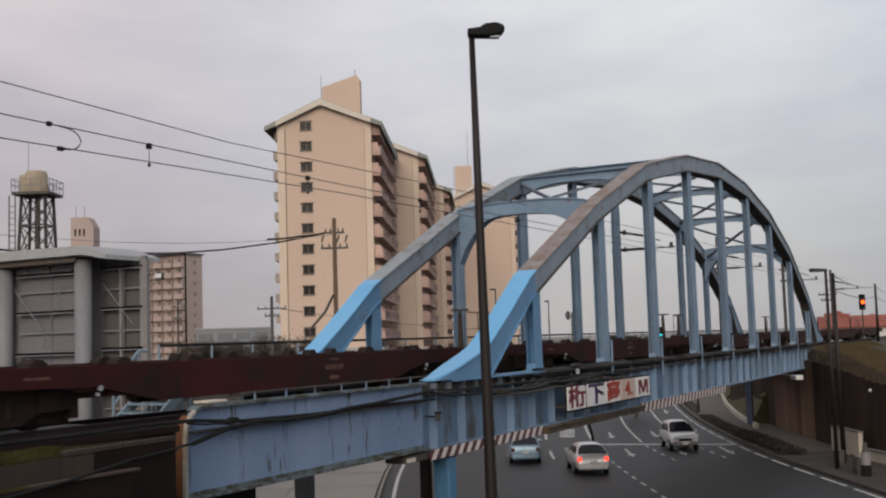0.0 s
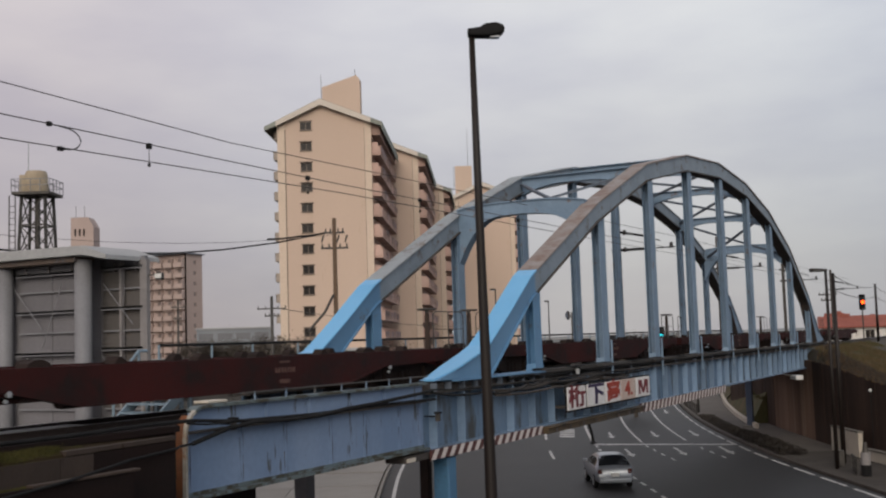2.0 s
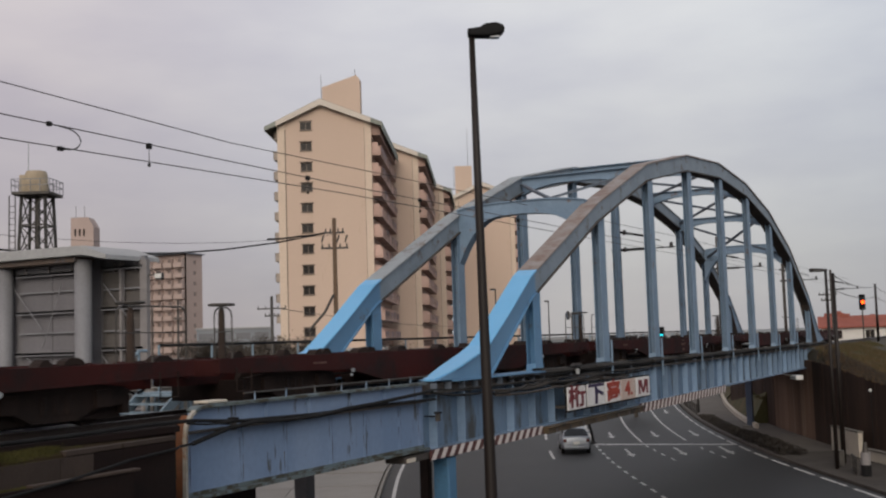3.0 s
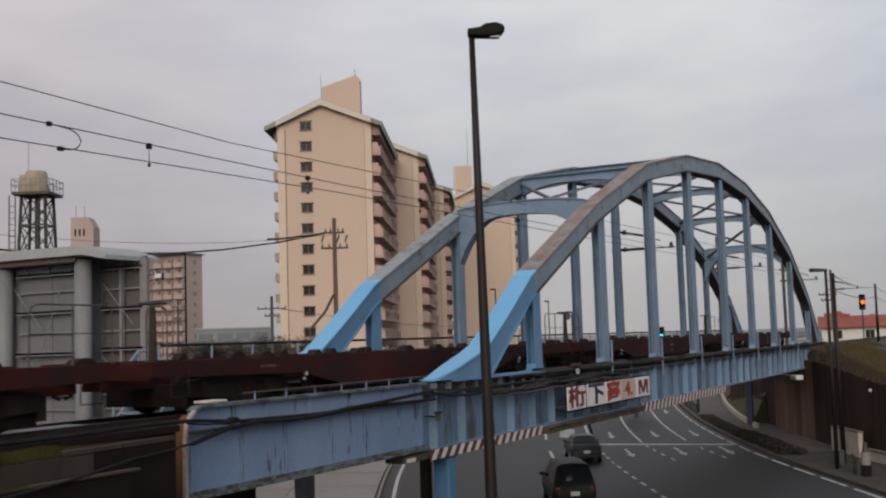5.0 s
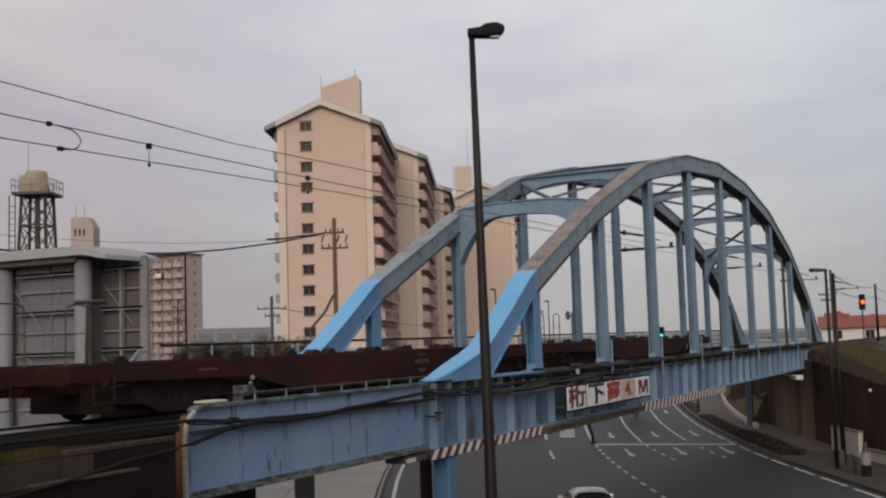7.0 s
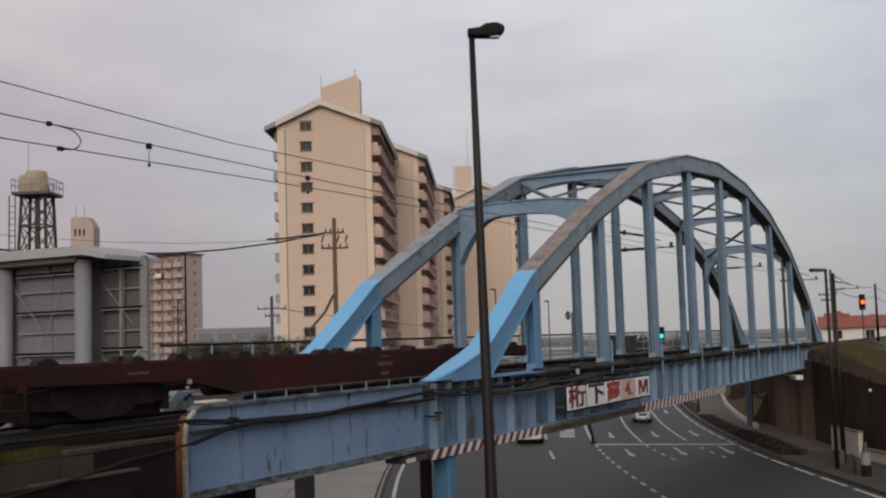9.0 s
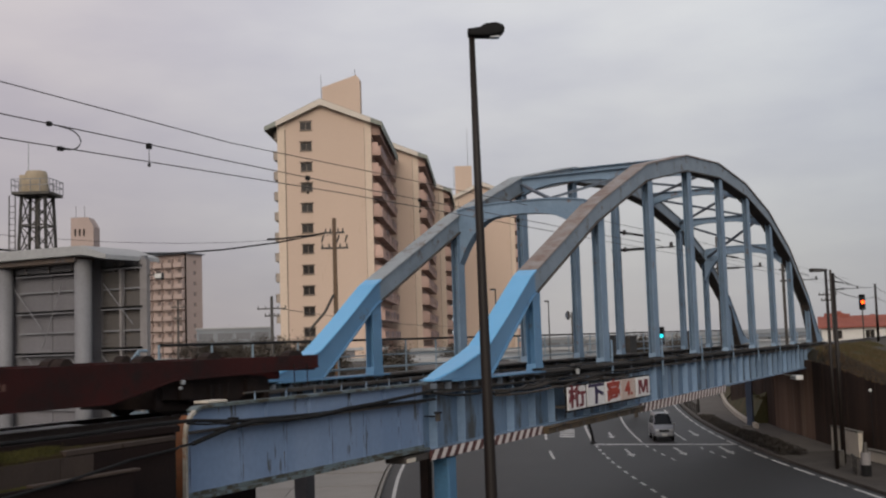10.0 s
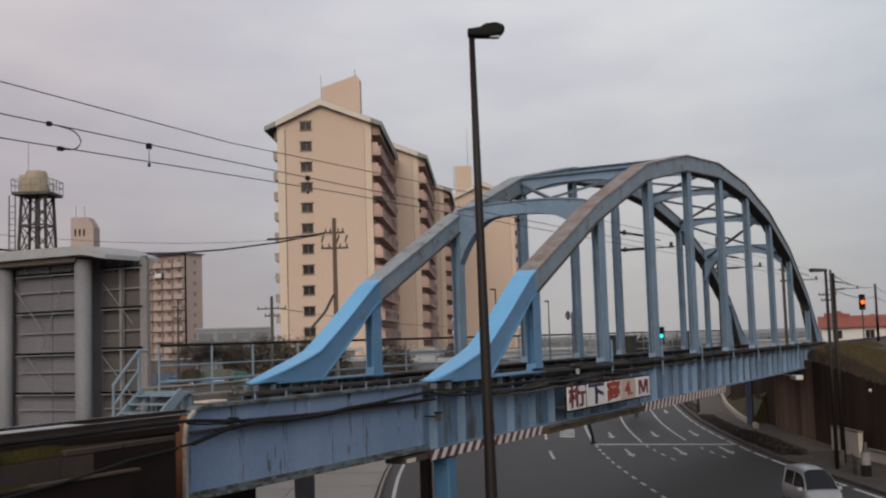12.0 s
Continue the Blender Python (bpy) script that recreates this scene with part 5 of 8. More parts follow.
def girder_cables():
    cable("power_cable", [(-8.38, -0.22, 5.3), (-7.48, -0.22, 5.47), (-6.78, -0.22, 5.51), (-5.91, -0.22, 5.47), (-4.97, -0.22, 5.47), (-4.0, -0.22, 5.53), (-2.95, -0.22, 5.56), (-1.7, -0.22, 5.62), (-0.6, -0.22, 5.67)], 0.038, M_BLACK, "thick black cable slung along the girder", 0.0, 4)
    cable("power_cable", [(-14.5, -1.19, 5.0), (-12.8, -1.19, 5.12), (-11.79, -1.19, 5.2), (-10.9, -1.0, 5.26), (-10.4, -0.86, 5.29), (-9.3, -0.72, 5.33), (-8.9, -0.4, 5.31), (-8.38, -0.22, 5.3)], 0.02, M_BLACK, "black cable pinned along the trackside wall", 0.0, 4)
    cable("power_cable", [(-40.0, -0.5, 5.67), (-14.0, -0.5, 5.67), (-11.2, -0.5, 5.67), (-9.51, -0.5, 5.69), (-8.38, -0.2, 5.65), (-7.16, -0.18, 5.55), (-4.93, -0.16, 5.50), (-2.5, -0.16, 5.51), (-0.35, -0.16, 5.48)], 0.032, M_BLACK, "black cable following the girder", 0.0, 5)
    cable("power_cable", [(-0.6, -0.2, 5.64), (2.0, -0.2, 5.50), (4.0, -0.2, 5.45), (6.3, -0.2, 5.52), (10.5, -0.2, 5.58), (15.3, -0.2, 5.55)], 0.030, M_BLACK, "black cable looping under the girder top", 0.06)
    cable("power_cable", [(-8.6, -0.3, 5.63), (-7.3, -0.2, 5.58), (-5.2, -0.2, 5.47), (-3.6, -0.2, 5.55), (-0.6, -0.2, 5.7), (4.0, -0.2, 5.62), (9.5, -0.2, 5.68), (15.0, -0.2, 5.6)], 0.020, M_BLACK, "thin black cable along the girder", 0.04)
    rng = random.Random(21)
    for k in range(6):
        xs = [rng.uniform(2.5, 5.5) + i * rng.uniform(1.5, 2.1) for i in range(6)]
        xs = sorted(x for x in xs if x < 15.2)
        cable("power_cable", [(x, -0.09 - 0.02 * k, 5.56 - rng.uniform(0.0, 0.2) + 0.004 * x) for x in xs], rng.uniform(0.02, 0.045), rng.choice((M_BLACK, M_GRIME, M_SOFFIT)), "tangled dark cable slung below the ledge", 0.05, 5)
    for k in range(3):
        cable("power_cable", [(5.5 + k * 5.6, -0.02, DECK + 0.05), (8.5 + k * 5.6, -0.06, DECK + 0.02), (11.3 + k * 5.6, -0.03, DECK + 0.06)], 0.035, M_BLACK, "slack black cable lying on the trough lid", 0.0, 6)
    for x, z in ((-7.3, 5.52), (-0.22, 5.1), (8.52, 5.76)):
        jb = thing("junction_box", pose(x, -0.16, z), "small grey junction box on the girder", "junction box", "girder boxes")
        bm = bmesh.new()
        bm_box(bm, (-0.045, -0.04, -0.10), (0.045, 0.06, 0.06))
        bevel(bm, 0.012, 1)
        part("box", bm, M_GALV if x > -0.2 else M_GRIME, jb)
        bm = bmesh.new()
        bm_box(bm, (-0.06, -0.06, 0.06), (0.06, 0.08, 0.10))
        part("hood", bm, M_BLACK, jb)
        bm = bmesh.new()
        bm_tube(bm, [(0, 0.05, -0.0), (0, 0.34, 0.0)], 0.02, 6)
        part("bracket", bm, M_BLACK, jb)


# ---- overhead line ----
def overhead_line():
    yc = 2.4
    cable("contact_wire", [(-70, yc, 10.0), (-10, yc, 10.12), (0, yc, 10.29), (40, yc, 10.5), (90, yc, 10.5)], 0.0105, M_DARKSTEEL, "dark overhead contact wire above the track", 0.0)
    cable("messenger_wire", [(-70, yc, 10.7), (-10, yc, 10.51), (0, yc, 10.49), (40, yc, 10.75), (90, yc, 10.8)], 0.0105, M_DARKSTEEL, "dark overhead messenger wire above the track", 0.0)
    cable("feeder_wire", [(-70, 2.4, 11.5), (-9.7, 2.4, 11.02), (-4.0, 2.4, 10.88), (1.3, 2.4, 10.96), (30, 2.4, 11.3), (90, 2.4, 11.4)], 0.0095, M_DARKSTEEL, "dark feeder wire above the track", 0.0)
    for x, z0, z1 in ((-6.4, 10.12, 10.47), (-1.3, 10.15, 10.48), (3.95, 10.2, 10.5), (10.5, 10.22, 10.5), (-12.5, 10.1, 10.5)):
        dp = thing("dropper", pose(x, yc, z0), "thin dropper between the overhead wires", "overhead line fitting", "droppers")
        bm = bmesh.new()
        bm_tube(bm, [(0, 0, 0), (0, 0, z1 - z0)], 0.008, 5)
        part("wire", bm, M_DARKSTEEL, dp)
        bm = bmesh.new()
        bm_box(bm, (-0.05, -0.03, z1 - z0 - 0.05), (0.05, 0.03, z1 - z0 + 0.05))
        bm_box(bm, (-0.02, -0.02, -0.03), (0.02, 0.02, 0.03))
        part("clamp", bm, M_BLACK, dp)
    # the bent jumper between the two wires
    bm = bmesh.new()
    pts = [(-8.75, yc, 10.51)] + [(-8.42 + 0.36 * math.sin(a * 0.314), yc, 10.31 + 0.185 * math.cos(a * 0.314)) for a in range(0, 11)] + [(-8.5, yc, 10.13)]
    bm_tube(bm, pts, 0.011, 6)
    bm_box(bm, (-8.79, yc - 0.03, 10.47), (-8.71, yc + 0.03, 10.54))
    bm_box(bm, (-8.56, yc - 0.03, 10.09), (-8.46, yc + 0.03, 10.16))
    tagged(part("jumper_cable", bm, M_BLACK), "bent jumper cable clamped between the overhead wires", "overhead line fitting")
    # masts on the far side with brackets
    for x, y, arm in ((30.9, 5.85, 2.9), (52.0, 5.85, 2.9), (76.0, 6.0, 2.9), (104.0, 6.0, 2.9)):
        ms = thing("catenary_mast", pose(x, y, 5.1), "grey-green steel catenary mast with bracket arm", "mast", "catenary masts")
        bm = bmesh.new()
        for dx in (-0.14, 0.14):
            bm_box(bm, (dx - 0.05, -0.1, 0), (dx + 0.05, 0.1, 8.0))
        for i in range(12):
            z = 0.3 + i * 0.63
            bm_beam(bm, (-0.14, 0, z), (0.14, 0, z + 0.5 if i % 2 else z + 0.1), 0.06, 0.06)
        part("pole", bm, M_GRIME, ms)
        bm = bmesh.new()
        bm_beam(bm, (0, 0.3, 5.85), (0, -1.35, 5.85), 0.13, 0.13)
        bm_beam(bm, (0, -1.35, 5.85), (0, -arm, 5.85), 0.06, 0.06)
        bm_beam(bm, (0, 0.3, 6.85), (0, -1.3, 6.5), 0.11, 0.11)
        bm_beam(bm, (0, -1.3, 6.5), (0, -arm * 0.75, 6.2), 0.05, 0.05)
        part("bracket_arm", bm, M_BLACK, ms)
        for yy, zz in ((-0.35, 5.87), (-0.35, 6.72), (-arm + 0.2, 5.97)):
            bm = bmesh.new()
            bm_tube(bm, [(0, yy, zz - 0.12), (0, yy - 0.02, zz + 0.12)], 0.08, 8)
            part("insulator", bm, M_BOGIE, ms, "dark brown insulator")


# ---- street furniture ----
def big_street_lamp():
    lp = thing("street_lamp", pose(-5.28, -3.74, 0.15) @ Matrix.Translation((0, 0, 6.5)) @ Matrix.Rotation(radians(-0.5), 4, Vector((0.9, 0.45, 0))) @ Matrix.Translation((0, 0, -6.5)), "tall tapered brown street lamp with a flat head", "street lamp")
    bm = bmesh.new()
    bm_tube(bm, [(0, 0, 0), (0, 0, 3.0), (0, 0, 6.0), (0, 0, 9.0), (0, 0, 11.7)], 0.125, 14, 0.05)
    part("pole", bm, M_POLE, lp, "", True)
    bm = bmesh.new()
    bm_tube(bm, [(0, 0, 0), (0, 0, 0.9)], 0.15, 14, 0.145)
    bm_tube(bm, [(0, 0, -0.05), (0, 0, 0.03)], 0.22, 14)
    part("base", bm, M_POLE, lp)
    # head: a flat shell, stepped, pointing over the carriageway
    hd = bmesh.new()
    prof = [(-0.06, 0.0), (-0.07, 0.12), (0.14, 0.14), (0.24, 0.20), (0.42, 0.21), (0.54, 0.16), (0.56, 0.10), (0.5, 0.02), (0.3, -0.02)]
    bm_prism(hd, prof, 1, -0.13, 0.13)
    bevel(hd, 0.03, 2)
    h = part("lamp_head", hd, M_BLACK, lp, "dark flat lamp head", True)
    h.matrix_basis = pose(0, 0, 11.66, 0, 0, -63)
    bm = bmesh.new()
    bm_box(bm, (0.30, -0.08, -0.035), (0.46, 0.08, -0.012))
    part("lens", bm, M_LAMPGLASS, h, "frosted lens")


def small_lamp(x, y, z0, height, heading, label, arm=0.9, r=0.07):
    lp = thing("street_lamp", pose(x, y, z0, 0, 0, heading), label, "street lamp", "street lamps")
    bm = bmesh.new()
    bm_tube(bm, [(0, 0, 0), (0, 0, height)], r * 1.3, 10, r * 0.8)
    part("pole", bm, M_POLE, lp, "", True)
    bm = bmesh.new()
    bm_box(bm, (-0.05, -0.09, height - 0.06), (arm, 0.09, height + 0.06))
    bm_box(bm, (arm * 0.35, -0.13, height - 0.08), (arm, 0.13, height + 0.07))
    bevel(bm, 0.02, 1)
    part("lamp_head", bm, M_DARKSTEEL, lp)
    bm = bmesh.new()
    bm_box(bm, (arm * 0.45, -0.1, height - 0.11), (arm * 0.95, 0.1, height - 0.085))
    part("lens", bm, M_LAMPGLASS, lp)
    return lp


def utility_pole(x, y, z0, height, heading, label, arms, strut=False, mat=None, r=0.14):
    up = thing("utility_pole", pose(x, y, z0, 0, 0, heading), label, "utility pole", "utility poles")
    bm = bmesh.new()
    bm_tube(bm, [(0, 0, 0), (0, 0, height)], r, 10, r * 0.7)
    part("pole", bm, mat or M_CONCRETE, up, "", True)
    for z, w in arms:
        bm = bmesh.new()
        bm_box(bm, (-0.06, -w / 2, z - 0.05), (0.06, w / 2, z + 0.05))
        part("crossarm", bm, M_DARKSTEEL, up)
        for k in (-1, -0.45, 0.45, 1):
            bm = bmesh.new()
            yy = k * (w / 2 - 0.08)
            bm_tube(bm, [(0, yy, z + 0.05), (0, yy, z + 0.16), (0, yy, z + 0.24)], 0.05, 7, 0.035)
            part("insulator", bm, M_DARKSTEEL, up)
    if strut:
        bm = bmesh.new()
        bm_tube(bm, [(-0.15, 0.1, height * 0.69), (-0.6, 0.55, height * 0.62), (-0.8, 1.4, height * 0.55)], 0.075, 8)
        part("strut", bm, M_DARKSTEEL, up)
        for k in (-0.7, -0.25, 0.6):
            bm = bmesh.new()
            bm_tube(bm, [(0, k, height - 0.95), (0.0, k + 0.12, height - 1.35)], 0.06, 6, 0.04)
            part("cutout_fuse", bm, M_DARKSTEEL, up)
    return up


def signal_head(x, y, z, lens_mat, label, name="traffic_signal", k=1.0):
    sg = thing(name, pose(x, y, z, 0, 0, 25), label, "signal")
    bm = bmesh.new()
    bm_box(bm, (-0.16 * k, -0.28 * k, -0.75 * k), (0.16 * k, 0.28 * k, 0.75 * k))
    bevel(bm, 0.06, 2)
    part("housing", bm, M_BLACK, sg)
    for i, zz in enumerate((0.45 * k, 0.0, -0.45 * k)):
        bm = bmesh.new()
        bm_tube(bm, [(-0.17 * k, 0, zz), (-0.20 * k, 0, zz)], 0.17 * k, 14)
        on = i == 1
        part("lens", bm, lens_mat if on else M_BLACK, sg, "lit signal lens" if on else "dark signal lens")
        bm = bmesh.new()
        bm_box(bm, (-0.42 * k, -0.2 * k, zz + 0.17 * k), (-0.16 * k, 0.2 * k, zz + 0.2 * k))
        part("visor", bm, M_BLACK, sg)
    bm = bmesh.new()
    bm_tube(bm, [(0.05, 0, -z + 0.02), (0.05, 0, -0.7 * k)], 0.07 * k, 8)
    part("post", bm, M_DARKSTEEL, sg)
    return sg


def bollard_post(x, y, z):
    b = thing("signal_post", pose(x, y, z), "short white and black banded roadside post", "post")
    bm = bmesh.new()
    bm_tube(bm, [(0, 0, 0), (0, 0, 0.5)], 0.22, 14)
    part("base", bm, M_BLACK, b, "", False)
    bm = bmesh.new()
    bm_tube(bm, [(0, 0, 0.5), (0, 0, 1.05)], 0.21, 14)
    part("sleeve", bm, M_STRIPW, b)
    bm = bmesh.new()
    bm_tube(bm, [(0, 0, 1.05), (0, 0, 1.2), (0, 0, 1.5)], 0.16, 10, 0.08)
    part("cap", bm, M_DARKSTEEL, b)


def roadside():
    small_lamp(33.4, -3.6, 0.13, 9.4, 148, "tall dark street lamp beside the footway", 1.0, 0.08)
    utility_pole(35.7, -3.6, 0.13, 9.35, 25, "dark utility pole beside the footway", [], mat=M_POLE, r=0.12)
    for x, y, w, d in ((34.6, -3.55, 0.4, 0.4),):
        bx = thing("control_box", pose(x, y, 0.13, 0, 0, 25), "dark roadside control cabinet by the lamp", "cabinet")
        bm = bmesh.new()
        bm_box(bm, (-w / 2, -d / 2, 0), (w / 2, d / 2, 0.75))
        bevel(bm, 0.02, 1)
        part("body", bm, M_DARKSTEEL, bx)
        bm = bmesh.new()
        bm_box(bm, (-w / 2 - 0.015, -d / 2 + 0.05, 0.1), (-w / 2 - 0.002, d / 2 - 0.05, 0.68))
        part("door", bm, M_DARKSTEEL, bx)
    bollard_post(31.0, -5.17, 0.13)
    # pale low walls at the back of the footway
    for x0, x1, h in ((32.6, 36.6, 1.25), (26.0, 31.8, 0.5)):
        a, b = road_at(x0, -12.3, 0.13), road_at(x1, -12.3, 0.13)
        lw = thing("low_wall", pose(a.x, a.y, 0.13, 0, 0, math.degrees(math.atan2(b.y - a.y, b.x - a.x))), "pale cream concrete low wall at the footway's back", "wall", "low walls")
        bm = bmesh.new()
        bm_box(bm, (0, -0.12, 0), ((b - a).length, 0.12, h))
        bevel(bm, 0.02, 1)
        part("panel", bm, M_TANK, lw)
        bm = bmesh.new()
        bm_box(bm, (-0.03, -0.16, h), ((b - a).length + 0.03, 0.16, h + 0.08))
        part("coping", bm, M_CONCRETE, lw)
    mp = thing("marker_post", pose(44.5, 12.5, 0.0), "dark leaning marker post at the end of the stop line", "post")
    bm = bmesh.new()
    bm_tube(bm, [(0, 0, 0), (0, 0.1, 0.7), (0, 0.32, 1.45)], 0.11, 8, 0.08)
    part("post", bm, M_BLACK, mp)
    bm = bmesh.new()
    bm_tube(bm, [(0, 0, 0.0), (0, 0, 0.06)], 0.2, 10)
    part("foot", bm, M_BLACK, mp)
    # lamps fixed to the wall under the bridge
    for p, h in (((40.85, -0.7, 4.15), 0), ((47.0, -1.6, 3.9), 0)):
        ul = thing("underpass_lamp", pose(p[0], p[1], p[2], 0, 0, 25), "white box lamp under the bridge end", "lamp", "underpass lamps")
        bm = bmesh.new()
        bm_box(bm, (-0.6, -0.2, -0.14), (0.6, 0.2, 0.10))
        bevel(bm, 0.05, 2)
        part("body", bm, M_PLATE, ul)
        bm = bmesh.new()
        bm_tube(bm, [(0, 0.1, 0), (0.2, 0.9, 0.25)], 0.03, 6)
        part("bracket", bm, M_DARKSTEEL, ul)
    wl2 = thing("wall_lamp", pose(37.0, -4.86, 3.6, 0, 0, 25), "small round white lamp on a slim bracket post", "lamp")
    bm = bmesh.new()
    bm_tube(bm, [(0, 0, -3.47), (0, 0, -0.06)], 0.02, 6)
    part("post", bm, M_BLACK, wl2)
    bm = bmesh.new()
    bmesh.ops.create_uvsphere(bm, u_segments=12, v_segments=8, radius=0.085)
    part("globe", bm, M_PLATE, wl2, "white globe", True)
    fn = thing("low_fence", pose(32.1, -4.55, 0.13, 0, 0, 14), "low dark bar fence between pole and post", "fence")
    for i in range(9):
        bm = bmesh.new()
        bm_box(bm, (-0.9 + i * 0.225, -0.02, 0), (-0.865 + i * 0.225, 0.02, 0.75))
        part("bar", bm, M_DARKSTEEL, fn)
    for z in (0.12, 0.72):
        bm = bmesh.new()
        bm_box(bm, (-0.95, -0.025, z), (0.97, 0.025, z + 0.05))
        part("rail", bm, M_DARKSTEEL, fn)
    signal_head(69.5, -1.02, 8.7, M_REDLIGHT, "railway signal post showing a red light", "railway_signal", k=0.8)
    signal_head(115.6, 28.6, 6.45, M_TEALLIGHT, "traffic signal showing green beyond the bridge", k=1.55)
    utility_pole(69.9, -2.0, 5.6, 4.5, 25, "dark wooden pole on the bank", [], mat=M_POLE, r=0.11)
    utility_pole(80, 3.0, 5.3, 4.6, 25, "dark line pole on the bank", [(4.4, 1.6), (3.9, 1.2)], mat=M_DARKSTEEL, r=0.1)
    cable("overhead_cable", [(34.9, -3.75, 9.3), (69.9, -2.0, 9.9), (130, 2, 11)], 0.02, M_DARKSTEEL, "thin overhead cable along the bank", 0.3)
    cable("overhead_cable", [(34.9, -3.75, 8.6), (69.9, -2.0, 9.1), (130, 2, 9.8)], 0.02, M_DARKSTEEL, "thin overhead cable along the bank", 0.25)
    # posts of the low rail on the far kerb
    rl = thing("guard_rail", Matrix.Identity(4), "low dark railing beside the far footway", "railing")
    for i in range(9):
        p = road_at(64 + i * 1.6, -9.0)
        bm = bmesh.new()
        bm_tube(bm, [(p.x, p.y, 0), (p.x, p.y, 1.0)], 0.06, 6)
        part("post", bm, M_DARKSTEEL, rl)
    for z in (0.5, 0.95):
        bm = bmesh.new()
        bm_tube(bm, [road_at(64 + i * 1.6, -9.0, z) for i in range(9)], 0.03, 6)
        part("rail", bm, M_DARKSTEEL, rl)
    gp = road_at(66.5, -9.4)
    utility_pole(gp.x, gp.y, 0.1, 3.6, 25, "short dark post with a plate beside the footway", [(3.2, 0.7)], mat=M_DARKSTEEL, r=0.1)


# ---- trackside: steps, railing ----
def track_steps():
    st = thing("trackside_steps", pose(-2.97, 6.05, 5.03), "pale blue steel steps with open treads and handrail", "steps")
    n = 4
    for i in range(n):
        bm = bmesh.new()
        x, z = 0.08 + i * 0.24, 0.14 + i * 0.18
        bm_box(bm, (x - 0.16, -0.55, z - 0.03), (x + 0.16, 0.55, z + 0.01))
        part("tread", bm, M_RAILBLUE, st)
    for y in (-0.58, 0.58):
        bm = bmesh.new()
        bm_beam(bm, (-0.1, y, -0.02), (0.95, y, 0.74), 0.05, 0.24)
        part("stringer", bm, M_RAILBLUE, st)
    part("kick_plate", _box_bm((-0.2, -0.6, -0.06), (0.3, 0.6, 0.0)), M_RAILBLUE, st)
    bm = bmesh.new()
    bm_tube(bm, [(0.0, 0.6, 0.0), (0.0, 0.6, 0.95), (0.82, 0.6, 1.7), (1.1, 0.6, 1.7)], 0.035, 8)
    bm_tube(bm, [(0.0, 0.6, 0.5), (0.82, 0.6, 1.25)], 0.03, 8)
    bm_tube(bm, [(0.82, 0.6, 0.6), (0.82, 0.6, 1.7)], 0.035, 8)
    part("handrail", bm, M_RAILBLUE, st)
    # platform at the top
    bm = bmesh.new()
    bm_box(bm, (0.9, -0.6, 0.68), (1.4, 0.6, 0.74))
    for x in (1.0, 1.3):
        for y in (-0.5, 0.5):
            bm_box(bm, (x - 0.04, y - 0.04, 0.0), (x + 0.04, y + 0.04, 0.68))
    part("landing", bm, M_RAILBLUE, st)


def _box_bm(lo, hi):
    bm = bmesh.new()
    bm_box(bm, lo, hi)
    return bm


def far_railing():
    """The railing along the far footway of the bridge."""
    y = FAR + 0.62 + 0.75
    rl = thing("railing", Matrix.Identity(4), "pale steel pipe railing with a dark top rail along the footway", "railing")
    xs = [-1.9, 0.0, 1.65, 3.7, 5.75, 7.8, 9.8, 11.9, 13.9] + [16.2 + 2.8 * i for i in range(15)]
    for x in xs:
        bm = bmesh.new()
        bm_tube(bm, [(x, y, 5.5), (x, y, 6.86)], 0.03, 7)
        part("post", bm, M_RAILBLUE, rl)
    for z, r, mt in ((6.84, 0.035, M_BLACK), (6.36, 0.02, M_RAILBLUE), (5.98, 0.035, M_RAILBLUE)):
        bm = bmesh.new()
        bm_tube(bm, [(xs[0], y, z), (xs[-1], y, z)], r, 7)
        part("rail", bm, mt, rl)
    bm = bmesh.new()
    bm_box(bm, (-1.9, FAR + 0.62 + 0.05, 5.55), (56, y + 0.1, 5.66))
    tagged(part("footway", bm, M_CONCRETE), "grey footway slab on the far side of the bridge", "footway", kind="structure")
    ct = thing("cable_trough", pose(-1.5, 6.98, 5.5), "pale concrete cable trough with lids beside the footway", "cable trough")
    for i in range(8):
        bm = bmesh.new()
        bm_box(bm, (i * 0.75, -0.16, -0.5), (i * 0.75 + 0.735, 0.16, 0.30))
        bm_box(bm, (i * 0.75 + 0.01, -0.19, 0.304), (i * 0.75 + 0.72, 0.19, 0.355))
        bevel(bm, 0.012, 1)
        part("trough_unit", bm, M_SLAB, ct)
    # equipment cases beside the track
    for x, w, h in ((28.9, 1.3, 1.05), (32.2, 1.1, 0.98), (44.5, 0.9, 1.15)):
        eb = thing("equipment_case", pose(x, FAR + 0.62 + 0.42, 5.66), "dark grey trackside equipment case", "cabinet", "trackside cases")
        bm = bmesh.new()
        bm_box(bm, (-w / 2, -0.25, 0), (w / 2, 0.25, h))
        bevel(bm, 0.02, 1)
        part("body", bm, M_DARKSTEEL, eb)
        bm = bmesh.new()
        bm_box(bm, (-w / 2 - 0.04, -0.3, h), (w / 2 + 0.04, 0.3, h + 0.05))
        part("lid", bm, M_DARKSTEEL, eb)


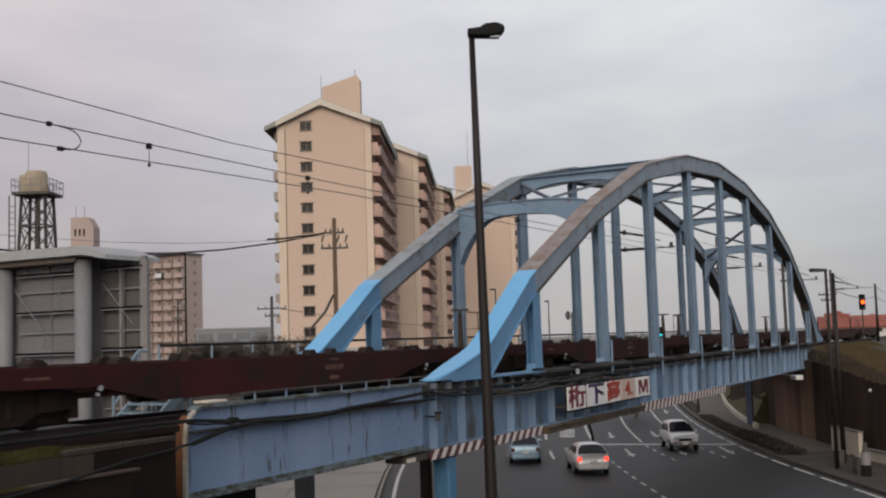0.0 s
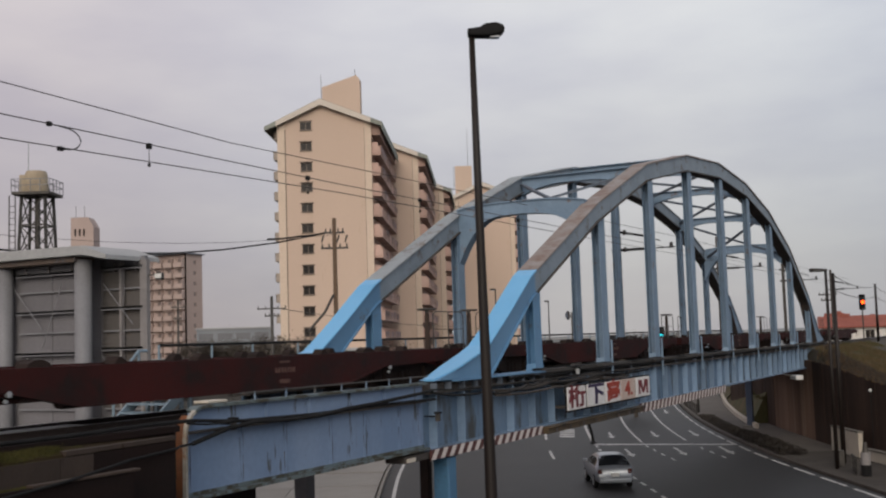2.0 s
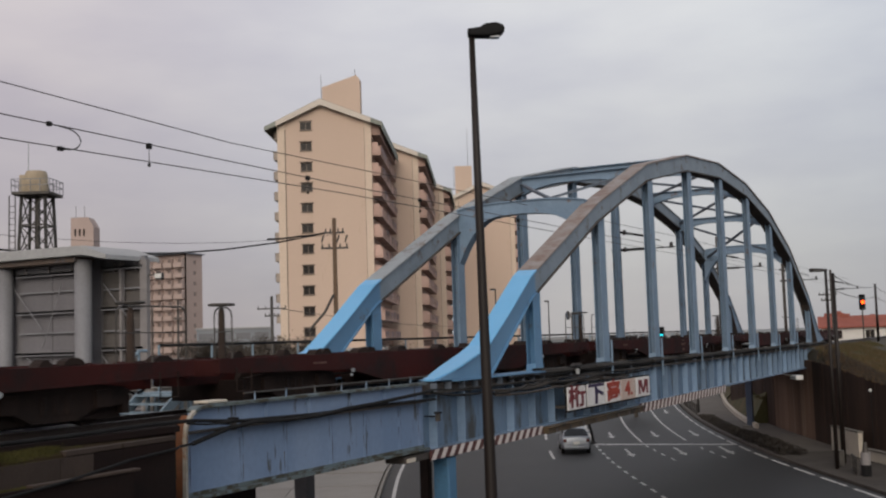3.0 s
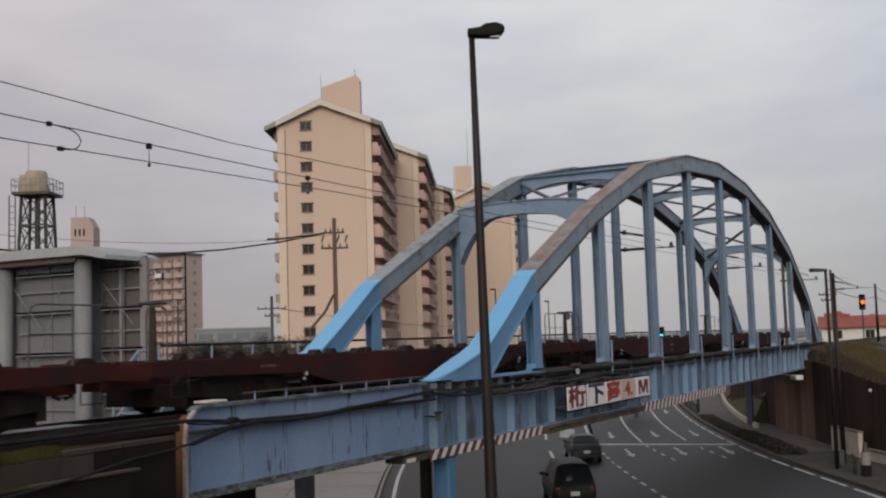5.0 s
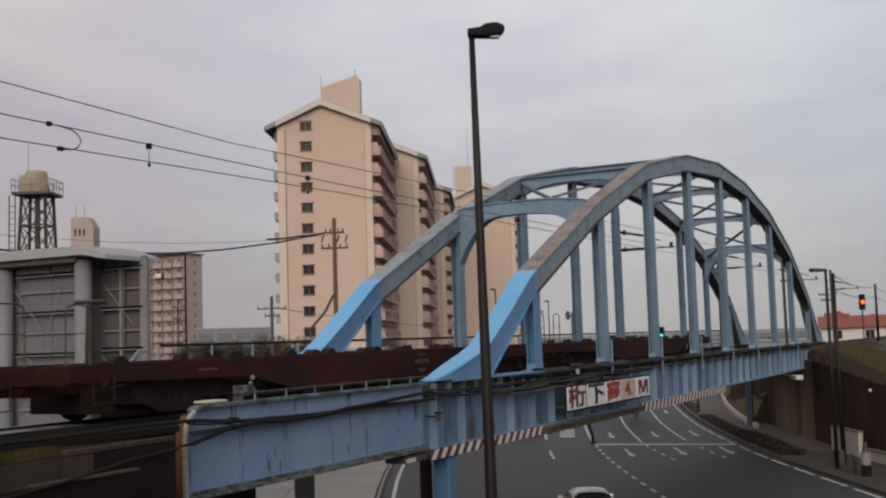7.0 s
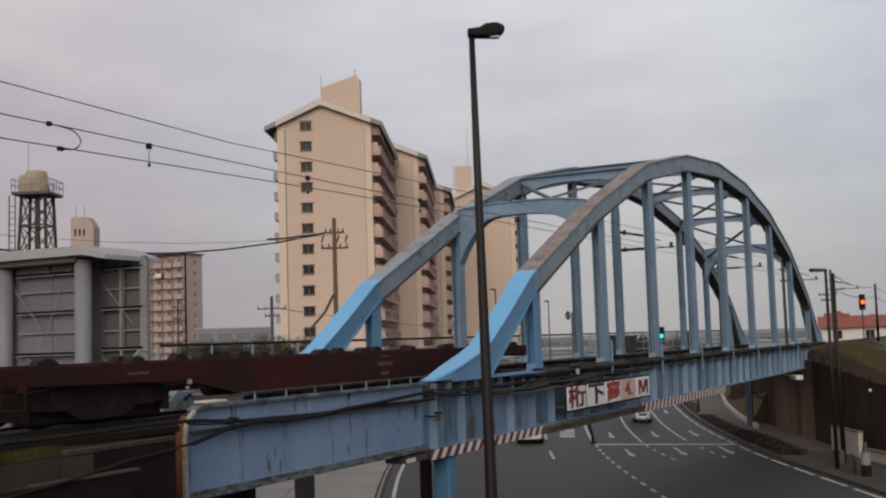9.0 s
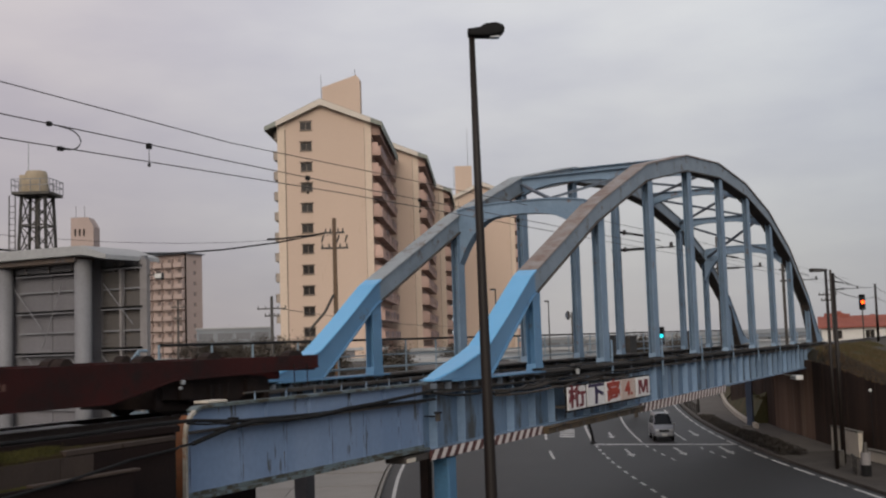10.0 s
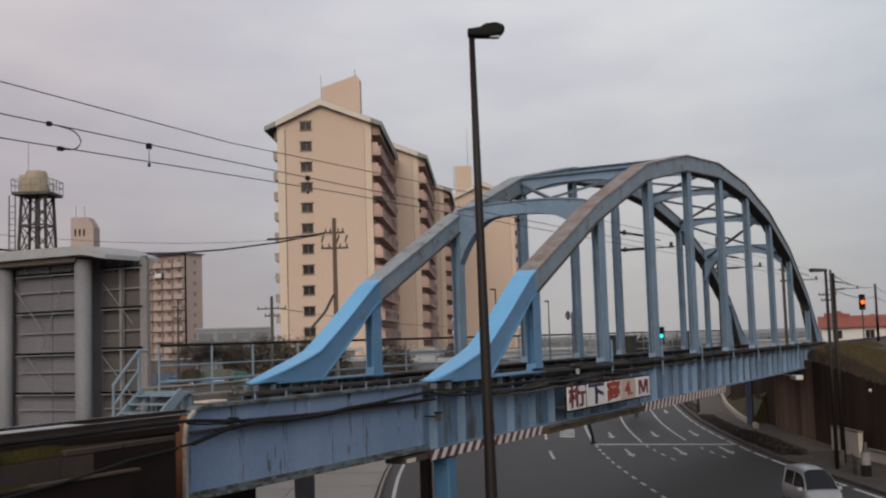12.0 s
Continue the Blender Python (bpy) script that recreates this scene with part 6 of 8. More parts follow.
# ---- buildings ----
def apartment_block(m, length, storeys, label, penthouse, bays, group, left_balconies=True, width=12.3, storey=2.7, eave=35.5, pent_at=(0.475, 0.885), gable_windows=True):
    """Slab block: x runs back along it, y to the left; the gable end faces -x."""
    ab = thing("apartment_block", m, label, "apartment block", group)
    z0 = eave - 35.5
    wz = [35.35 - storey * k + z0 for k in range(storeys)]
    wx = 3.75
    holes = [(wx - 0.75, z - 0.55, wx + 0.75, z + 0.55) for z in wz if z > 1.2 and gable_windows]
    # gable wall, seen from outside: its x runs to the right, that is to -y
    bm = bmesh.new()
    gm = Matrix(((0, 1, 0, 0), (-1, 0, 0, 0), (0, 0, 1, 0), (0, 0, 0, 1)))
    bm_wall(bm, width, eave, [h for h in holes if h[3] < eave - 0.1], 0.3, gm)
    ridge = eave + 2.7
    bm_prism(bm, [(0, eave), (-width, eave), (-width * 0.47, ridge)], 0, 0.0, 0.3)
    part("gable_wall", bm, M_STUCCO, ab)
    bm = bmesh.new()
    bm_box(bm, (0.3, -0.3, 0), (length, 0, eave))
    part("side_wall", bm, M_STUCCO2, ab)
    bm = bmesh.new()
    bm_box(bm, (length - 0.3, -width, 0), (length, -0.3, eave))
    part("end_wall", bm, M_STUCCO2, ab)
    # balcony front: wall set back, with door panes
    bm = bmesh.new()
    bw = (length - 0.6) / bays
    side_holes = []
    for k in range(storeys + 1):
        zf = wz[0] - 1.25 - storey * k
        if zf < 0.2:
            continue
        for b in range(bays):
            side_holes.append((0.6 + bw * b + 0.4, zf + 0.1, 0.6 + bw * (b + 1) - 0.5, zf + 2.05))
    sm = Matrix(((1, 0, 0, 0), (0, 1, 0, -width), (0, 0, 1, 0), (0, 0, 0, 1)))
    bm_wall(bm, length, eave, side_holes, 0.25, sm)
    part("balcony_wall", bm, M_STUCCO2, ab)
    bm = bmesh.new()
    bm_box(bm, (0, 0, 0), (1.0, 0.02, 1.0))
    pane_mesh = mesh_of("pane", bm, M_BALCPANE)
    for h in side_holes:
        p = part("pane", pane_mesh, M_BALCPANE, ab)
        p.matrix_basis = Matrix.Translation((h[0], -width + 0.18, h[1])) @ Matrix.Diagonal((h[2] - h[0], 1, h[3] - h[1], 1))
    # balconies: slab, parapet, side fins
    bm = bmesh.new()
    bm_box(bm, (0.02, -1.15, -0.14), (bw - 0.02, 0.0, 0.0))
    bm_box(bm, (0.16, -1.15, 0.0), (bw * 0.62, -1.07, 1.05))
    bm_box(bm, (0.16, -1.07, 0.0), (0.24, 0.0, 1.05))
    bm_box(bm, (-0.03, -0.85, 0.0), (0.03, 0.0, 1.55))
    bal_mesh = mesh_of("balcony", bm, M_BALCONY)
    bm = bmesh.new()
    for k in range(7):
        x = bw * 0.62 + (bw * 0.38 - 0.18) * k / 6
        bm_box(bm, (x, -1.13, 0.0), (x + 0.04, -1.09, 1.05))
    bm_box(bm, (bw * 0.62, -1.14, 1.05), (bw - 0.12, -1.08, 1.12))
    bm_box(bm, (0.3, -1.32, 1.22), (bw - 0.3, -1.27, 1.27))
    bm_box(bm, (0.9, -1.28, 1.22), (0.95, -1.07, 1.27))
    rail_mesh = mesh_of("balcony_rail", bm, M_RAILBROWN)
    bm = bmesh.new()
    bm_box(bm, (bw - 0.95, -0.85, 0.02), (bw - 0.2, -0.45, 0.7))
    bm_tube(bm, [(bw - 0.58, -0.86, 0.36), (bw - 0.58, -0.88, 0.36)], 0.24, 12)
    unit_mesh = mesh_of("cooling_unit", bm, M_PLATE)
    bm = bmesh.new()
    bm_box(bm, (0.5, -1.30, 0.35), (1.35, -1.28, 1.22))
    bm_box(bm, (1.45, -1.30, 0.6), (1.9, -1.28, 1.22))
    wash_mesh = mesh_of("hanging_washing", bm, M_WASH)
    odds = random.Random(length * 7 + eave)
    for k in range(storeys + 1):
        zf = wz[0] - 1.25 - storey * k
        if zf < 0.2:
            continue
        for b in range(bays):
            o = part("balcony", bal_mesh, M_BALCONY, ab)
            o.matrix_basis = Matrix.Translation((0.6 + bw * b, -width, zf))
            part("balcony_rail", rail_mesh, M_RAILBROWN, o, "pinkish brown balcony rail with drying pole")
            if odds.random() < 0.5:
                part("cooling_unit", unit_mesh, M_PLATE, o)
            if odds.random() < 0.65:
                part("hanging_washing", wash_mesh, M_WASH, o).matrix_basis = Matrix.Translation((odds.uniform(-0.4, 0.6), odds.uniform(-0.12, 0.1), odds.uniform(-0.15, 0.0)))
    if left_balconies:
        bm = bmesh.new()
        bm_box(bm, (0, 0, -0.12), (4.5, 0.85, 0))
        bm_box(bm, (0, 0.77, 0), (4.5, 0.85, 1.0))
        bm_box(bm, (0, 0.0, 0), (0.1, 0.85, 1.0))
        # galleries take the browner frame colour to stand for the shade on that side
        lb = mesh_of("gallery", bm, M_FRAME)
        for k in range(storeys + 1):
            zf = wz[0] - 1.25 - storey * k
            if zf > 0.2:
                o = part("gallery", lb, M_FRAME, ab, "gallery parapet in a brown darkened for shade")
                o.matrix_basis = Matrix.Translation((1.5, 0, zf))
    # windows of the gable
    fr = bmesh.new()
    for lo, hi in (((-0.75, 0, -0.55), (0.75, 0.08, -0.48)), ((-0.75, 0, 0.48), (0.75, 0.08, 0.55)), ((-0.75, 0, -0.48), (-0.68, 0.08, 0.48)), ((0.68, 0, -0.48), (0.75, 0.08, 0.48)), ((-0.04, 0, -0.48), (0.04, 0.08, 0.48))):
        bm_box(fr, lo, hi)
    fr_mesh = mesh_of("frame", fr, M_WINFRAME)
    sl = bmesh.new()
    bm_box(sl, (-0.82, -0.12, -0.66), (0.82, 0.05, -0.56))
    bm_box(sl, (-0.86, -0.16, 0.56), (0.86, 0.05, 0.68))
    sl_mesh = mesh_of("sill", sl, M_WINFRAME)
    pn = bmesh.new()
    bm_box(pn, (-0.70, 0.03, -0.5), (0.70, 0.05, 0.5))
    pn_mesh = mesh_of("pane", pn, M_GLASS)
    for h in holes:
        w = new("window", fr_mesh)
        w.parent = ab
        w.matrix_basis = gm @ Matrix.Translation(((h[0] + h[2]) / 2, 0.12 if h[3] < eave - 0.1 else -0.09, (h[1] + h[3]) / 2))
        part("pane", pn_mesh, M_GLASS, w)
        s = part("sill", sl_mesh, M_TRIMB, w)
        s.matrix_basis = Matrix.Translation((0, -0.12 if h[3] < eave - 0.1 else 0.09, 0))
    # corner strips
    for y0, y1 in ((0.03, -0.95), (-width + 0.85, -width - 0.03)):
        bm = bmesh.new()
        bm_box(bm, (-0.06, min(y0, y1), 0), (0.0 - 0.003, max(y0, y1), eave))
        part("corner_strip", bm, M_TRIMB, ab)
        bm = bmesh.new()
        yi = min(y0, y1) - 0.06 if y0 > -1 else max(y0, y1)
        bm_box(bm, (-0.05, yi - 0.05, 0), (-0.004, yi + 0.05, eave - 0.6))
        part("joint_line", bm, M_WINFRAME, ab)
    # roof: two slopes with wide eaves and a pale verge
    bm = bmesh.new()
    yr, rz = -width * 0.47, ridge + 0.4
    over = 1.55
    zl = eave + 0.4 - over * (ridge - eave) / (width * 0.47)
    zr = eave + 0.4 - over * (ridge - eave) / (width * 0.53)
    bm_prism(bm, [(over, zl), (yr, rz), (-width - over, zr), (-width - over, zr + 0.16), (yr, rz + 0.2), (over, zl + 0.16)], 0, -0.8, length + 0.1)
    part("roof", bm, M_BLOCKROOF, ab)
    bm = bmesh.new()
    ea, eb = eave + 0.4 - 0.06 * (ridge - eave) / (width * 0.47), eave + 0.4 - 0.06 * (ridge - eave) / (width * 0.53)
    bm_prism(bm, [(0.06, ea - 0.55), (yr, rz - 0.66), (-width - 0.06, eb - 0.55), (-width - 0.06, eb + 0.12), (yr, rz + 0.15), (0.06, ea + 0.12)], 0, -0.86, -0.804)
    part("verge", bm, M_VERGE, ab)
    # boxed eaves: fascia and closed end
    for ye, zz, sgn in ((over, zl, 1), (-width - over, zr, -1)):
        bm = bmesh.new()
        ys = sorted((ye - 0.06 * sgn, ye + 0.03 * sgn))
        bm_box(bm, (-0.8, ys[0], zz - (0.42 if sgn > 0 else 0.9)), (length + 0.1, ys[1], zz + 0.15))
        yi, zi = (0.064, ea) if sgn > 0 else (-width - 0.064, eb)
        poly = [(ye - 0.064 * sgn, zz - 0.40), (ye - 0.064 * sgn, zz + 0.10), (yi, zi + 0.10), (yi, zi - 0.50)]
        bm_prism(bm, poly, 0, -0.85, -0.804)
        part("eaves_fascia", bm, M_EAVE, ab, "grey-green eaves fascia")
    if penthouse:
        p0, p1 = pent_at
        bm = bmesh.new()
        bm_prism(bm, [(-width * p0, eave), (-width * p1, eave), (-width * p1, ridge + (3.4 if gable_windows else 4.2)), (-width * (p1 - 0.04), ridge + (4.0 if gable_windows else 4.2)), (-width * p0, ridge + (2.5 if gable_windows else 4.2))], 0, 1.2, 3.0)
        part("penthouse", bm, M_STUCCO, ab)
        for yy, zz in ((-width * (p0 - 0.02), ridge + 4.4), (-width * (p1 - 0.06), ridge + (5.0 if gable_windows else 12.0))):
            bm = bmesh.new()
            bm_tube(bm, [(2.2, yy, ridge), (2.2, yy, zz)], 0.05, 5, 0.03)
            part("antenna", bm, M_DARKSTEEL, ab)
    return ab


def apartments():
    heading = 25.3
    o = Matrix.Translation((94.9, 72.7, 0)) @ pose(0, 0, 0, 0, 0, heading)
    g = "beige apartment blocks"
    apartment_block(o, 26.0, 13, "tall beige apartment block with gable windows and balconies", True, 9, g)
    apartment_block(o @ Matrix.Translation((27.5, -4.5, 0)), 30.0, 13, "tall beige apartment block stepped back from its neighbour", False, 10, g, False)
    apartment_block(o @ Matrix.Translation((60.0, -7.2, 0)), 30.0, 13, "tall beige apartment block far back in the row", False, 10, g, False, eave=34.6)
    apartment_block(o @ Matrix.Translation((81.0, -20.8, 0)), 40.0, 13, "beige apartment block behind the arch with a roof house", True, 12, g, True, eave=35.5, pent_at=(0.04, 0.32), gable_windows=False)


def far_block(m, w, d, h, storeys, label, group):
    """A lower block farther off: balcony face towards -x, small windows on its right side."""
    fb = thing("apartment_block", m, label, "apartment block", group)
    bm = bmesh.new()
    n = storeys
    st = (h - 1.0) / n
    holes = []
    bays = 9
    bw = w / bays
    for k in range(n):
        for b in range(bays):
            holes.append((bw * b + 0.8, 0.5 + st * k + 0.2, bw * (b + 1) - 0.8, 0.5 + st * k + 2.1))
    gm = Matrix(((0, 1, 0, 0), (-1, 0, 0, 0), (0, 0, 1, 0), (0, 0, 0, 1)))
    bm_wall(bm, w, h, holes, 0.3, gm)
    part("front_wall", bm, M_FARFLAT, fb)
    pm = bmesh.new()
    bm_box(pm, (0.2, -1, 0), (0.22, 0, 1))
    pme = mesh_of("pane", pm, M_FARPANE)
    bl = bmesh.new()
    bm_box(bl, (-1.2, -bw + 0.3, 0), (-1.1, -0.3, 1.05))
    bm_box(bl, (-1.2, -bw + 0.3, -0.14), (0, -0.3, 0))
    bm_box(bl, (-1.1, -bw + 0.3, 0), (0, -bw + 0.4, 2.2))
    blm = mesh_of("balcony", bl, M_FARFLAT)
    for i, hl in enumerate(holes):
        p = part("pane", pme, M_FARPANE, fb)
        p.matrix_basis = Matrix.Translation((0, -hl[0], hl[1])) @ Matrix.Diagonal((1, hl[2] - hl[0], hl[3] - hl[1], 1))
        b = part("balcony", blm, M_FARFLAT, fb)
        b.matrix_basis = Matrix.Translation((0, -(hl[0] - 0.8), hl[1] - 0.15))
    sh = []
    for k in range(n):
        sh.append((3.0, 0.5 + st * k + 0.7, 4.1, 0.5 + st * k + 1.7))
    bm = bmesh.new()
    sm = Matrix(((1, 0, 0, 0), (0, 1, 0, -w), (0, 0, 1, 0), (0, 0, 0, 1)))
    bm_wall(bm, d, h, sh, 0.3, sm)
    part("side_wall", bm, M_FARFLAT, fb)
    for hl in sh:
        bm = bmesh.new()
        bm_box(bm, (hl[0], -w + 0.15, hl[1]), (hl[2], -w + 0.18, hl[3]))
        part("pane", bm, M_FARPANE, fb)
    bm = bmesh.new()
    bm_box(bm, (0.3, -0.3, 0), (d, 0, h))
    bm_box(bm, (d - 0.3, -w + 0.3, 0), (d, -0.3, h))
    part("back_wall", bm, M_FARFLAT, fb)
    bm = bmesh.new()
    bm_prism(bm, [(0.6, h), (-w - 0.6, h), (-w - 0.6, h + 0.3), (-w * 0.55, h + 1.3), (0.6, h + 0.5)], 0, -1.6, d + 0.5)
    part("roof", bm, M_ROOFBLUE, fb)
    return fb


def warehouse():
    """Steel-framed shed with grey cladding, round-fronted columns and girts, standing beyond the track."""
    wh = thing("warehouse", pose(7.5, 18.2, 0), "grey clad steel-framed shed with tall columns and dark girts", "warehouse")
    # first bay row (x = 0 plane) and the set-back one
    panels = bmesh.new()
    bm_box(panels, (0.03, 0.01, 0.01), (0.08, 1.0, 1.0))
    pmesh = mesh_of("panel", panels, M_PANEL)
    # darker copy of the panel: the set-back bay's shade is in its colour
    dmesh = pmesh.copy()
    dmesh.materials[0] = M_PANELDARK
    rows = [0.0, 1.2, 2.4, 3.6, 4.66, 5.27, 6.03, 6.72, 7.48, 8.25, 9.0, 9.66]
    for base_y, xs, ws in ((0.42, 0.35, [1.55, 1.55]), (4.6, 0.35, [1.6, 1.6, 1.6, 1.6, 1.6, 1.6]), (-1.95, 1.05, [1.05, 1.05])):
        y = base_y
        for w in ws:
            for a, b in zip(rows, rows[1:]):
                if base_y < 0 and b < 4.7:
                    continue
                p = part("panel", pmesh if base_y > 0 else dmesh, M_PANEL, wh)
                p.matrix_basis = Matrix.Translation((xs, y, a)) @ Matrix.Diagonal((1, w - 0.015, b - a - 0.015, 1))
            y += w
    for y0, y1, x in ((0.35, 3.6, 0.3), (4.5, 14.3, 0.3), (-2.0, 0.0, 1.0)):
        for z in (5.27, 6.72, 8.25, 9.66) if x < 0.9 else (5.25, 6.84, 8.31, 9.78):
            bm = bmesh.new()
            bm_box(bm, (x - 0.2, y0, z - 0.04), (x + 0.05, y1, z + 0.04))
            bm_box(bm, (x - 0.2, y0, z - 0.08), (x - 0.185, y1, z + 0.04))
            part("girt", bm, M_FRAMEGREY, wh)
        for z in (4.66, 6.03, 7.48, 9.0):
            bm = bmesh.new()
            bm_box(bm, (x - 0.05, y0, z - 0.03), (x + 0.04, y1, z + 0.03))
            part("thin_girt", bm, M_FRAMEGREY, wh)
    for y, x, r in ((0.03, 0.0, 0.31), (4.05, 0.0, 0.31), (9.2, 0.0, 0.31)):
        bm = bmesh.new()
        bm_tube(bm, [(x, y, 0), (x, y, 10.05)], r, 18)
        part("column", bm, M_FRAMEGREY, wh, "", True)
    for y in (-0.95, -2.05):
        bm = bmesh.new()
        w = 0.05 if y > -1.5 else 0.16
        bm_box(bm, (0.82, y - w, 0), (1.0, y + w, 10.0))
        part("post", bm, M_STRIPW, wh)
    # tie rods
    for a, b in (((0.1, 3.7, 9.2), (0.1, 2.2, 7.6)), ((0.75, -0.2, 9.2), (0.75, -1.6, 7.7)), ((0.1, 3.0, 6.6), (0.1, 1.6, 5.2)), ((0.75, -0.1, 6.6), (0.75, -1.7, 5.0)), ((0.1, 1.2, 9.3), (0.1, 2.2, 6.9))):
        bm = bmesh.new()
        bm_tube(bm, [a, b], 0.018, 6)
        part("tie_rod", bm, M_FRAMEGREY, wh)
    # eaves beam, fascia and roof
    bm = bmesh.new()
    bm_box(bm, (-0.45, 0.0, 9.98), (0.5, 14.6, 10.16))
    part("eaves_beam", bm, M_BEAMRUST, wh)
    bm = bmesh.new()
    bm_prism(bm, [(14.8, 10.18), (-0.6, 10.18), (-1.75, 9.96), (-1.75, 10.12), (-0.6, 10.5), (14.8, 10.62)], 0, -0.7, 2.0)
    part("roof", bm, M_ROOFGREY, wh)
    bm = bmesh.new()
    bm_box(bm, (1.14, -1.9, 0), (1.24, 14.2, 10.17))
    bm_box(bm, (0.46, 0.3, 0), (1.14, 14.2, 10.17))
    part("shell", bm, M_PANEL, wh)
    # the frieze between top girt and roof, with stub posts
    bm = bmesh.new()
    bm_box(bm, (0.36, 0.34, 9.70), (0.45, 14.2, 9.97))
    bm_box(bm, (1.06, -1.9, 9.70), (1.13, 0.0, 10.16))
    part("frieze", bm, M_FRAMEGREY, wh, "paler frieze under the eaves")
    for y, x in ((0.9, 0.28), (2.1, 0.28), (3.3, 0.28), (5.4, 0.28), (-0.5, 0.98), (-1.5, 0.98)):
        bm = bmesh.new()
        bm_box(bm, (x, y - 0.04, 9.64), (x + 0.07, y + 0.04, 9.97))
        part("stub_post", bm, M_STRIPW, wh)


def flood_lamp():
    """A floodlight bracketed off the shed's end post."""
    fl = thing("flood_lamp", pose(8.42, 15.98, 9.36, 0, 0, 200), "small floodlight with a pale lens on the shed's end post", "lamp")
    bm = bmesh.new()
    bm_beam(bm, (0, 0, 0.05), (0.0, 0.42, 0.12), 0.05, 0.05)
    bm_beam(bm, (0, 0.1, 0.30), (0.0, 0.42, 0.12), 0.04, 0.04)
    part("bracket", bm, M_DARKSTEEL, fl)
    bm = bmesh.new()
    bm_prism(bm, [(-0.02, -0.12), (0.22, -0.08), (0.22, 0.10), (-0.02, 0.14)], 1, 0.30, 0.58)
    bevel(bm, 0.02, 1)
    h = part("housing", bm, M_DARKSTEEL, fl)
    bm = bmesh.new()
    bm_box(bm, (0.222, 0.32, -0.07), (0.245, 0.56, 0.09))
    part("lens", bm, M_PLATE, h, "pale lens")


def water_tower():
    wt = thing("water_tower", pose(42.55, 59.05, 0, 0, 0, 27), "cream water tank on a dark lattice tower with railed platform", "water tower")
    base, h = 1.45, 19.6
    legs = [(-1, -1), (-1, 1), (1, -1), (1, 1)]
    for sx, sy in legs:
        bm = bmesh.new()
        bm_beam(bm, (sx * base * 1.15, sy * base * 1.15, 0), (sx * 0.95, sy * 0.95, h), 0.2, 0.2)
        part("leg", bm, M_DARKSTEEL, wt)
    n = 8

    def leg(sx, sy, z):
        s = base * 1.15 + (0.95 - base * 1.15) * z / h
        return (sx * s, sy * s, z)
    for i in range(n):
        z0, z1 = h * i / n, h * (i + 1) / n
        for (a, b) in (((-1, -1), (-1, 1)), ((1, -1), (1, 1)), ((-1, -1), (1, -1)), ((-1, 1), (1, 1))):
            bm = bmesh.new()
            bm_beam(bm, leg(*a, z1), leg(*b, z1), 0.12, 0.14)
            bm_beam(bm, leg(*a, z0), leg(*b, z1), 0.08, 0.08)
            bm_beam(bm, leg(*b, z0), leg(*a, z1), 0.08, 0.08)
            part("bracing", bm, M_DARKSTEEL, wt)
    bm = bmesh.new()
    bm_box(bm, (-1.55, -1.55, h), (1.55, 1.55, h + 0.22))
    part("platform", bm, M_DARKSTEEL, wt)
    bm = bmesh.new()
    for z in (h + 0.75, h + 1.25):
        for a, b in (((-1.55, -1.55), (1.55, -1.55)), ((1.55, -1.55), (1.55, 1.55)), ((1.55, 1.55), (-1.55, 1.55)), ((-1.55, 1.55), (-1.55, -1.55))):
            bm_beam(bm, (*a, z), (*b, z), 0.05, 0.05)
    for k in range(5):
        t = -1.55 + 0.775 * k
        for p in ((t, -1.55), (t, 1.55), (-1.55, t), (1.55, t)):
            bm_beam(bm, (*p, h + 0.2), (*p, h + 1.25), 0.05, 0.05)
    part("railing", bm, M_FRAMEGREY, wt)
    bm = bmesh.new()
    bm_tube(bm, [(0, 0.1, h + 0.22), (0, 0.1, h + 1.75), (0, 0.1, h + 2.05)], 1.0, 18, 0.8)
    part("tank", bm, M_TANKOLD, wt, "", False)
    bm = bmesh.new()
    bm_box(bm, (-0.5, 0.7, h + 0.22), (0.3, 1.3, h + 1.75))
    part("tank_box", bm, M_TANKOLD, wt)
    bm = bmesh.new()
    bm_tube(bm, [(0, 0.75, h + 1.6), (0, 0.75, h + 4.6)], 0.05, 6, 0.03)
    part("antenna", bm, M_GALV, wt)
    bm = bmesh.new()
    for y in (2.0, 2.5):
        bm_tube(bm, [(0.4, y, 4), (0.4, y, h + 0.2)], 0.05, 6)
    for i in range(30):
        bm_tube(bm, [(0.4, 2.0, 4.4 + i * 0.5), (0.4, 2.5, 4.4 + i * 0.5)], 0.025, 5)
    part("ladder", bm, M_DARKSTEEL, wt)
    bm = bmesh.new()
    bm_tube(bm, [(0, 0, 0), (0, 0, h)], 0.22, 10)
    part("riser_pipe", bm, M_DARKSTEEL, wt)


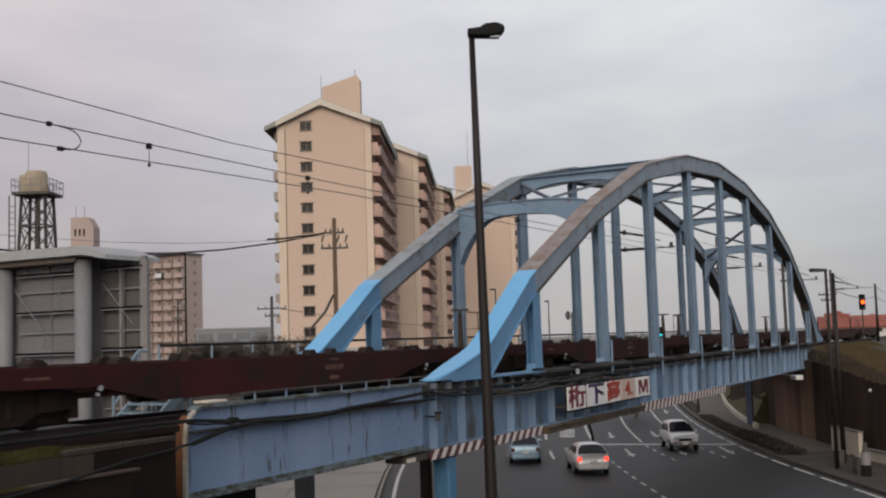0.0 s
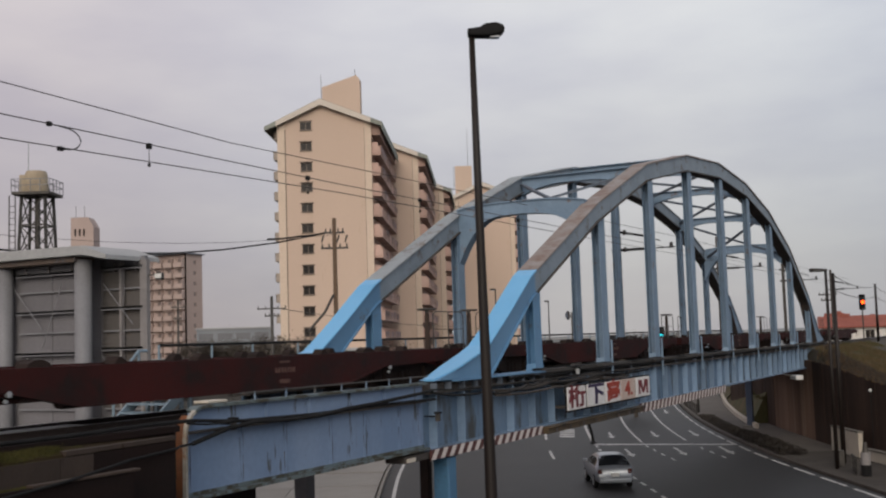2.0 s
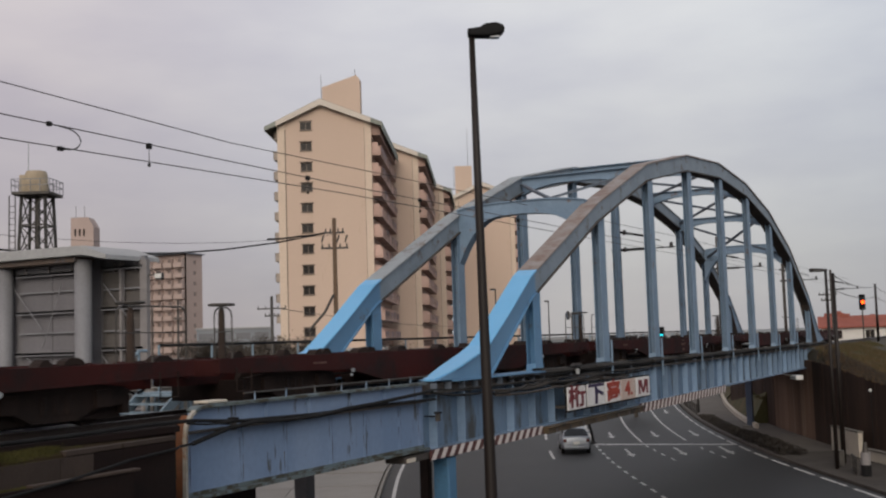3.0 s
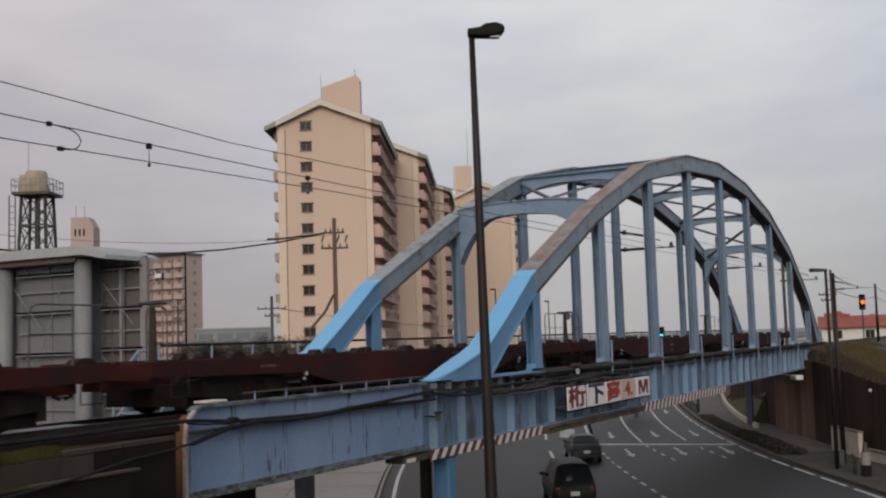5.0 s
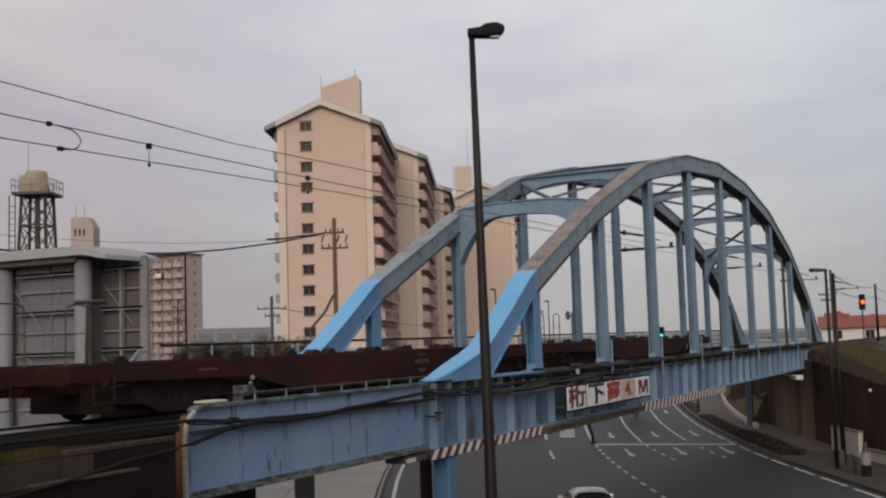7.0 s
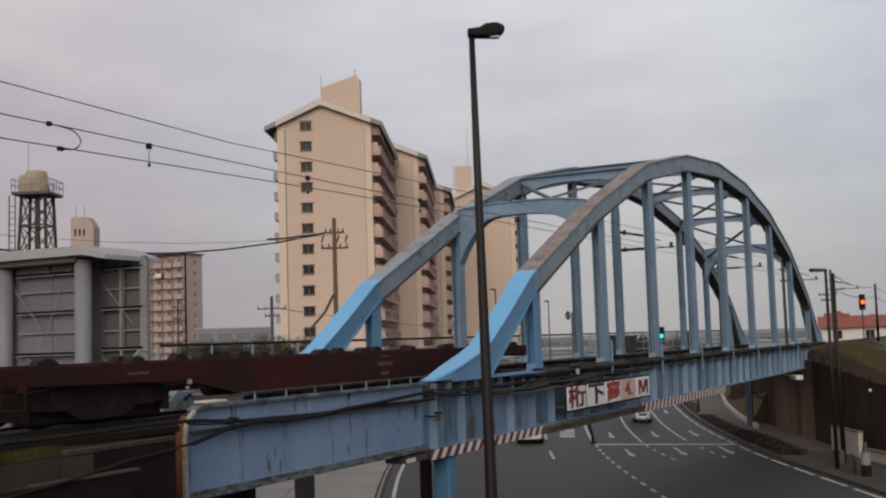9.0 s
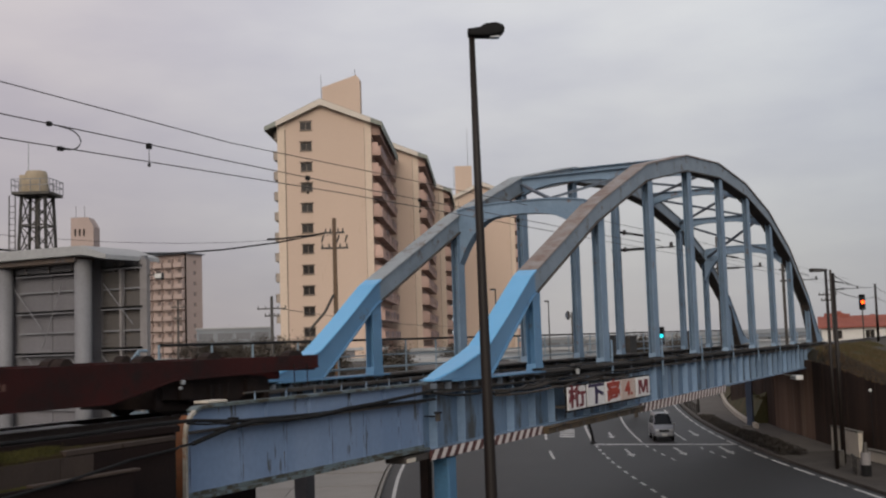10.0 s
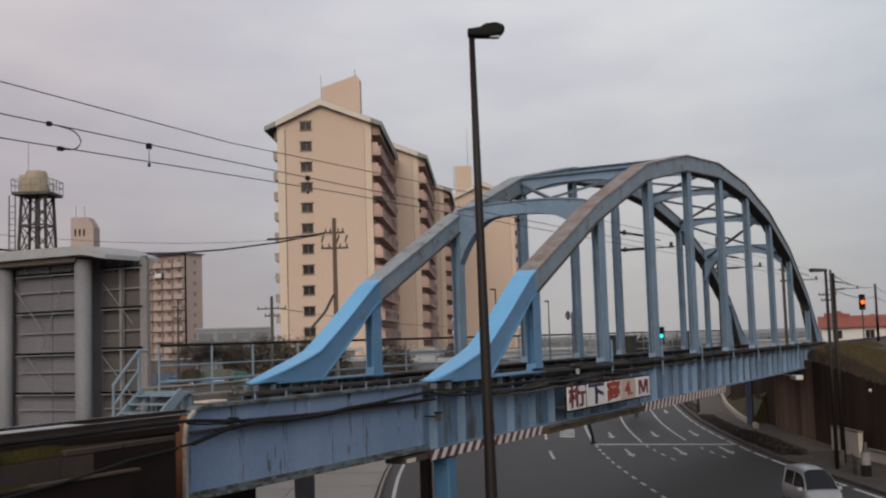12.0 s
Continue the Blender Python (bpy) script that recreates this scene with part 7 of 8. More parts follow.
def plain_tower():
    tw = thing("stair_tower", pose(182, 200.5, 0, 0, 0, 27), "pale beige tower with three slit windows at its top", "tower")
    bm = bmesh.new()
    gm = Matrix(((0, 1, 0, 0), (-1, 0, 0, 0), (0, 0, 1, 0), (0, 0, 0, 1)))
    holes = [(0.9 + k * 1.1, 36.2, 1.4 + k * 1.1, 38.0) for k in range(3)]
    bm_wall(bm, 4.4, 41.0, holes, 0.3, gm)
    part("front_wall", bm, M_FARFLAT, tw)
    bm = bmesh.new()
    bm_box(bm, (0.35, -4.3, 0), (4.5, -0.1, 40.9))
    part("core", bm, M_GLASS, tw)
    bm = bmesh.new()
    bm_prism(bm, [(-4.4, 0), (-5.8, 0), (-5.8, 38.5), (-4.4, 41.0)], 0, 0.0, 5.0)
    part("side_wall", bm, M_FARFLAT, tw)
    for y in (-1.0, -3.2):
        bm = bmesh.new()
        bm_tube(bm, [(1, y, 41), (1, y, 44)], 0.06, 5)
        part("antenna", bm, M_DARKSTEEL, tw)


def house(m, w, d, h, ridge, wall, roof, label, group=""):
    """Gabled house: long side along x, gable ends at both x ends."""
    hs = thing("house", m, label, "house", group)
    holes = []
    k = max(2, int(w / 3.2))
    for fl in range(max(1, int(h / 2.7))):
        for i in range(k):
            x = w * (i + 0.5) / k
            holes.append((x - 0.6, h - 1.75 - 2.7 * fl, x + 0.6, h - 0.6 - 2.7 * fl))
    bm = bmesh.new()
    bm_wall(bm, w, h, holes, 0.2, Matrix.Identity(4))
    part("front_wall", bm, wall, hs)
    bm = bmesh.new()
    bm_box(bm, (0, d - 0.2, 0), (w, d, h))
    part("back_wall", bm, wall, hs)
    for x in (0.0, w - 0.2):
        bm = bmesh.new()
        bm_prism(bm, [(0.2, 0), (d - 0.2, 0), (d - 0.2, h), (d / 2, ridge - 0.1), (0.2, h)], 0, x, x + 0.2)
        part("gable_wall", bm, wall, hs)
    for hl in holes:
        bm = bmesh.new()
        bm_box(bm, (hl[0] - 0.06, -0.03, hl[1] - 0.06), (hl[2] + 0.06, 0.08, hl[1]))
        bm_box(bm, ((hl[0] + hl[2]) / 2 - 0.03, 0.05, hl[1]), ((hl[0] + hl[2]) / 2 + 0.03, 0.1, hl[3]))
        wd = part("window", bm, M_FRAME, hs)
        bm = bmesh.new()
        bm_box(bm, (hl[0], 0.1, hl[1]), (hl[2], 0.12, hl[3]))
        part("pane", bm, M_GLASS, wd)
    bm = bmesh.new()
    o = 0.6
    zo = h - o * (ridge - h) / (d / 2)
    bm_prism(bm, [(-o, zo), (d / 2, ridge), (d + o, zo), (d + o, zo + 0.18), (d / 2, ridge + 0.2), (-o, zo + 0.18)], 0, -0.5, w + 0.5)
    part("roof", bm, roof, hs)
    bm = bmesh.new()
    bm_box(bm, (w * 0.3, d / 2 - 0.3, ridge), (w * 0.3 + 1.4, d / 2 + 0.3, ridge + 0.5))
    part("ridge_cap", bm, roof, hs)
    return hs


def low_building(m, w, d, h, mat, label, bands=2):
    lb = thing("low_building", m, label, "building", "low buildings beyond the line")
    st = h / bands
    holes = []
    for k in range(bands):
        n = max(2, int(w / 4))
        for i in range(n):
            holes.append((w * i / n + 0.5, st * k + st * 0.35, w * (i + 1) / n - 0.5, st * k + st * 0.75))
    bm = bmesh.new()
    bm_wall(bm, w, h, holes, 0.25, Matrix.Identity(4))
    part("front_wall", bm, mat, lb)
    for nm, lo, hi in (("back_wall", (0, d - 0.25, 0), (w, d, h)), ("side_wall", (0, 0.25, 0), (0.25, d - 0.25, h)), ("side_wall", (w - 0.25, 0.25, 0), (w, d - 0.25, h))):
        part(nm, _box_bm(lo, hi), mat, lb)
    bm = bmesh.new()
    bm_box(bm, (-0.3, -0.3, h), (w + 0.3, d + 0.3, h + 0.35))
    part("roof", bm, M_ROOFGREY, lb)
    for hl in holes:
        bm = bmesh.new()
        bm_box(bm, (hl[0], 0.15, hl[1]), (hl[2], 0.18, hl[3]))
        part("pane", bm, M_FARGLASS, lb)
    return lb


def tree(x, y, h, spread, label, seed, leaves=6500, z0=0.0):
    rng = random.Random(seed)
    tr = thing("tree", pose(x, y, z0), label, "tree", "trees")
    bm = bmesh.new()
    bm_tube(bm, [(0, 0, -0.2), (0.1, 0.05, h * 0.3), (0.0, 0.1, h * 0.62)], h * 0.035, 8, h * 0.015)
    tips = []
    for i in range(11):
        a = i * 2.4
        z = h * rng.uniform(0.28, 0.6)
        e = Vector((math.cos(a) * spread * rng.uniform(0.4, 0.9), math.sin(a) * spread * rng.uniform(0.4, 0.9), h * rng.uniform(0.55, 0.97)))
        bm_tube(bm, [(0, 0.05, z), Vector((0, 0.05, z)).lerp(e, 0.5) + Vector((0, 0, 0.1 * h)), e], h * 0.012, 5, h * 0.004)
        tips.append(e)
    part("trunk", bm, M_BARK, tr)
    vs, fs = [], []
    for _ in range(leaves):
        c = rng.choice(tips)
        p = c + Vector((rng.gauss(0, spread * 0.26), rng.gauss(0, spread * 0.26), rng.gauss(0, h * 0.10)))
        r = h * rng.uniform(0.012, 0.026)
        a, b = rng.uniform(0, 6.28), rng.uniform(-1, 1)
        u = Vector((math.cos(a), math.sin(a), b)).normalized() * r
        v = Vector((-math.sin(a), math.cos(a), rng.uniform(-1, 1))).normalized() * r * 0.7
        i = len(vs)
        vs += [p - u, p + v, p + u, p - v]
        fs.append((i, i + 1, i + 2, i + 3))
    me = bpy.data.meshes.new("crown")
    me.from_pydata(vs, [], fs)
    me.materials.append(M_LEAF)
    part("crown", me, M_LEAF, tr)


def at_view(px_dir, depth, lateral):
    """A place depth metres along the road's line of sight from the footbridge, lateral metres to its left."""
    a = Vector((math.cos(radians(px_dir)), math.sin(radians(px_dir)), 0))
    return Vector((-21.6, -11.46, 0)) + a * depth + Vector((-a.y, a.x, 0)) * lateral


def distance():
    # houses, sheds and yards beyond the line
    rng = random.Random(11)
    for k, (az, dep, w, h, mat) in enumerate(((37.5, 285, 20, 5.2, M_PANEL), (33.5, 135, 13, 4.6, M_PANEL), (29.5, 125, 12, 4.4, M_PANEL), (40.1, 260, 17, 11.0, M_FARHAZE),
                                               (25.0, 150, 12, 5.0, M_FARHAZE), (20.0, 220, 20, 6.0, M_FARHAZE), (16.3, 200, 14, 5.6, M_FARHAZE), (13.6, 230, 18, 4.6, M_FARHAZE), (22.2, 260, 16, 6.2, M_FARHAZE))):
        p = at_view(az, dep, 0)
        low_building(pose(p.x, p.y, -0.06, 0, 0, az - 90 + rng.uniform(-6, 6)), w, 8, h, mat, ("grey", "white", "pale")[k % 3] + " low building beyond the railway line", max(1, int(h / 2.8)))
    # sheds and small houses behind the trees, and sheeted stacks in the yard
    for az, dep, w, h, mat, lb in ((42.2, 246, 9, 4.4, M_BEAMRUST, "brown"), (38.8, 246, 15, 5.9, M_BEAMRUST, "dark brown"), (36.0, 244, 9, 5.2, M_BEAMRUST, "brown-grey"), (35.0, 150, 7, 5.6, M_CONCRETE, "brown-grey"),
                                   (32.9, 142, 6, 5.9, M_PANEL, "grey"), (31.4, 158, 7, 5.3, M_ROOFGREY, "grey"), (29.0, 150, 7, 5.5, M_FARHAZE, "pale")):
        p = at_view(az, dep, 0)
        low_building(pose(p.x, p.y, -0.06, 0, 0, az - 90 + rng.uniform(-12, 12)), w, 6, h, mat, lb + " two-storey shed in the yard", 2)
    for az, dep, w, h, mt in ((41.7, 225, 4.6, 2.3, M_SLATE), (40.4, 220, 4.0, 2.9, M_EARTH), (39.15, 225, 8.4, 2.6, M_SAGE), (37.85, 218, 3.7, 2.1, M_TEALCLOTH), (36.6, 225, 5.0, 2.8, M_WHITEWALL)):
        p = at_view(az, dep, 0)
        st = thing("sheeted_stack", pose(p.x, p.y, -0.06, 0, 0, az - 90), "sheeted stack of materials standing in the yard", "stack", "sheeted stacks")
        bm = bmesh.new()
        k = 9
        for i in range(k):
            x0, x1 = -w / 2 + w * i / k, -w / 2 + w * (i + 1) / k
            za, zb = (h * (0.72 + 0.28 * math.sin(math.pi * (u + 0.5) / (k + 1)) + 0.07 * math.sin(u * 2.7)) for u in (i, i + 1))
            bm_prism(bm, [(x0, 0), (x1, 0), (x1, zb), (x0, za)], 1, -1.4, 1.4)
        bmesh.ops.remove_doubles(bm, verts=bm.verts, dist=0.01)
        part("sheet", bm, mt, st)
        bm = bmesh.new()
        for x in (-w * 0.3, w * 0.3):
            bm_box(bm, (x - 0.05, -1.46, 0), (x + 0.05, -1.41, h * 0.95))
        part("lashing", bm, M_BLACK, st)
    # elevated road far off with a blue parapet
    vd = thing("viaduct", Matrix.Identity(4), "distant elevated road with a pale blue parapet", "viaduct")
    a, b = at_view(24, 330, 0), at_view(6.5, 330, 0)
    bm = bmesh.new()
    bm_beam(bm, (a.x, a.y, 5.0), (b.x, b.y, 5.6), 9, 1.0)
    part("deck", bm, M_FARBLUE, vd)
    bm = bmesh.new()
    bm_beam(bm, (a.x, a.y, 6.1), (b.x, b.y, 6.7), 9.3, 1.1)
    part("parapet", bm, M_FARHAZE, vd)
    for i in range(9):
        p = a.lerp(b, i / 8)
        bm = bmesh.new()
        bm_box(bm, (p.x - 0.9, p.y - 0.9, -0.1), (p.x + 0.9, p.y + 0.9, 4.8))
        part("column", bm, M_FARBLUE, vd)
    for az, dep, h, sp, s in ((31.0, 112, 5.0, 3.0, 3), (36.3, 190, 7.4, 3.5, 7), (37.9, 280, 9.5, 3.6, 9), (40.0, 238, 7.4, 4.6, 21), (38.7, 240, 8.2, 4.6, 22), (37.3, 234, 8.0, 4.2, 23), (36.5, 125, 6.4, 2.2, 12), (35.4, 104, 6.6, 2.6, 13), (33.6, 120, 5.8, 2.4, 14), (30.2, 116, 5.5, 2.2, 16), (36.2, 118, 6.8, 2.4, 17), (17.7, 92, 5.6, 1.3, 4), (26.5, 140, 5.6, 3.0, 5), (15.2, 150, 5.6, 3, 8)):
        p = at_view(az, dep, 0)
        tree(p.x, p.y, h, sp, "small dark tree beyond the line", 20 + s)
    small_lamp(*at_view(21.95, 120, 0)[:2], -0.06, 10.7, 180, "grey street lamp beyond the line")
    small_lamp(*at_view(24.68, 105, 0)[:2], -0.06, 11.5, 180, "grey street lamp beyond the line")
    small_lamp(*at_view(13.9, 140, 0)[:2], -0.06, 13.0, 180, "grey street lamp beyond the line")
    # twin traffic mirrors far off
    p = at_view(20.75, 110, 0)
    sp = thing("traffic_mirror", pose(p.x, p.y, -0.06, 0, 0, 20), "thin post carrying two round traffic mirrors", "traffic mirror")
    bm = bmesh.new()
    bm_tube(bm, [(0, 0, 0), (0, 0, 9.2)], 0.1, 8)
    part("post", bm, M_DARKSTEEL, sp)
    for y, z in ((0.40, 8.9), (-0.40, 8.45)):
        bm = bmesh.new()
        bm_tube(bm, [(-0.17, y + 0.06 * y / abs(y), z), (-0.12, y - 0.06 * y / abs(y), z)], 0.44, 18)
        bm_beam(bm, (-0.05, 0, z - 0.2), (-0.12, y, z), 0.08, 0.08)
        d = part("disc", bm, M_DARKSTEEL, sp)
        bm = bmesh.new()
        bm_tube(bm, [(-0.185, y + 0.08 * y / abs(y), z), (-0.172, y + 0.064 * y / abs(y), z)], 0.33, 18)
        part("mirror_face", bm, M_BRACE, d, "dull dark mirror face")
    # red-roofed house past the signal
    p = at_view(8.48, 168, 0)
    house(pose(p.x, p.y, -0.06, 0, 0, -82), 8.7, 6.0, 7.05, 8.35, M_WHITEWALL, M_ROOFRED, "long white house with a red tiled roof")
    p = at_view(8.05, 178, 0)
    house(pose(p.x, p.y, -0.06, 0, 0, -70), 2.0, 3.2, 7.6, 8.9, M_ROOFRED, M_ROOFRED, "small red-roofed annexe behind the house")
    p = at_view(5.55, 172, 0)
    house(pose(p.x, p.y, -0.06, 0, 0, 10), 6.0, 3.0, 6.9, 8.2, M_WHITEWALL, M_ROOFRED, "white gabled house with a red tiled roof")


def poles_and_lines():
    utility_pole(29.0, 21.4, 0, 13.65, 27, "brown utility pole with crossarms, fuses and a strut", [(12.85, 1.1), (12.0, 1.5)], True, M_POLEWOOD, 0.16)
    utility_pole(52.0, 42.6, 0, 10.8, 27, "dark utility pole with crossarms", [(9.8, 2.4), (9.2, 1.2)], mat=M_DARKSTEEL, r=0.17)
    utility_pole(60.0, 59.5, 0, 11.4, 27, "dark slim utility pole with crossarms", [(10.7, 1.3), (9.6, 0.8)], mat=M_DARKSTEEL, r=0.13)
    cable("overhead_cable", [(-6.0, 29.5, 13.6), (28.9, 21.9, 12.85)], 0.045, M_BLACK, "thick black overhead cable sagging to the pole", 2.15)
    cable("overhead_cable", [(-6.0, 29.2, 13.5), (28.9, 20.9, 12.75)], 0.011, M_DARKSTEEL, "thin overhead cable to the pole", 1.5)
    cable("overhead_cable", [(24.8, 22.8, 12.30), (27.0, 22.33, 12.58), (28.9, 21.9, 12.88)], 0.055, M_BLACK, "thick black cable bundle tied to the pole", 0.04, 4)
    cable("overhead_cable", [(52, 42.6, 9.9), (140, 70, 9.0)], 0.03, M_DARKSTEEL, "thin overhead cable past the flats", 0.4)


clearance_sign()
hazard_strip(-0.45, 5.95, 4.28, 15, 0.11)
hazard_strip(14.55, 27.0, 4.26, 26, 0.15)
girder_cables()
overhead_line()
big_street_lamp()
roadside()
track_steps()
far_railing()
apartments()
far_block(pose(198.56, 208.3, -0.06, 0, 0, 0), 31.0, 6.5, 31.2, 11, "pinkish beige flats with stacked balconies and small side windows", "far flats")
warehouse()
flood_lamp()
water_tower()
plain_tower()
distance()
poles_and_lines()


# ---- the freight train ----
TRAIN = []
YC = TRACK_Y


def bogie_mesh_parts(wg, x):
    bm = bmesh.new()
    bm_box(bm, (-0.3, -0.78, 0.4), (0.3, 0.78, 0.62))
    bm_box(bm, (-0.42, -0.62, 0.1), (0.42, 0.62, 0.42))
    bg = part("bogie", bm, M_BOGIE, wg)
    bg.matrix_basis = Matrix.Translation((x, 0, 0))
    for y in (-0.86, 0.86):
        bm = bmesh.new()
        bm_prism(bm, [(-1.5, 0.32), (-0.75, 0.26), (-0.45, 0.12), (0.45, 0.12), (0.75, 0.26), (1.5, 0.32), (1.5, 0.6), (0.6, 0.7), (-0.6, 0.7), (-1.5, 0.6)], 1, y - 0.07, y + 0.07)
        for dx in (-0.95, 0.95):
            bm_box(bm, (dx - 0.16, y - 0.16, 0.3), (dx + 0.16, y + 0.16, 0.58))
        for dx in (-0.25, 0.0, 0.25):
            bm_tube(bm, [(dx, y - 0.02, 0.24), (dx, y - 0.02, 0.52)], 0.09, 8)
        part("side_frame", bm, M_BOGIE, bg)
    for dx in (-1.55, 1.55):
        bm = bmesh.new()
        bm_box(bm, (dx - 0.08, -0.9, 0.16), (dx + 0.08, 0.9, 0.56))
        part("headstock", bm, M_BOGIE, bg)
    for dx in (-0.95, 0.95):
        bm = bmesh.new()
        for y in (-0.53, 0.53):
            bm_tube(bm, [(dx, y - 0.065, 0.43), (dx, y + 0.065, 0.43)], 0.43, 18)
        bm_tube(bm, [(dx, -0.55, 0.43), (dx, 0.55, 0.43)], 0.07, 8)
        part("wheelset", bm, M_BOGIE, bg)
        bm = bmesh.new()
        bm_box(bm, (dx - 0.62, -0.75, 0.1), (dx + 0.62, -0.68, 0.6))
        part("brake_shield", bm, M_BOGIE, bg)


def wagon(centre, platform, seed):
    rng = random.Random(seed)
    wg = thing("container_wagon", pose(centre, YC, RAIL_Z), "empty red-brown container flat wagon with deep side sills", "railway wagon", "container wagons")
    L, W, top = 9.82, 1.27, 0.99
    sill = [(-L, 0.74), (-8.7, 0.72), (-5.4, 0.66), (-3.9, 0.36), (3.9, 0.36), (5.4, 0.66), (8.7, 0.72), (L, 0.74), (L, top), (-L, top)]
    for s, y in ((1, W), (-1, -W)):
        bm = bmesh.new()
        bm_prism(bm, sill, 1, y - 0.02, y + 0.02)
        bm_box(bm, (-L, min(y, y - s * 0.14), top - 0.035), (L, max(y, y - s * 0.14) + (0.035 if s > 0 else 0), top))
        for a, b in zip(sill[:8], sill[1:8]):
            bm_beam(bm, (a[0], y - s * 0.04, a[1]), (b[0], y - s * 0.04, b[1]), 0.16, 0.03)
        sd = part("side_sill", bm, M_WAGON, wg, "red-brown fish-bellied side sill")
        for x in [-8.4 + 1.4 * i for i in range(13)]:
            zl = float(np.interp(x, [p[0] for p in sill[:8]], [p[1] for p in sill[:8]]))
            bm = bmesh.new()
            bm_box(bm, (x - 0.012, min(y - s * 0.1, y - s * 0.02), zl), (x + 0.012, max(y - s * 0.1, y - s * 0.02), top - 0.04))
            part("rib", bm, M_WAGON, sd)
        # faded stencils: bars only
        for x0, x1, z0, z1 in ((1.15, 1.85, 0.665, 0.77), (1.3, 1.65, 0.86, 0.90), (1.3, 1.65, 0.46, 0.54), (-6.8, -6.3, 0.80, 0.84)):
            bars = [(x0 + i * 0.10, x0 + i * 0.10 + 0.07) for i in range(7)] if x1 - x0 > 0.6 else [(x0, x1)]
            for xa, xb in bars:
                bm = bmesh.new()
                bm_box(bm, (xa, min(y + s * 0.021, y + s * 0.024), z0), (xb, max(y + s * 0.021, y + s * 0.024), z1))
                part("stencil", bm, M_MARK, sd, "faded pale stencil")
    bm = bmesh.new()
    bm_box(bm, (-L, -0.3, 0.5), (L, 0.3, top - 0.05))
    part("centre_sill", bm, M_WAGON, wg)
    for x in [-L + 0.15] + [-8.0 + 2.0 * i for i in range(9)] + [L - 0.15]:
        bm = bmesh.new()
        bm_box(bm, (x - 0.12, -W + 0.03, 0.68), (x + 0.12, W - 0.03, top - 0.02))
        part("cross_member", bm, M_WAGON, wg)
    # container locks and pads along the deck edge
    for x in (-6.4, -4.6, -2.9, -0.8, 0.9, 3.1, 4.9, 6.6, 9.2):
        for y in (-1.05, 1.05):
            bm = bmesh.new()
            w = rng.choice((0.10, 0.15, 0.2))
            bm_prism(bm, [(x - w - 0.06, top - 0.02), (x + w + 0.06, top - 0.02), (x + w, top + 0.06), (x + w * 0.4, top + 0.11), (x - w * 0.4, top + 0.11), (x - w, top + 0.06)], 1, y - 0.11, y + 0.11)
            part("container_lock", bm, M_BOGIE, wg)
    for x in (-7.0, 7.0):
        bogie_mesh_parts(wg, x)
    # brake gear under the belly
    bm = bmesh.new()
    bm_tube(bm, [(-2.6, 0.55, 0.42), (-1.3, 0.55, 0.42)], 0.2, 12)
    part("air_tank", bm, M_BOGIE, wg)
    bm = bmesh.new()
    bm_box(bm, (4.1, -1.1, 0.42), (4.8, -0.7, 0.7))
    bm_tube(bm, [(-6, -0.9, 0.55), (6, -0.9, 0.55)], 0.025, 6)
    part("brake_gear", bm, M_BOGIE, wg)
    for s in (-1, 1):
        bm = bmesh.new()
        bm_box(bm, (min(s * L, s * (L + 0.32)), -0.11, 0.72), (max(s * L, s * (L + 0.32)), 0.11, 0.98))
        part("coupler", bm, M_BOGIE, wg)
        bm = bmesh.new()
        bm_tube(bm, [(s * L, 0.4, 0.8), (s * (L + 0.15), 0.4, 0.45), (s * (L + 0.3), 0.4, 0.4)], 0.03, 6)
        part("air_hose", bm, M_BLACK, wg)
        bm = bmesh.new()
        bm_tube(bm, [(s * (L - 0.9), -W - 0.05, 0.82), (s * (L - 0.9), -W - 0.05, 0.38), (s * (L - 0.45), -W - 0.05, 0.38), (s * (L - 0.45), -W - 0.05, 0.82)], 0.014, 6)
        part("step", bm, M_BOGIE, wg)
    # pale valve covers on the end of the sill
    for x in (-5.3, 5.6):
        bm = bmesh.new()
        bm_tube(bm, [(x, -W - 0.01, 0.62), (x, -W - 0.06, 0.62)], 0.045, 10)
        bm_tube(bm, [(x - 0.05, -W - 0.01, 0.52), (x - 0.05, -W - 0.05, 0.52)], 0.03, 10)
        part("valve", bm, M_GALV, wg, "pale valve cover")
    # brakeman's stands at both ends: a pipe railing along the near edge
    for x0, x1 in ((-L + 0.04, -L + 0.55), (L - 1.75, L - 0.04))[:1 if seed == 40 else 2]:
        y = -1.15
        bm = bmesh.new()
        bm_tube(bm, [(x0, y, top), (x0, y, top + 0.80), (x0 + 0.04, y, top + 0.90), (x0 + 0.14, y, top + 0.95), (x1 - 0.14, y, top + 0.95), (x1 - 0.04, y, top + 0.90), (x1, y, top + 0.80), (x1, y, top)], 0.016, 6)
        bm_tube(bm, [(x0, y, top + 0.5), (x1, y, top + 0.5)], 0.010, 6)
        if x1 - x0 > 1:
            bm_tube(bm, [((x0 + x1) / 2, y, top), ((x0 + x1) / 2, y, top + 0.95)], 0.016, 6)
        part("railing", bm, M_DARKSTEEL, wg, "dark pipe railing")
    # hand-wheel pedestal
    wx, wy = platform, -0.35
    bm = bmesh.new()
    bm_tube(bm, [(wx, wy, top), (wx, wy, top + 0.9), (wx, wy, top + 1.0)], 0.085, 10, 0.04)
    pd = part("brake_pedestal", bm, M_SLEEPER, wg, "brown tapered brake pedestal")
    bm = bmesh.new()
    n = 20
    ring = [(wx + 0.24 * math.cos(i * 6.28319 / n), wy + 0.24 * math.sin(i * 6.28319 / n), top + 1.05) for i in range(n + 1)]
    bm_tube(bm, ring, 0.028, 6)
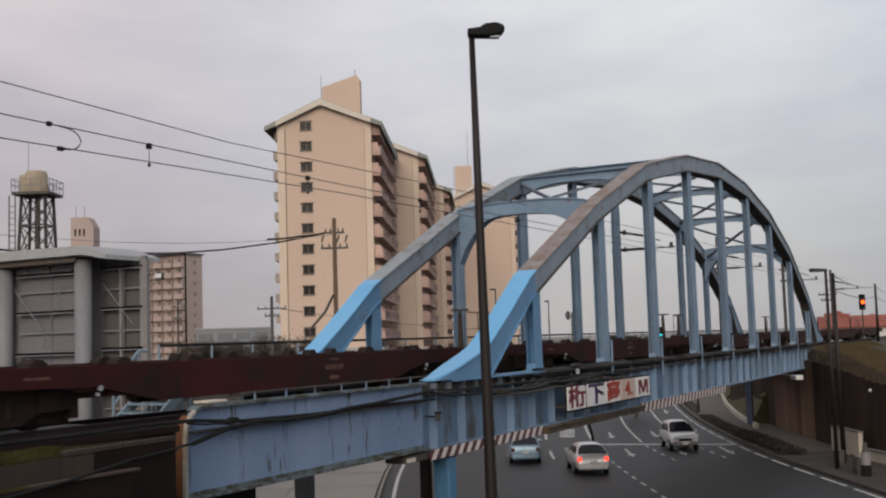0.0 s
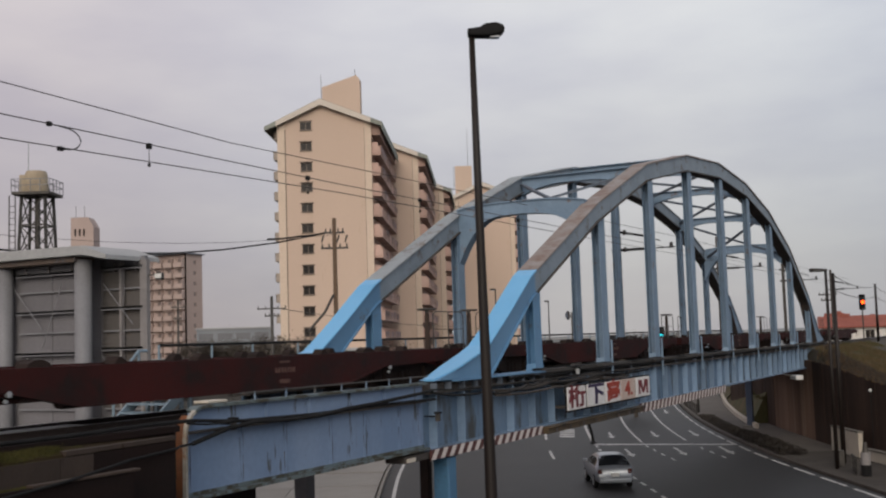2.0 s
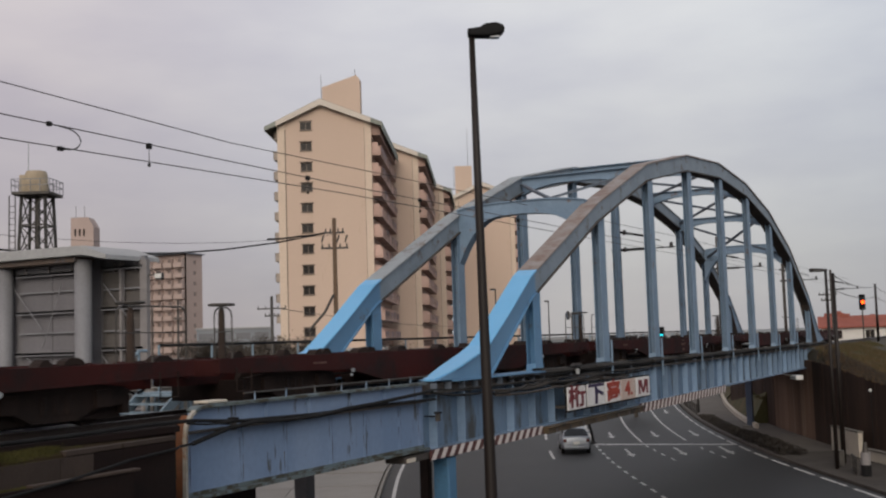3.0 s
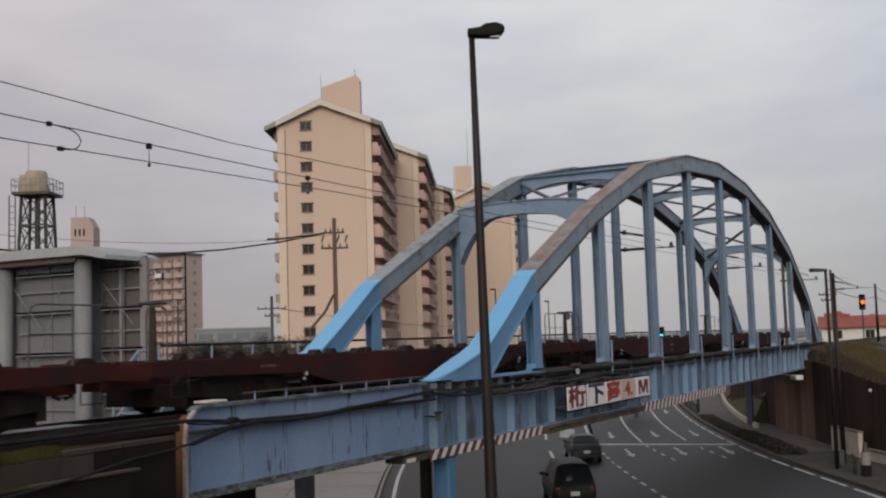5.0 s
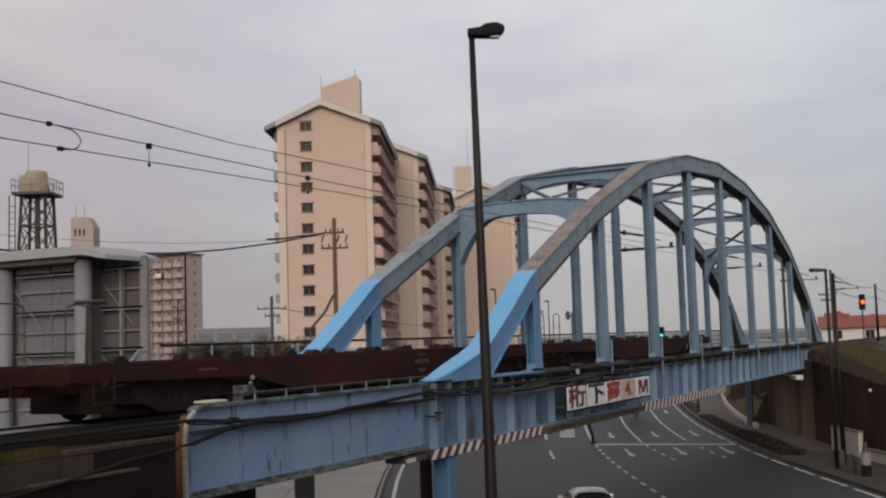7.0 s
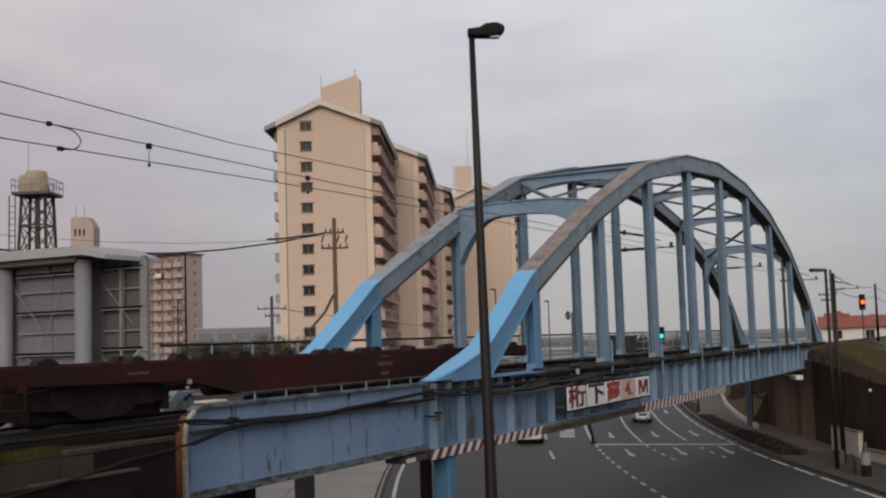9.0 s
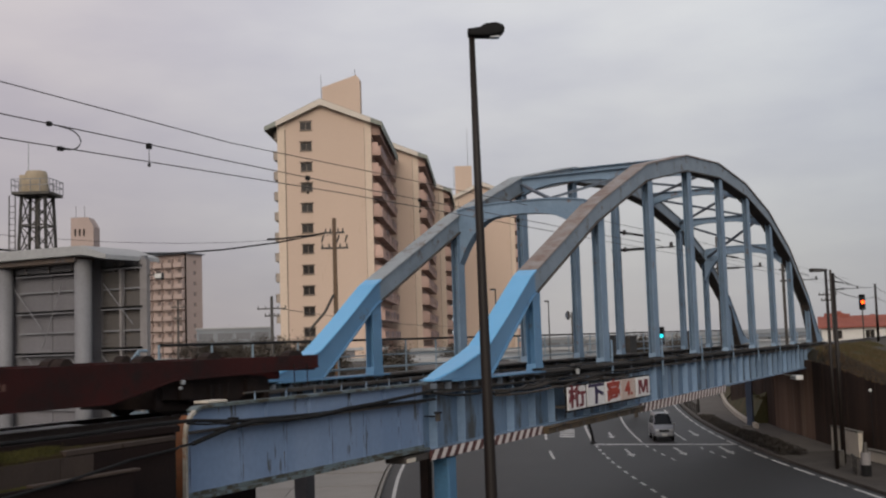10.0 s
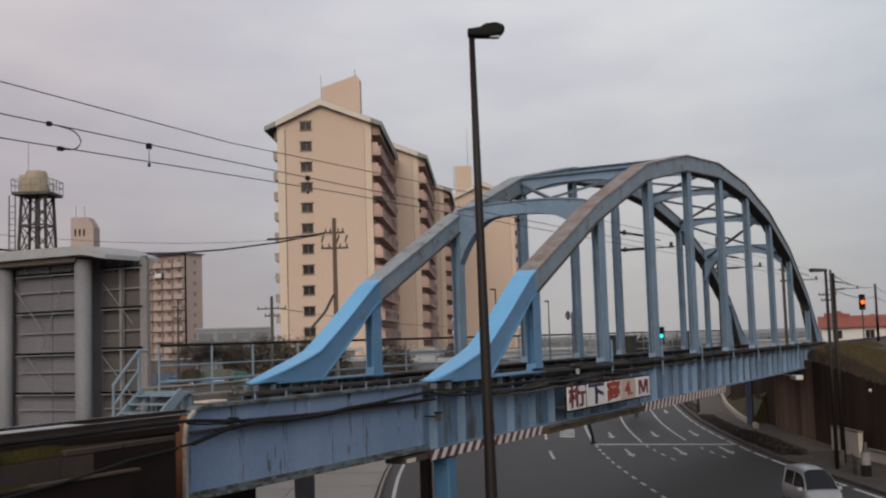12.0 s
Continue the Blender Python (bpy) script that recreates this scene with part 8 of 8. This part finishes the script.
    for i in range(4):
        bm_tube(bm, [(wx, wy, top + 1.03), ring[i * 5]], 0.02, 5)
    bm_tube(bm, [(wx, wy, top + 0.95), (wx, wy, top + 1.07)], 0.05, 8)
    part("hand_wheel", bm, M_DARKSTEEL, pd, "dark horizontal hand wheel")
    TRAIN.append((wg, centre))
    return wg


PITCH = 20.35
for i, pf in enumerate((-9.28, -8.48, -8.74, -8.58, 9.25, 9.42, 9.25)):
    wagon(98.45 - PITCH * i, pf, 40 + i)


# ---- road vehicles ----
STYLES = {
    # length, width, height, shoulder height, cabin (rear foot, rear top, front top, front foot)
    "sedan": (4.5, 1.70, 1.42, 0.92, (-1.60, -0.95, 0.25, 1.05)),
    "hatchback": (4.2, 1.70, 1.46, 0.94, (-1.98, -1.25, 0.15, 1.10)),
    "suv": (3.95, 1.64, 1.60, 0.97, (-1.88, -1.45, 0.15, 0.92)),
    "minivan": (4.7, 1.73, 1.84, 1.04, (-2.24, -1.95, 0.55, 1.55)),
    "van": (3.2, 1.32, 1.68, 0.93, (-1.55, -1.47, 0.55, 1.16)),
}
CARS = []


def road_car(style, paint_mat, label, lit=False):
    """A car lofted along its length from rounded cross-sections, with panes, lamps and wheels of their own."""
    L, W, H, belt, (rf, rt, ft, ff) = STYLES[style]
    cr = thing("car", pose(0, 0, 0), label, style if style in ("van", "suv", "minivan") else "car", "cars on the road")
    half = W / 2
    sill = 0.26 if style != "suv" else 0.34
    # station: x, shoulder height, top height, share of the full width
    st = [(-L / 2, belt * 0.60, belt * 0.66, 0.84), (-L / 2 + 0.05, belt * 0.92, belt * 0.97, 0.92), (max(rf, -L / 2 + 0.10), belt, belt + 0.06, 0.96),
          (rt * 0.75 + rf * 0.25, belt, belt + 0.72 * (H - belt), 0.985), (rt, belt, H - 0.045, 1.0), ((rt + ft) / 2, belt, H, 1.0), (ft, belt - 0.01, H - 0.05, 1.0),
          (ff, belt - 0.03, belt + 0.02, 1.0), ((ff + L / 2) / 2 + 0.12, belt - 0.10, belt - 0.055, 0.97), (L / 2 - 0.12, belt * 0.74, belt * 0.80, 0.90), (L / 2, belt * 0.50, belt * 0.58, 0.80)]
    cols = list(zip(*st))

    def ring(x):
        """The right half of the section at x, from the floor's middle to the roof's middle."""
        bz, tz, ws = (float(np.interp(x, cols[0], cols[k])) for k in (1, 2, 3))
        w = half * ws
        c = max(0.0, min(1.0, (tz - bz) / (H - belt)))
        z0 = sill + (0.06 if abs(x) > L / 2 - 0.2 else 0.0)
        ye = w * (0.95 - 0.22 * c)
        return [(0, z0), (w * 0.86, z0), (w * 0.97, z0 + 0.10), (w, (z0 + bz) / 2 + 0.05), (w * 0.975, bz - 0.03), (w * 0.95, bz + 0.01),
                (ye, tz - 0.10 * c - 0.005), (ye - 0.07 * c - 0.05, tz - 0.02 * c), (ye * 0.5, tz + 0.012), (0, tz + 0.018)]
    bm = bmesh.new()
    loops = []
    xs = sorted({*cols[0], *(x + d for x in cols[0][3:8] for d in (-0.12, 0.12))})
    xs = [x for x in xs if -L / 2 <= x <= L / 2]
    for x in xs:
        r = ring(x)
        pts = [(x, -y, z) for y, z in r] + [(x, y, z) for y, z in r[-2:0:-1]]
        loops.append([bm.verts.new(p) for p in pts])
    n = len(loops[0])
    for a, b in zip(loops, loops[1:]):
        for k in range(n):
            bm.faces.new((a[k], a[(k + 1) % n], b[(k + 1) % n], b[k]))
    bm.faces.new(loops[0][::-1])
    bm.faces.new(loops[-1])
    part("body", bm, paint_mat, cr, "", True)

    def flank(x, u, s, out=0.008):
        r = ring(x)
        (ya, za), (yb, zb) = r[5], r[6]
        return (x, s * (ya + (yb - ya) * u + out), za + (zb - za) * u)

    def lid(x, v, out=0.012):
        r = ring(x)
        (ye, ze), (yt, zt), (yh, zh) = r[6], r[7], r[8]
        y = v * ye * 0.93
        return (x - (0.02 if x < 0 else -0.02), y, float(np.interp(abs(y), [0, yh, yt, ye], [zh + 0.006, zh, zt, ze])) + out)

    def sheet(name, rows, label=""):
        b = bmesh.new()
        g = [[b.verts.new(p) for p in row] for row in rows]
        for p, q in zip(g, g[1:]):
            for k in range(len(p) - 1):
                b.faces.new((p[k], p[k + 1], q[k + 1], q[k]))
        bmesh.ops.recalc_face_normals(b, faces=b.faces)
        bmesh.ops.solidify(b, geom=b.faces[:], thickness=0.006)
        return part(name, b, M_CARGLASS, cr, label)
    lo, hi = rf + (rt - rf) * 0.62, ft + (ff - ft) * 0.66
    mid = lo + (hi - lo) * 0.5
    for s in (-1, 1):
        for x0, x1 in ((lo, mid - 0.05), (mid + 0.05, hi)):
            sheet("side_window", [[flank(x0 + (x1 - x0) * i / 4, u, s) for u in (0.10, 0.5, 0.90)] for i in range(5)])
    vs = (-1, -0.6, 0, 0.6, 1)
    sheet("windscreen", [[lid(ff - 0.05 + (ft + 0.04 - ff) * i / 3, v) for v in vs] for i in range(4)])
    x0 = max(rf, -L / 2 + 0.10) + 0.03
    sheet("rear_window", [[lid(x0 + (rt - 0.06 - x0) * i / 3, v) for v in vs] for i in range(4)])
    # wheels
    wb = L * 0.295
    for sx in (-1, 1):
        for sy in (-1, 1):
            bm = bmesh.new()
            y = sy * (half - 0.11)
            bm_tube(bm, [(sx * wb, y - 0.1, 0.31), (sx * wb, y + 0.1, 0.31)], 0.31, 20)
            bevel(bm, 0.03, 1)
            wh = part("wheel", bm, M_BLACK, cr)
            bm = bmesh.new()
            bm_tube(bm, [(sx * wb, y + sy * 0.09, 0.31), (sx * wb, y + sy * 0.118, 0.31)], 0.2, 14)
            part("rim", bm, M_CHROME, wh)
            bm = bmesh.new()
            bm_tube(bm, [(sx * wb, y - sy * 0.02, 0.33), (sx * wb, sy * (half - 0.012), 0.33)], 0.36, 20)
            part("wheel_arch", bm, M_BLACK, cr)
    # lamps
    zl = belt * 0.82
    tall = style in ("hatchback", "minivan", "van", "suv")
    for sy in (-1, 1):
        ya, yb = (0.66, 0.88) if tall else (0.56, 0.88)
        bm = bmesh.new()
        bm_box(bm, (-L / 2 - 0.004, min(sy * half * ya, sy * half * yb), zl - (0.09 if tall else 0.06)), (-L / 2 + 0.14, max(sy * half * ya, sy * half * yb), zl + (0.11 if tall else 0.06)))
        bevel(bm, 0.025, 2)
        part("tail_light", bm, M_AMBERLIGHT if lit else M_TAIL, cr, "glowing tail light" if lit else "red tail light")
        bm = bmesh.new()
        zh = belt * 0.74
        bm_box(bm, (L / 2 - 0.26, min(sy * half * 0.5, sy * half * 0.86), zh - 0.07), (L / 2 - 0.02, max(sy * half * 0.5, sy * half * 0.86), zh + 0.05))
        bevel(bm, 0.03, 2)
        part("headlight", bm, M_HEADLAMP, cr)
        bm = bmesh.new()
        bm_box(bm, (ff - 0.42, min(sy * (half - 0.04), sy * (half + 0.15)), belt), (ff - 0.28, max(sy * (half - 0.04), sy * (half + 0.15)), belt + 0.13))
        bevel(bm, 0.03, 2)
        part("mirror", bm, paint_mat, cr)
    for s in (-1, 1):
        bm = bmesh.new()
        bm_box(bm, (min(s * (L / 2 - 0.2), s * (L / 2 + 0.05)), -half * 0.84, sill + 0.02), (max(s * (L / 2 - 0.2), s * (L / 2 + 0.05)), half * 0.84, sill + 0.24))
        bevel(bm, 0.06, 3)
        part("bumper", bm, paint_mat if style != "suv" else M_STRIPW, cr, "", True)
        bm = bmesh.new()
        zp = belt * 0.68 if s < 0 else sill + 0.13
        bm_box(bm, (min(s * (L / 2 - 0.03), s * (L / 2 + 0.058)), -0.17, zp - 0.08), (max(s * (L / 2 - 0.03), s * (L / 2 + 0.058)), 0.17, zp + 0.08))
        part("number_plate", bm, M_PLATE, cr, "blank pale plate")
    bm = bmesh.new()
    bm_box(bm, (L / 2 - 0.1, -half * 0.46, belt * 0.60), (L / 2 + 0.006, half * 0.46, belt * 0.74))
    bevel(bm, 0.02, 1)
    part("grille", bm, M_BLACK, cr)
    return cr


def put_car(style, mat, label, t_ref, x_ref, rate, off, coming, lit=False, drift=0.0):
    """Drives along the road at a steady rate; x_ref is where its rear (going) or nose (coming) is at t_ref."""
    CARS.append((road_car(style, mat, label, lit), STYLES[style][0], t_ref, x_ref, rate, off, coming, drift))


put_car("hatchback", car_paint("pale_blue_car", (0.22, 0.32, 0.41)), "pale blue hatchback driving away", 0.0, 35.0, 13.1, 4.6, False)
put_car("hatchback", car_paint("white_car", (0.72, 0.70, 0.68)), "white hatchback with glowing tail lights driving away", 0.0, 30.2, 14.6, 1.75, False, True, drift=0.35)
put_car("suv", car_paint("white_suv", (0.76, 0.76, 0.75)), "white off-road car coming under the bridge", 0.0, 38.9, 15.35, -4.62, True, drift=-0.62)
put_car("hatchback", car_paint("silver_car", (0.28, 0.305, 0.34), 0.32, 0.5), "silver hatchback driving away", 2.2, 28.4, 13.2, 1.5, False)
put_car("sedan", car_paint("dark_green_car", (0.016, 0.023, 0.026), 0.4, 0.0, 0.1, 0.3), "dark saloon driving away", 4.8, 31.9, 13.1, 1.36, False, drift=0.3)
put_car("minivan", car_paint("black_minivan", (0.006, 0.006, 0.007), 0.5, 0.0, 0.0, 0.2), "black minivan driving away", 5.5, 28.3, 15.5, 4.05, False)
put_car("sedan", car_paint("white_saloon", (0.70, 0.68, 0.68)), "white saloon driving away", 7.2, 18.5, 14.8, 4.0, False)
put_car("van", car_paint("silver_van", (0.32, 0.33, 0.35), 0.33, 0.4), "silver-grey van coming under the bridge", 9.0, 58.6, 13.75, -4.42, True)


def parked_cars():
    rng = random.Random(8)
    mats = [car_paint("parked_white", (0.55, 0.55, 0.54)), car_paint("parked_blue", (0.10, 0.20, 0.36)), car_paint("parked_grey", (0.2, 0.2, 0.21))]
    firsts = [road_car(st, mt, lb) for st, mt, lb in (("van", mats[0], "white van parked beyond the line"), ("hatchback", mats[1], "blue hatchback parked beyond the line"), ("sedan", mats[2], "grey saloon parked beyond the line"))]
    spots = [(at_view(28.0 + 1.25 * i + rng.uniform(-0.3, 0.3), 165 + rng.uniform(-14, 14), 0), rng.uniform(0, 360)) for i in range(12)]
    spots += [(at_view(27.5 + 0.62 * i + rng.uniform(-0.3, 0.3), rng.uniform(185, 250), 0), rng.uniform(0, 360)) for i in range(24)]
    for i, (p, a) in enumerate(spots):
        m = pose(p.x, p.y, -0.06, 0, 0, a)
        if i < 3:
            firsts[i].matrix_basis = m
            tagged(firsts[i], group="parked cars")
        else:
            copy_thing(firsts[i % 3], m)


parked_cars()


def motions():
    for wg, centre in TRAIN:
        walk(wg, [(t, pose(centre - 11.07 * t, YC, RAIL_Z)) for t in (0.0, 3.0, 6.0, 9.0, 12.0)])
    for cr, length, t_ref, x_ref, rate, off0, coming, drift in CARS:
        rows = []
        for i in range(13):
            t = float(i)
            off = off0 + drift * max(-2.5, min(2.5, t - t_ref))
            if coming:
                x = x_ref - rate * (t - t_ref) + 0.89 * length / 2
            else:
                x = x_ref + rate * (t - t_ref) + 0.89 * length / 2
            x = max(-140.0, min(400.0, x))
            p = road_at(x, off, 0.008)
            q = road_at(min(401.0, x + 1.0), off, 0.008)
            slew = math.degrees(drift / rate) * (-1 if coming else 1)
            a = math.degrees(math.atan2(q.y - p.y, q.x - p.x)) + slew + (180 if coming else 0)
            rows.append((t, pose(p.x, p.y, p.z, 0, 0, a)))
        walk(cr, rows)


motions()
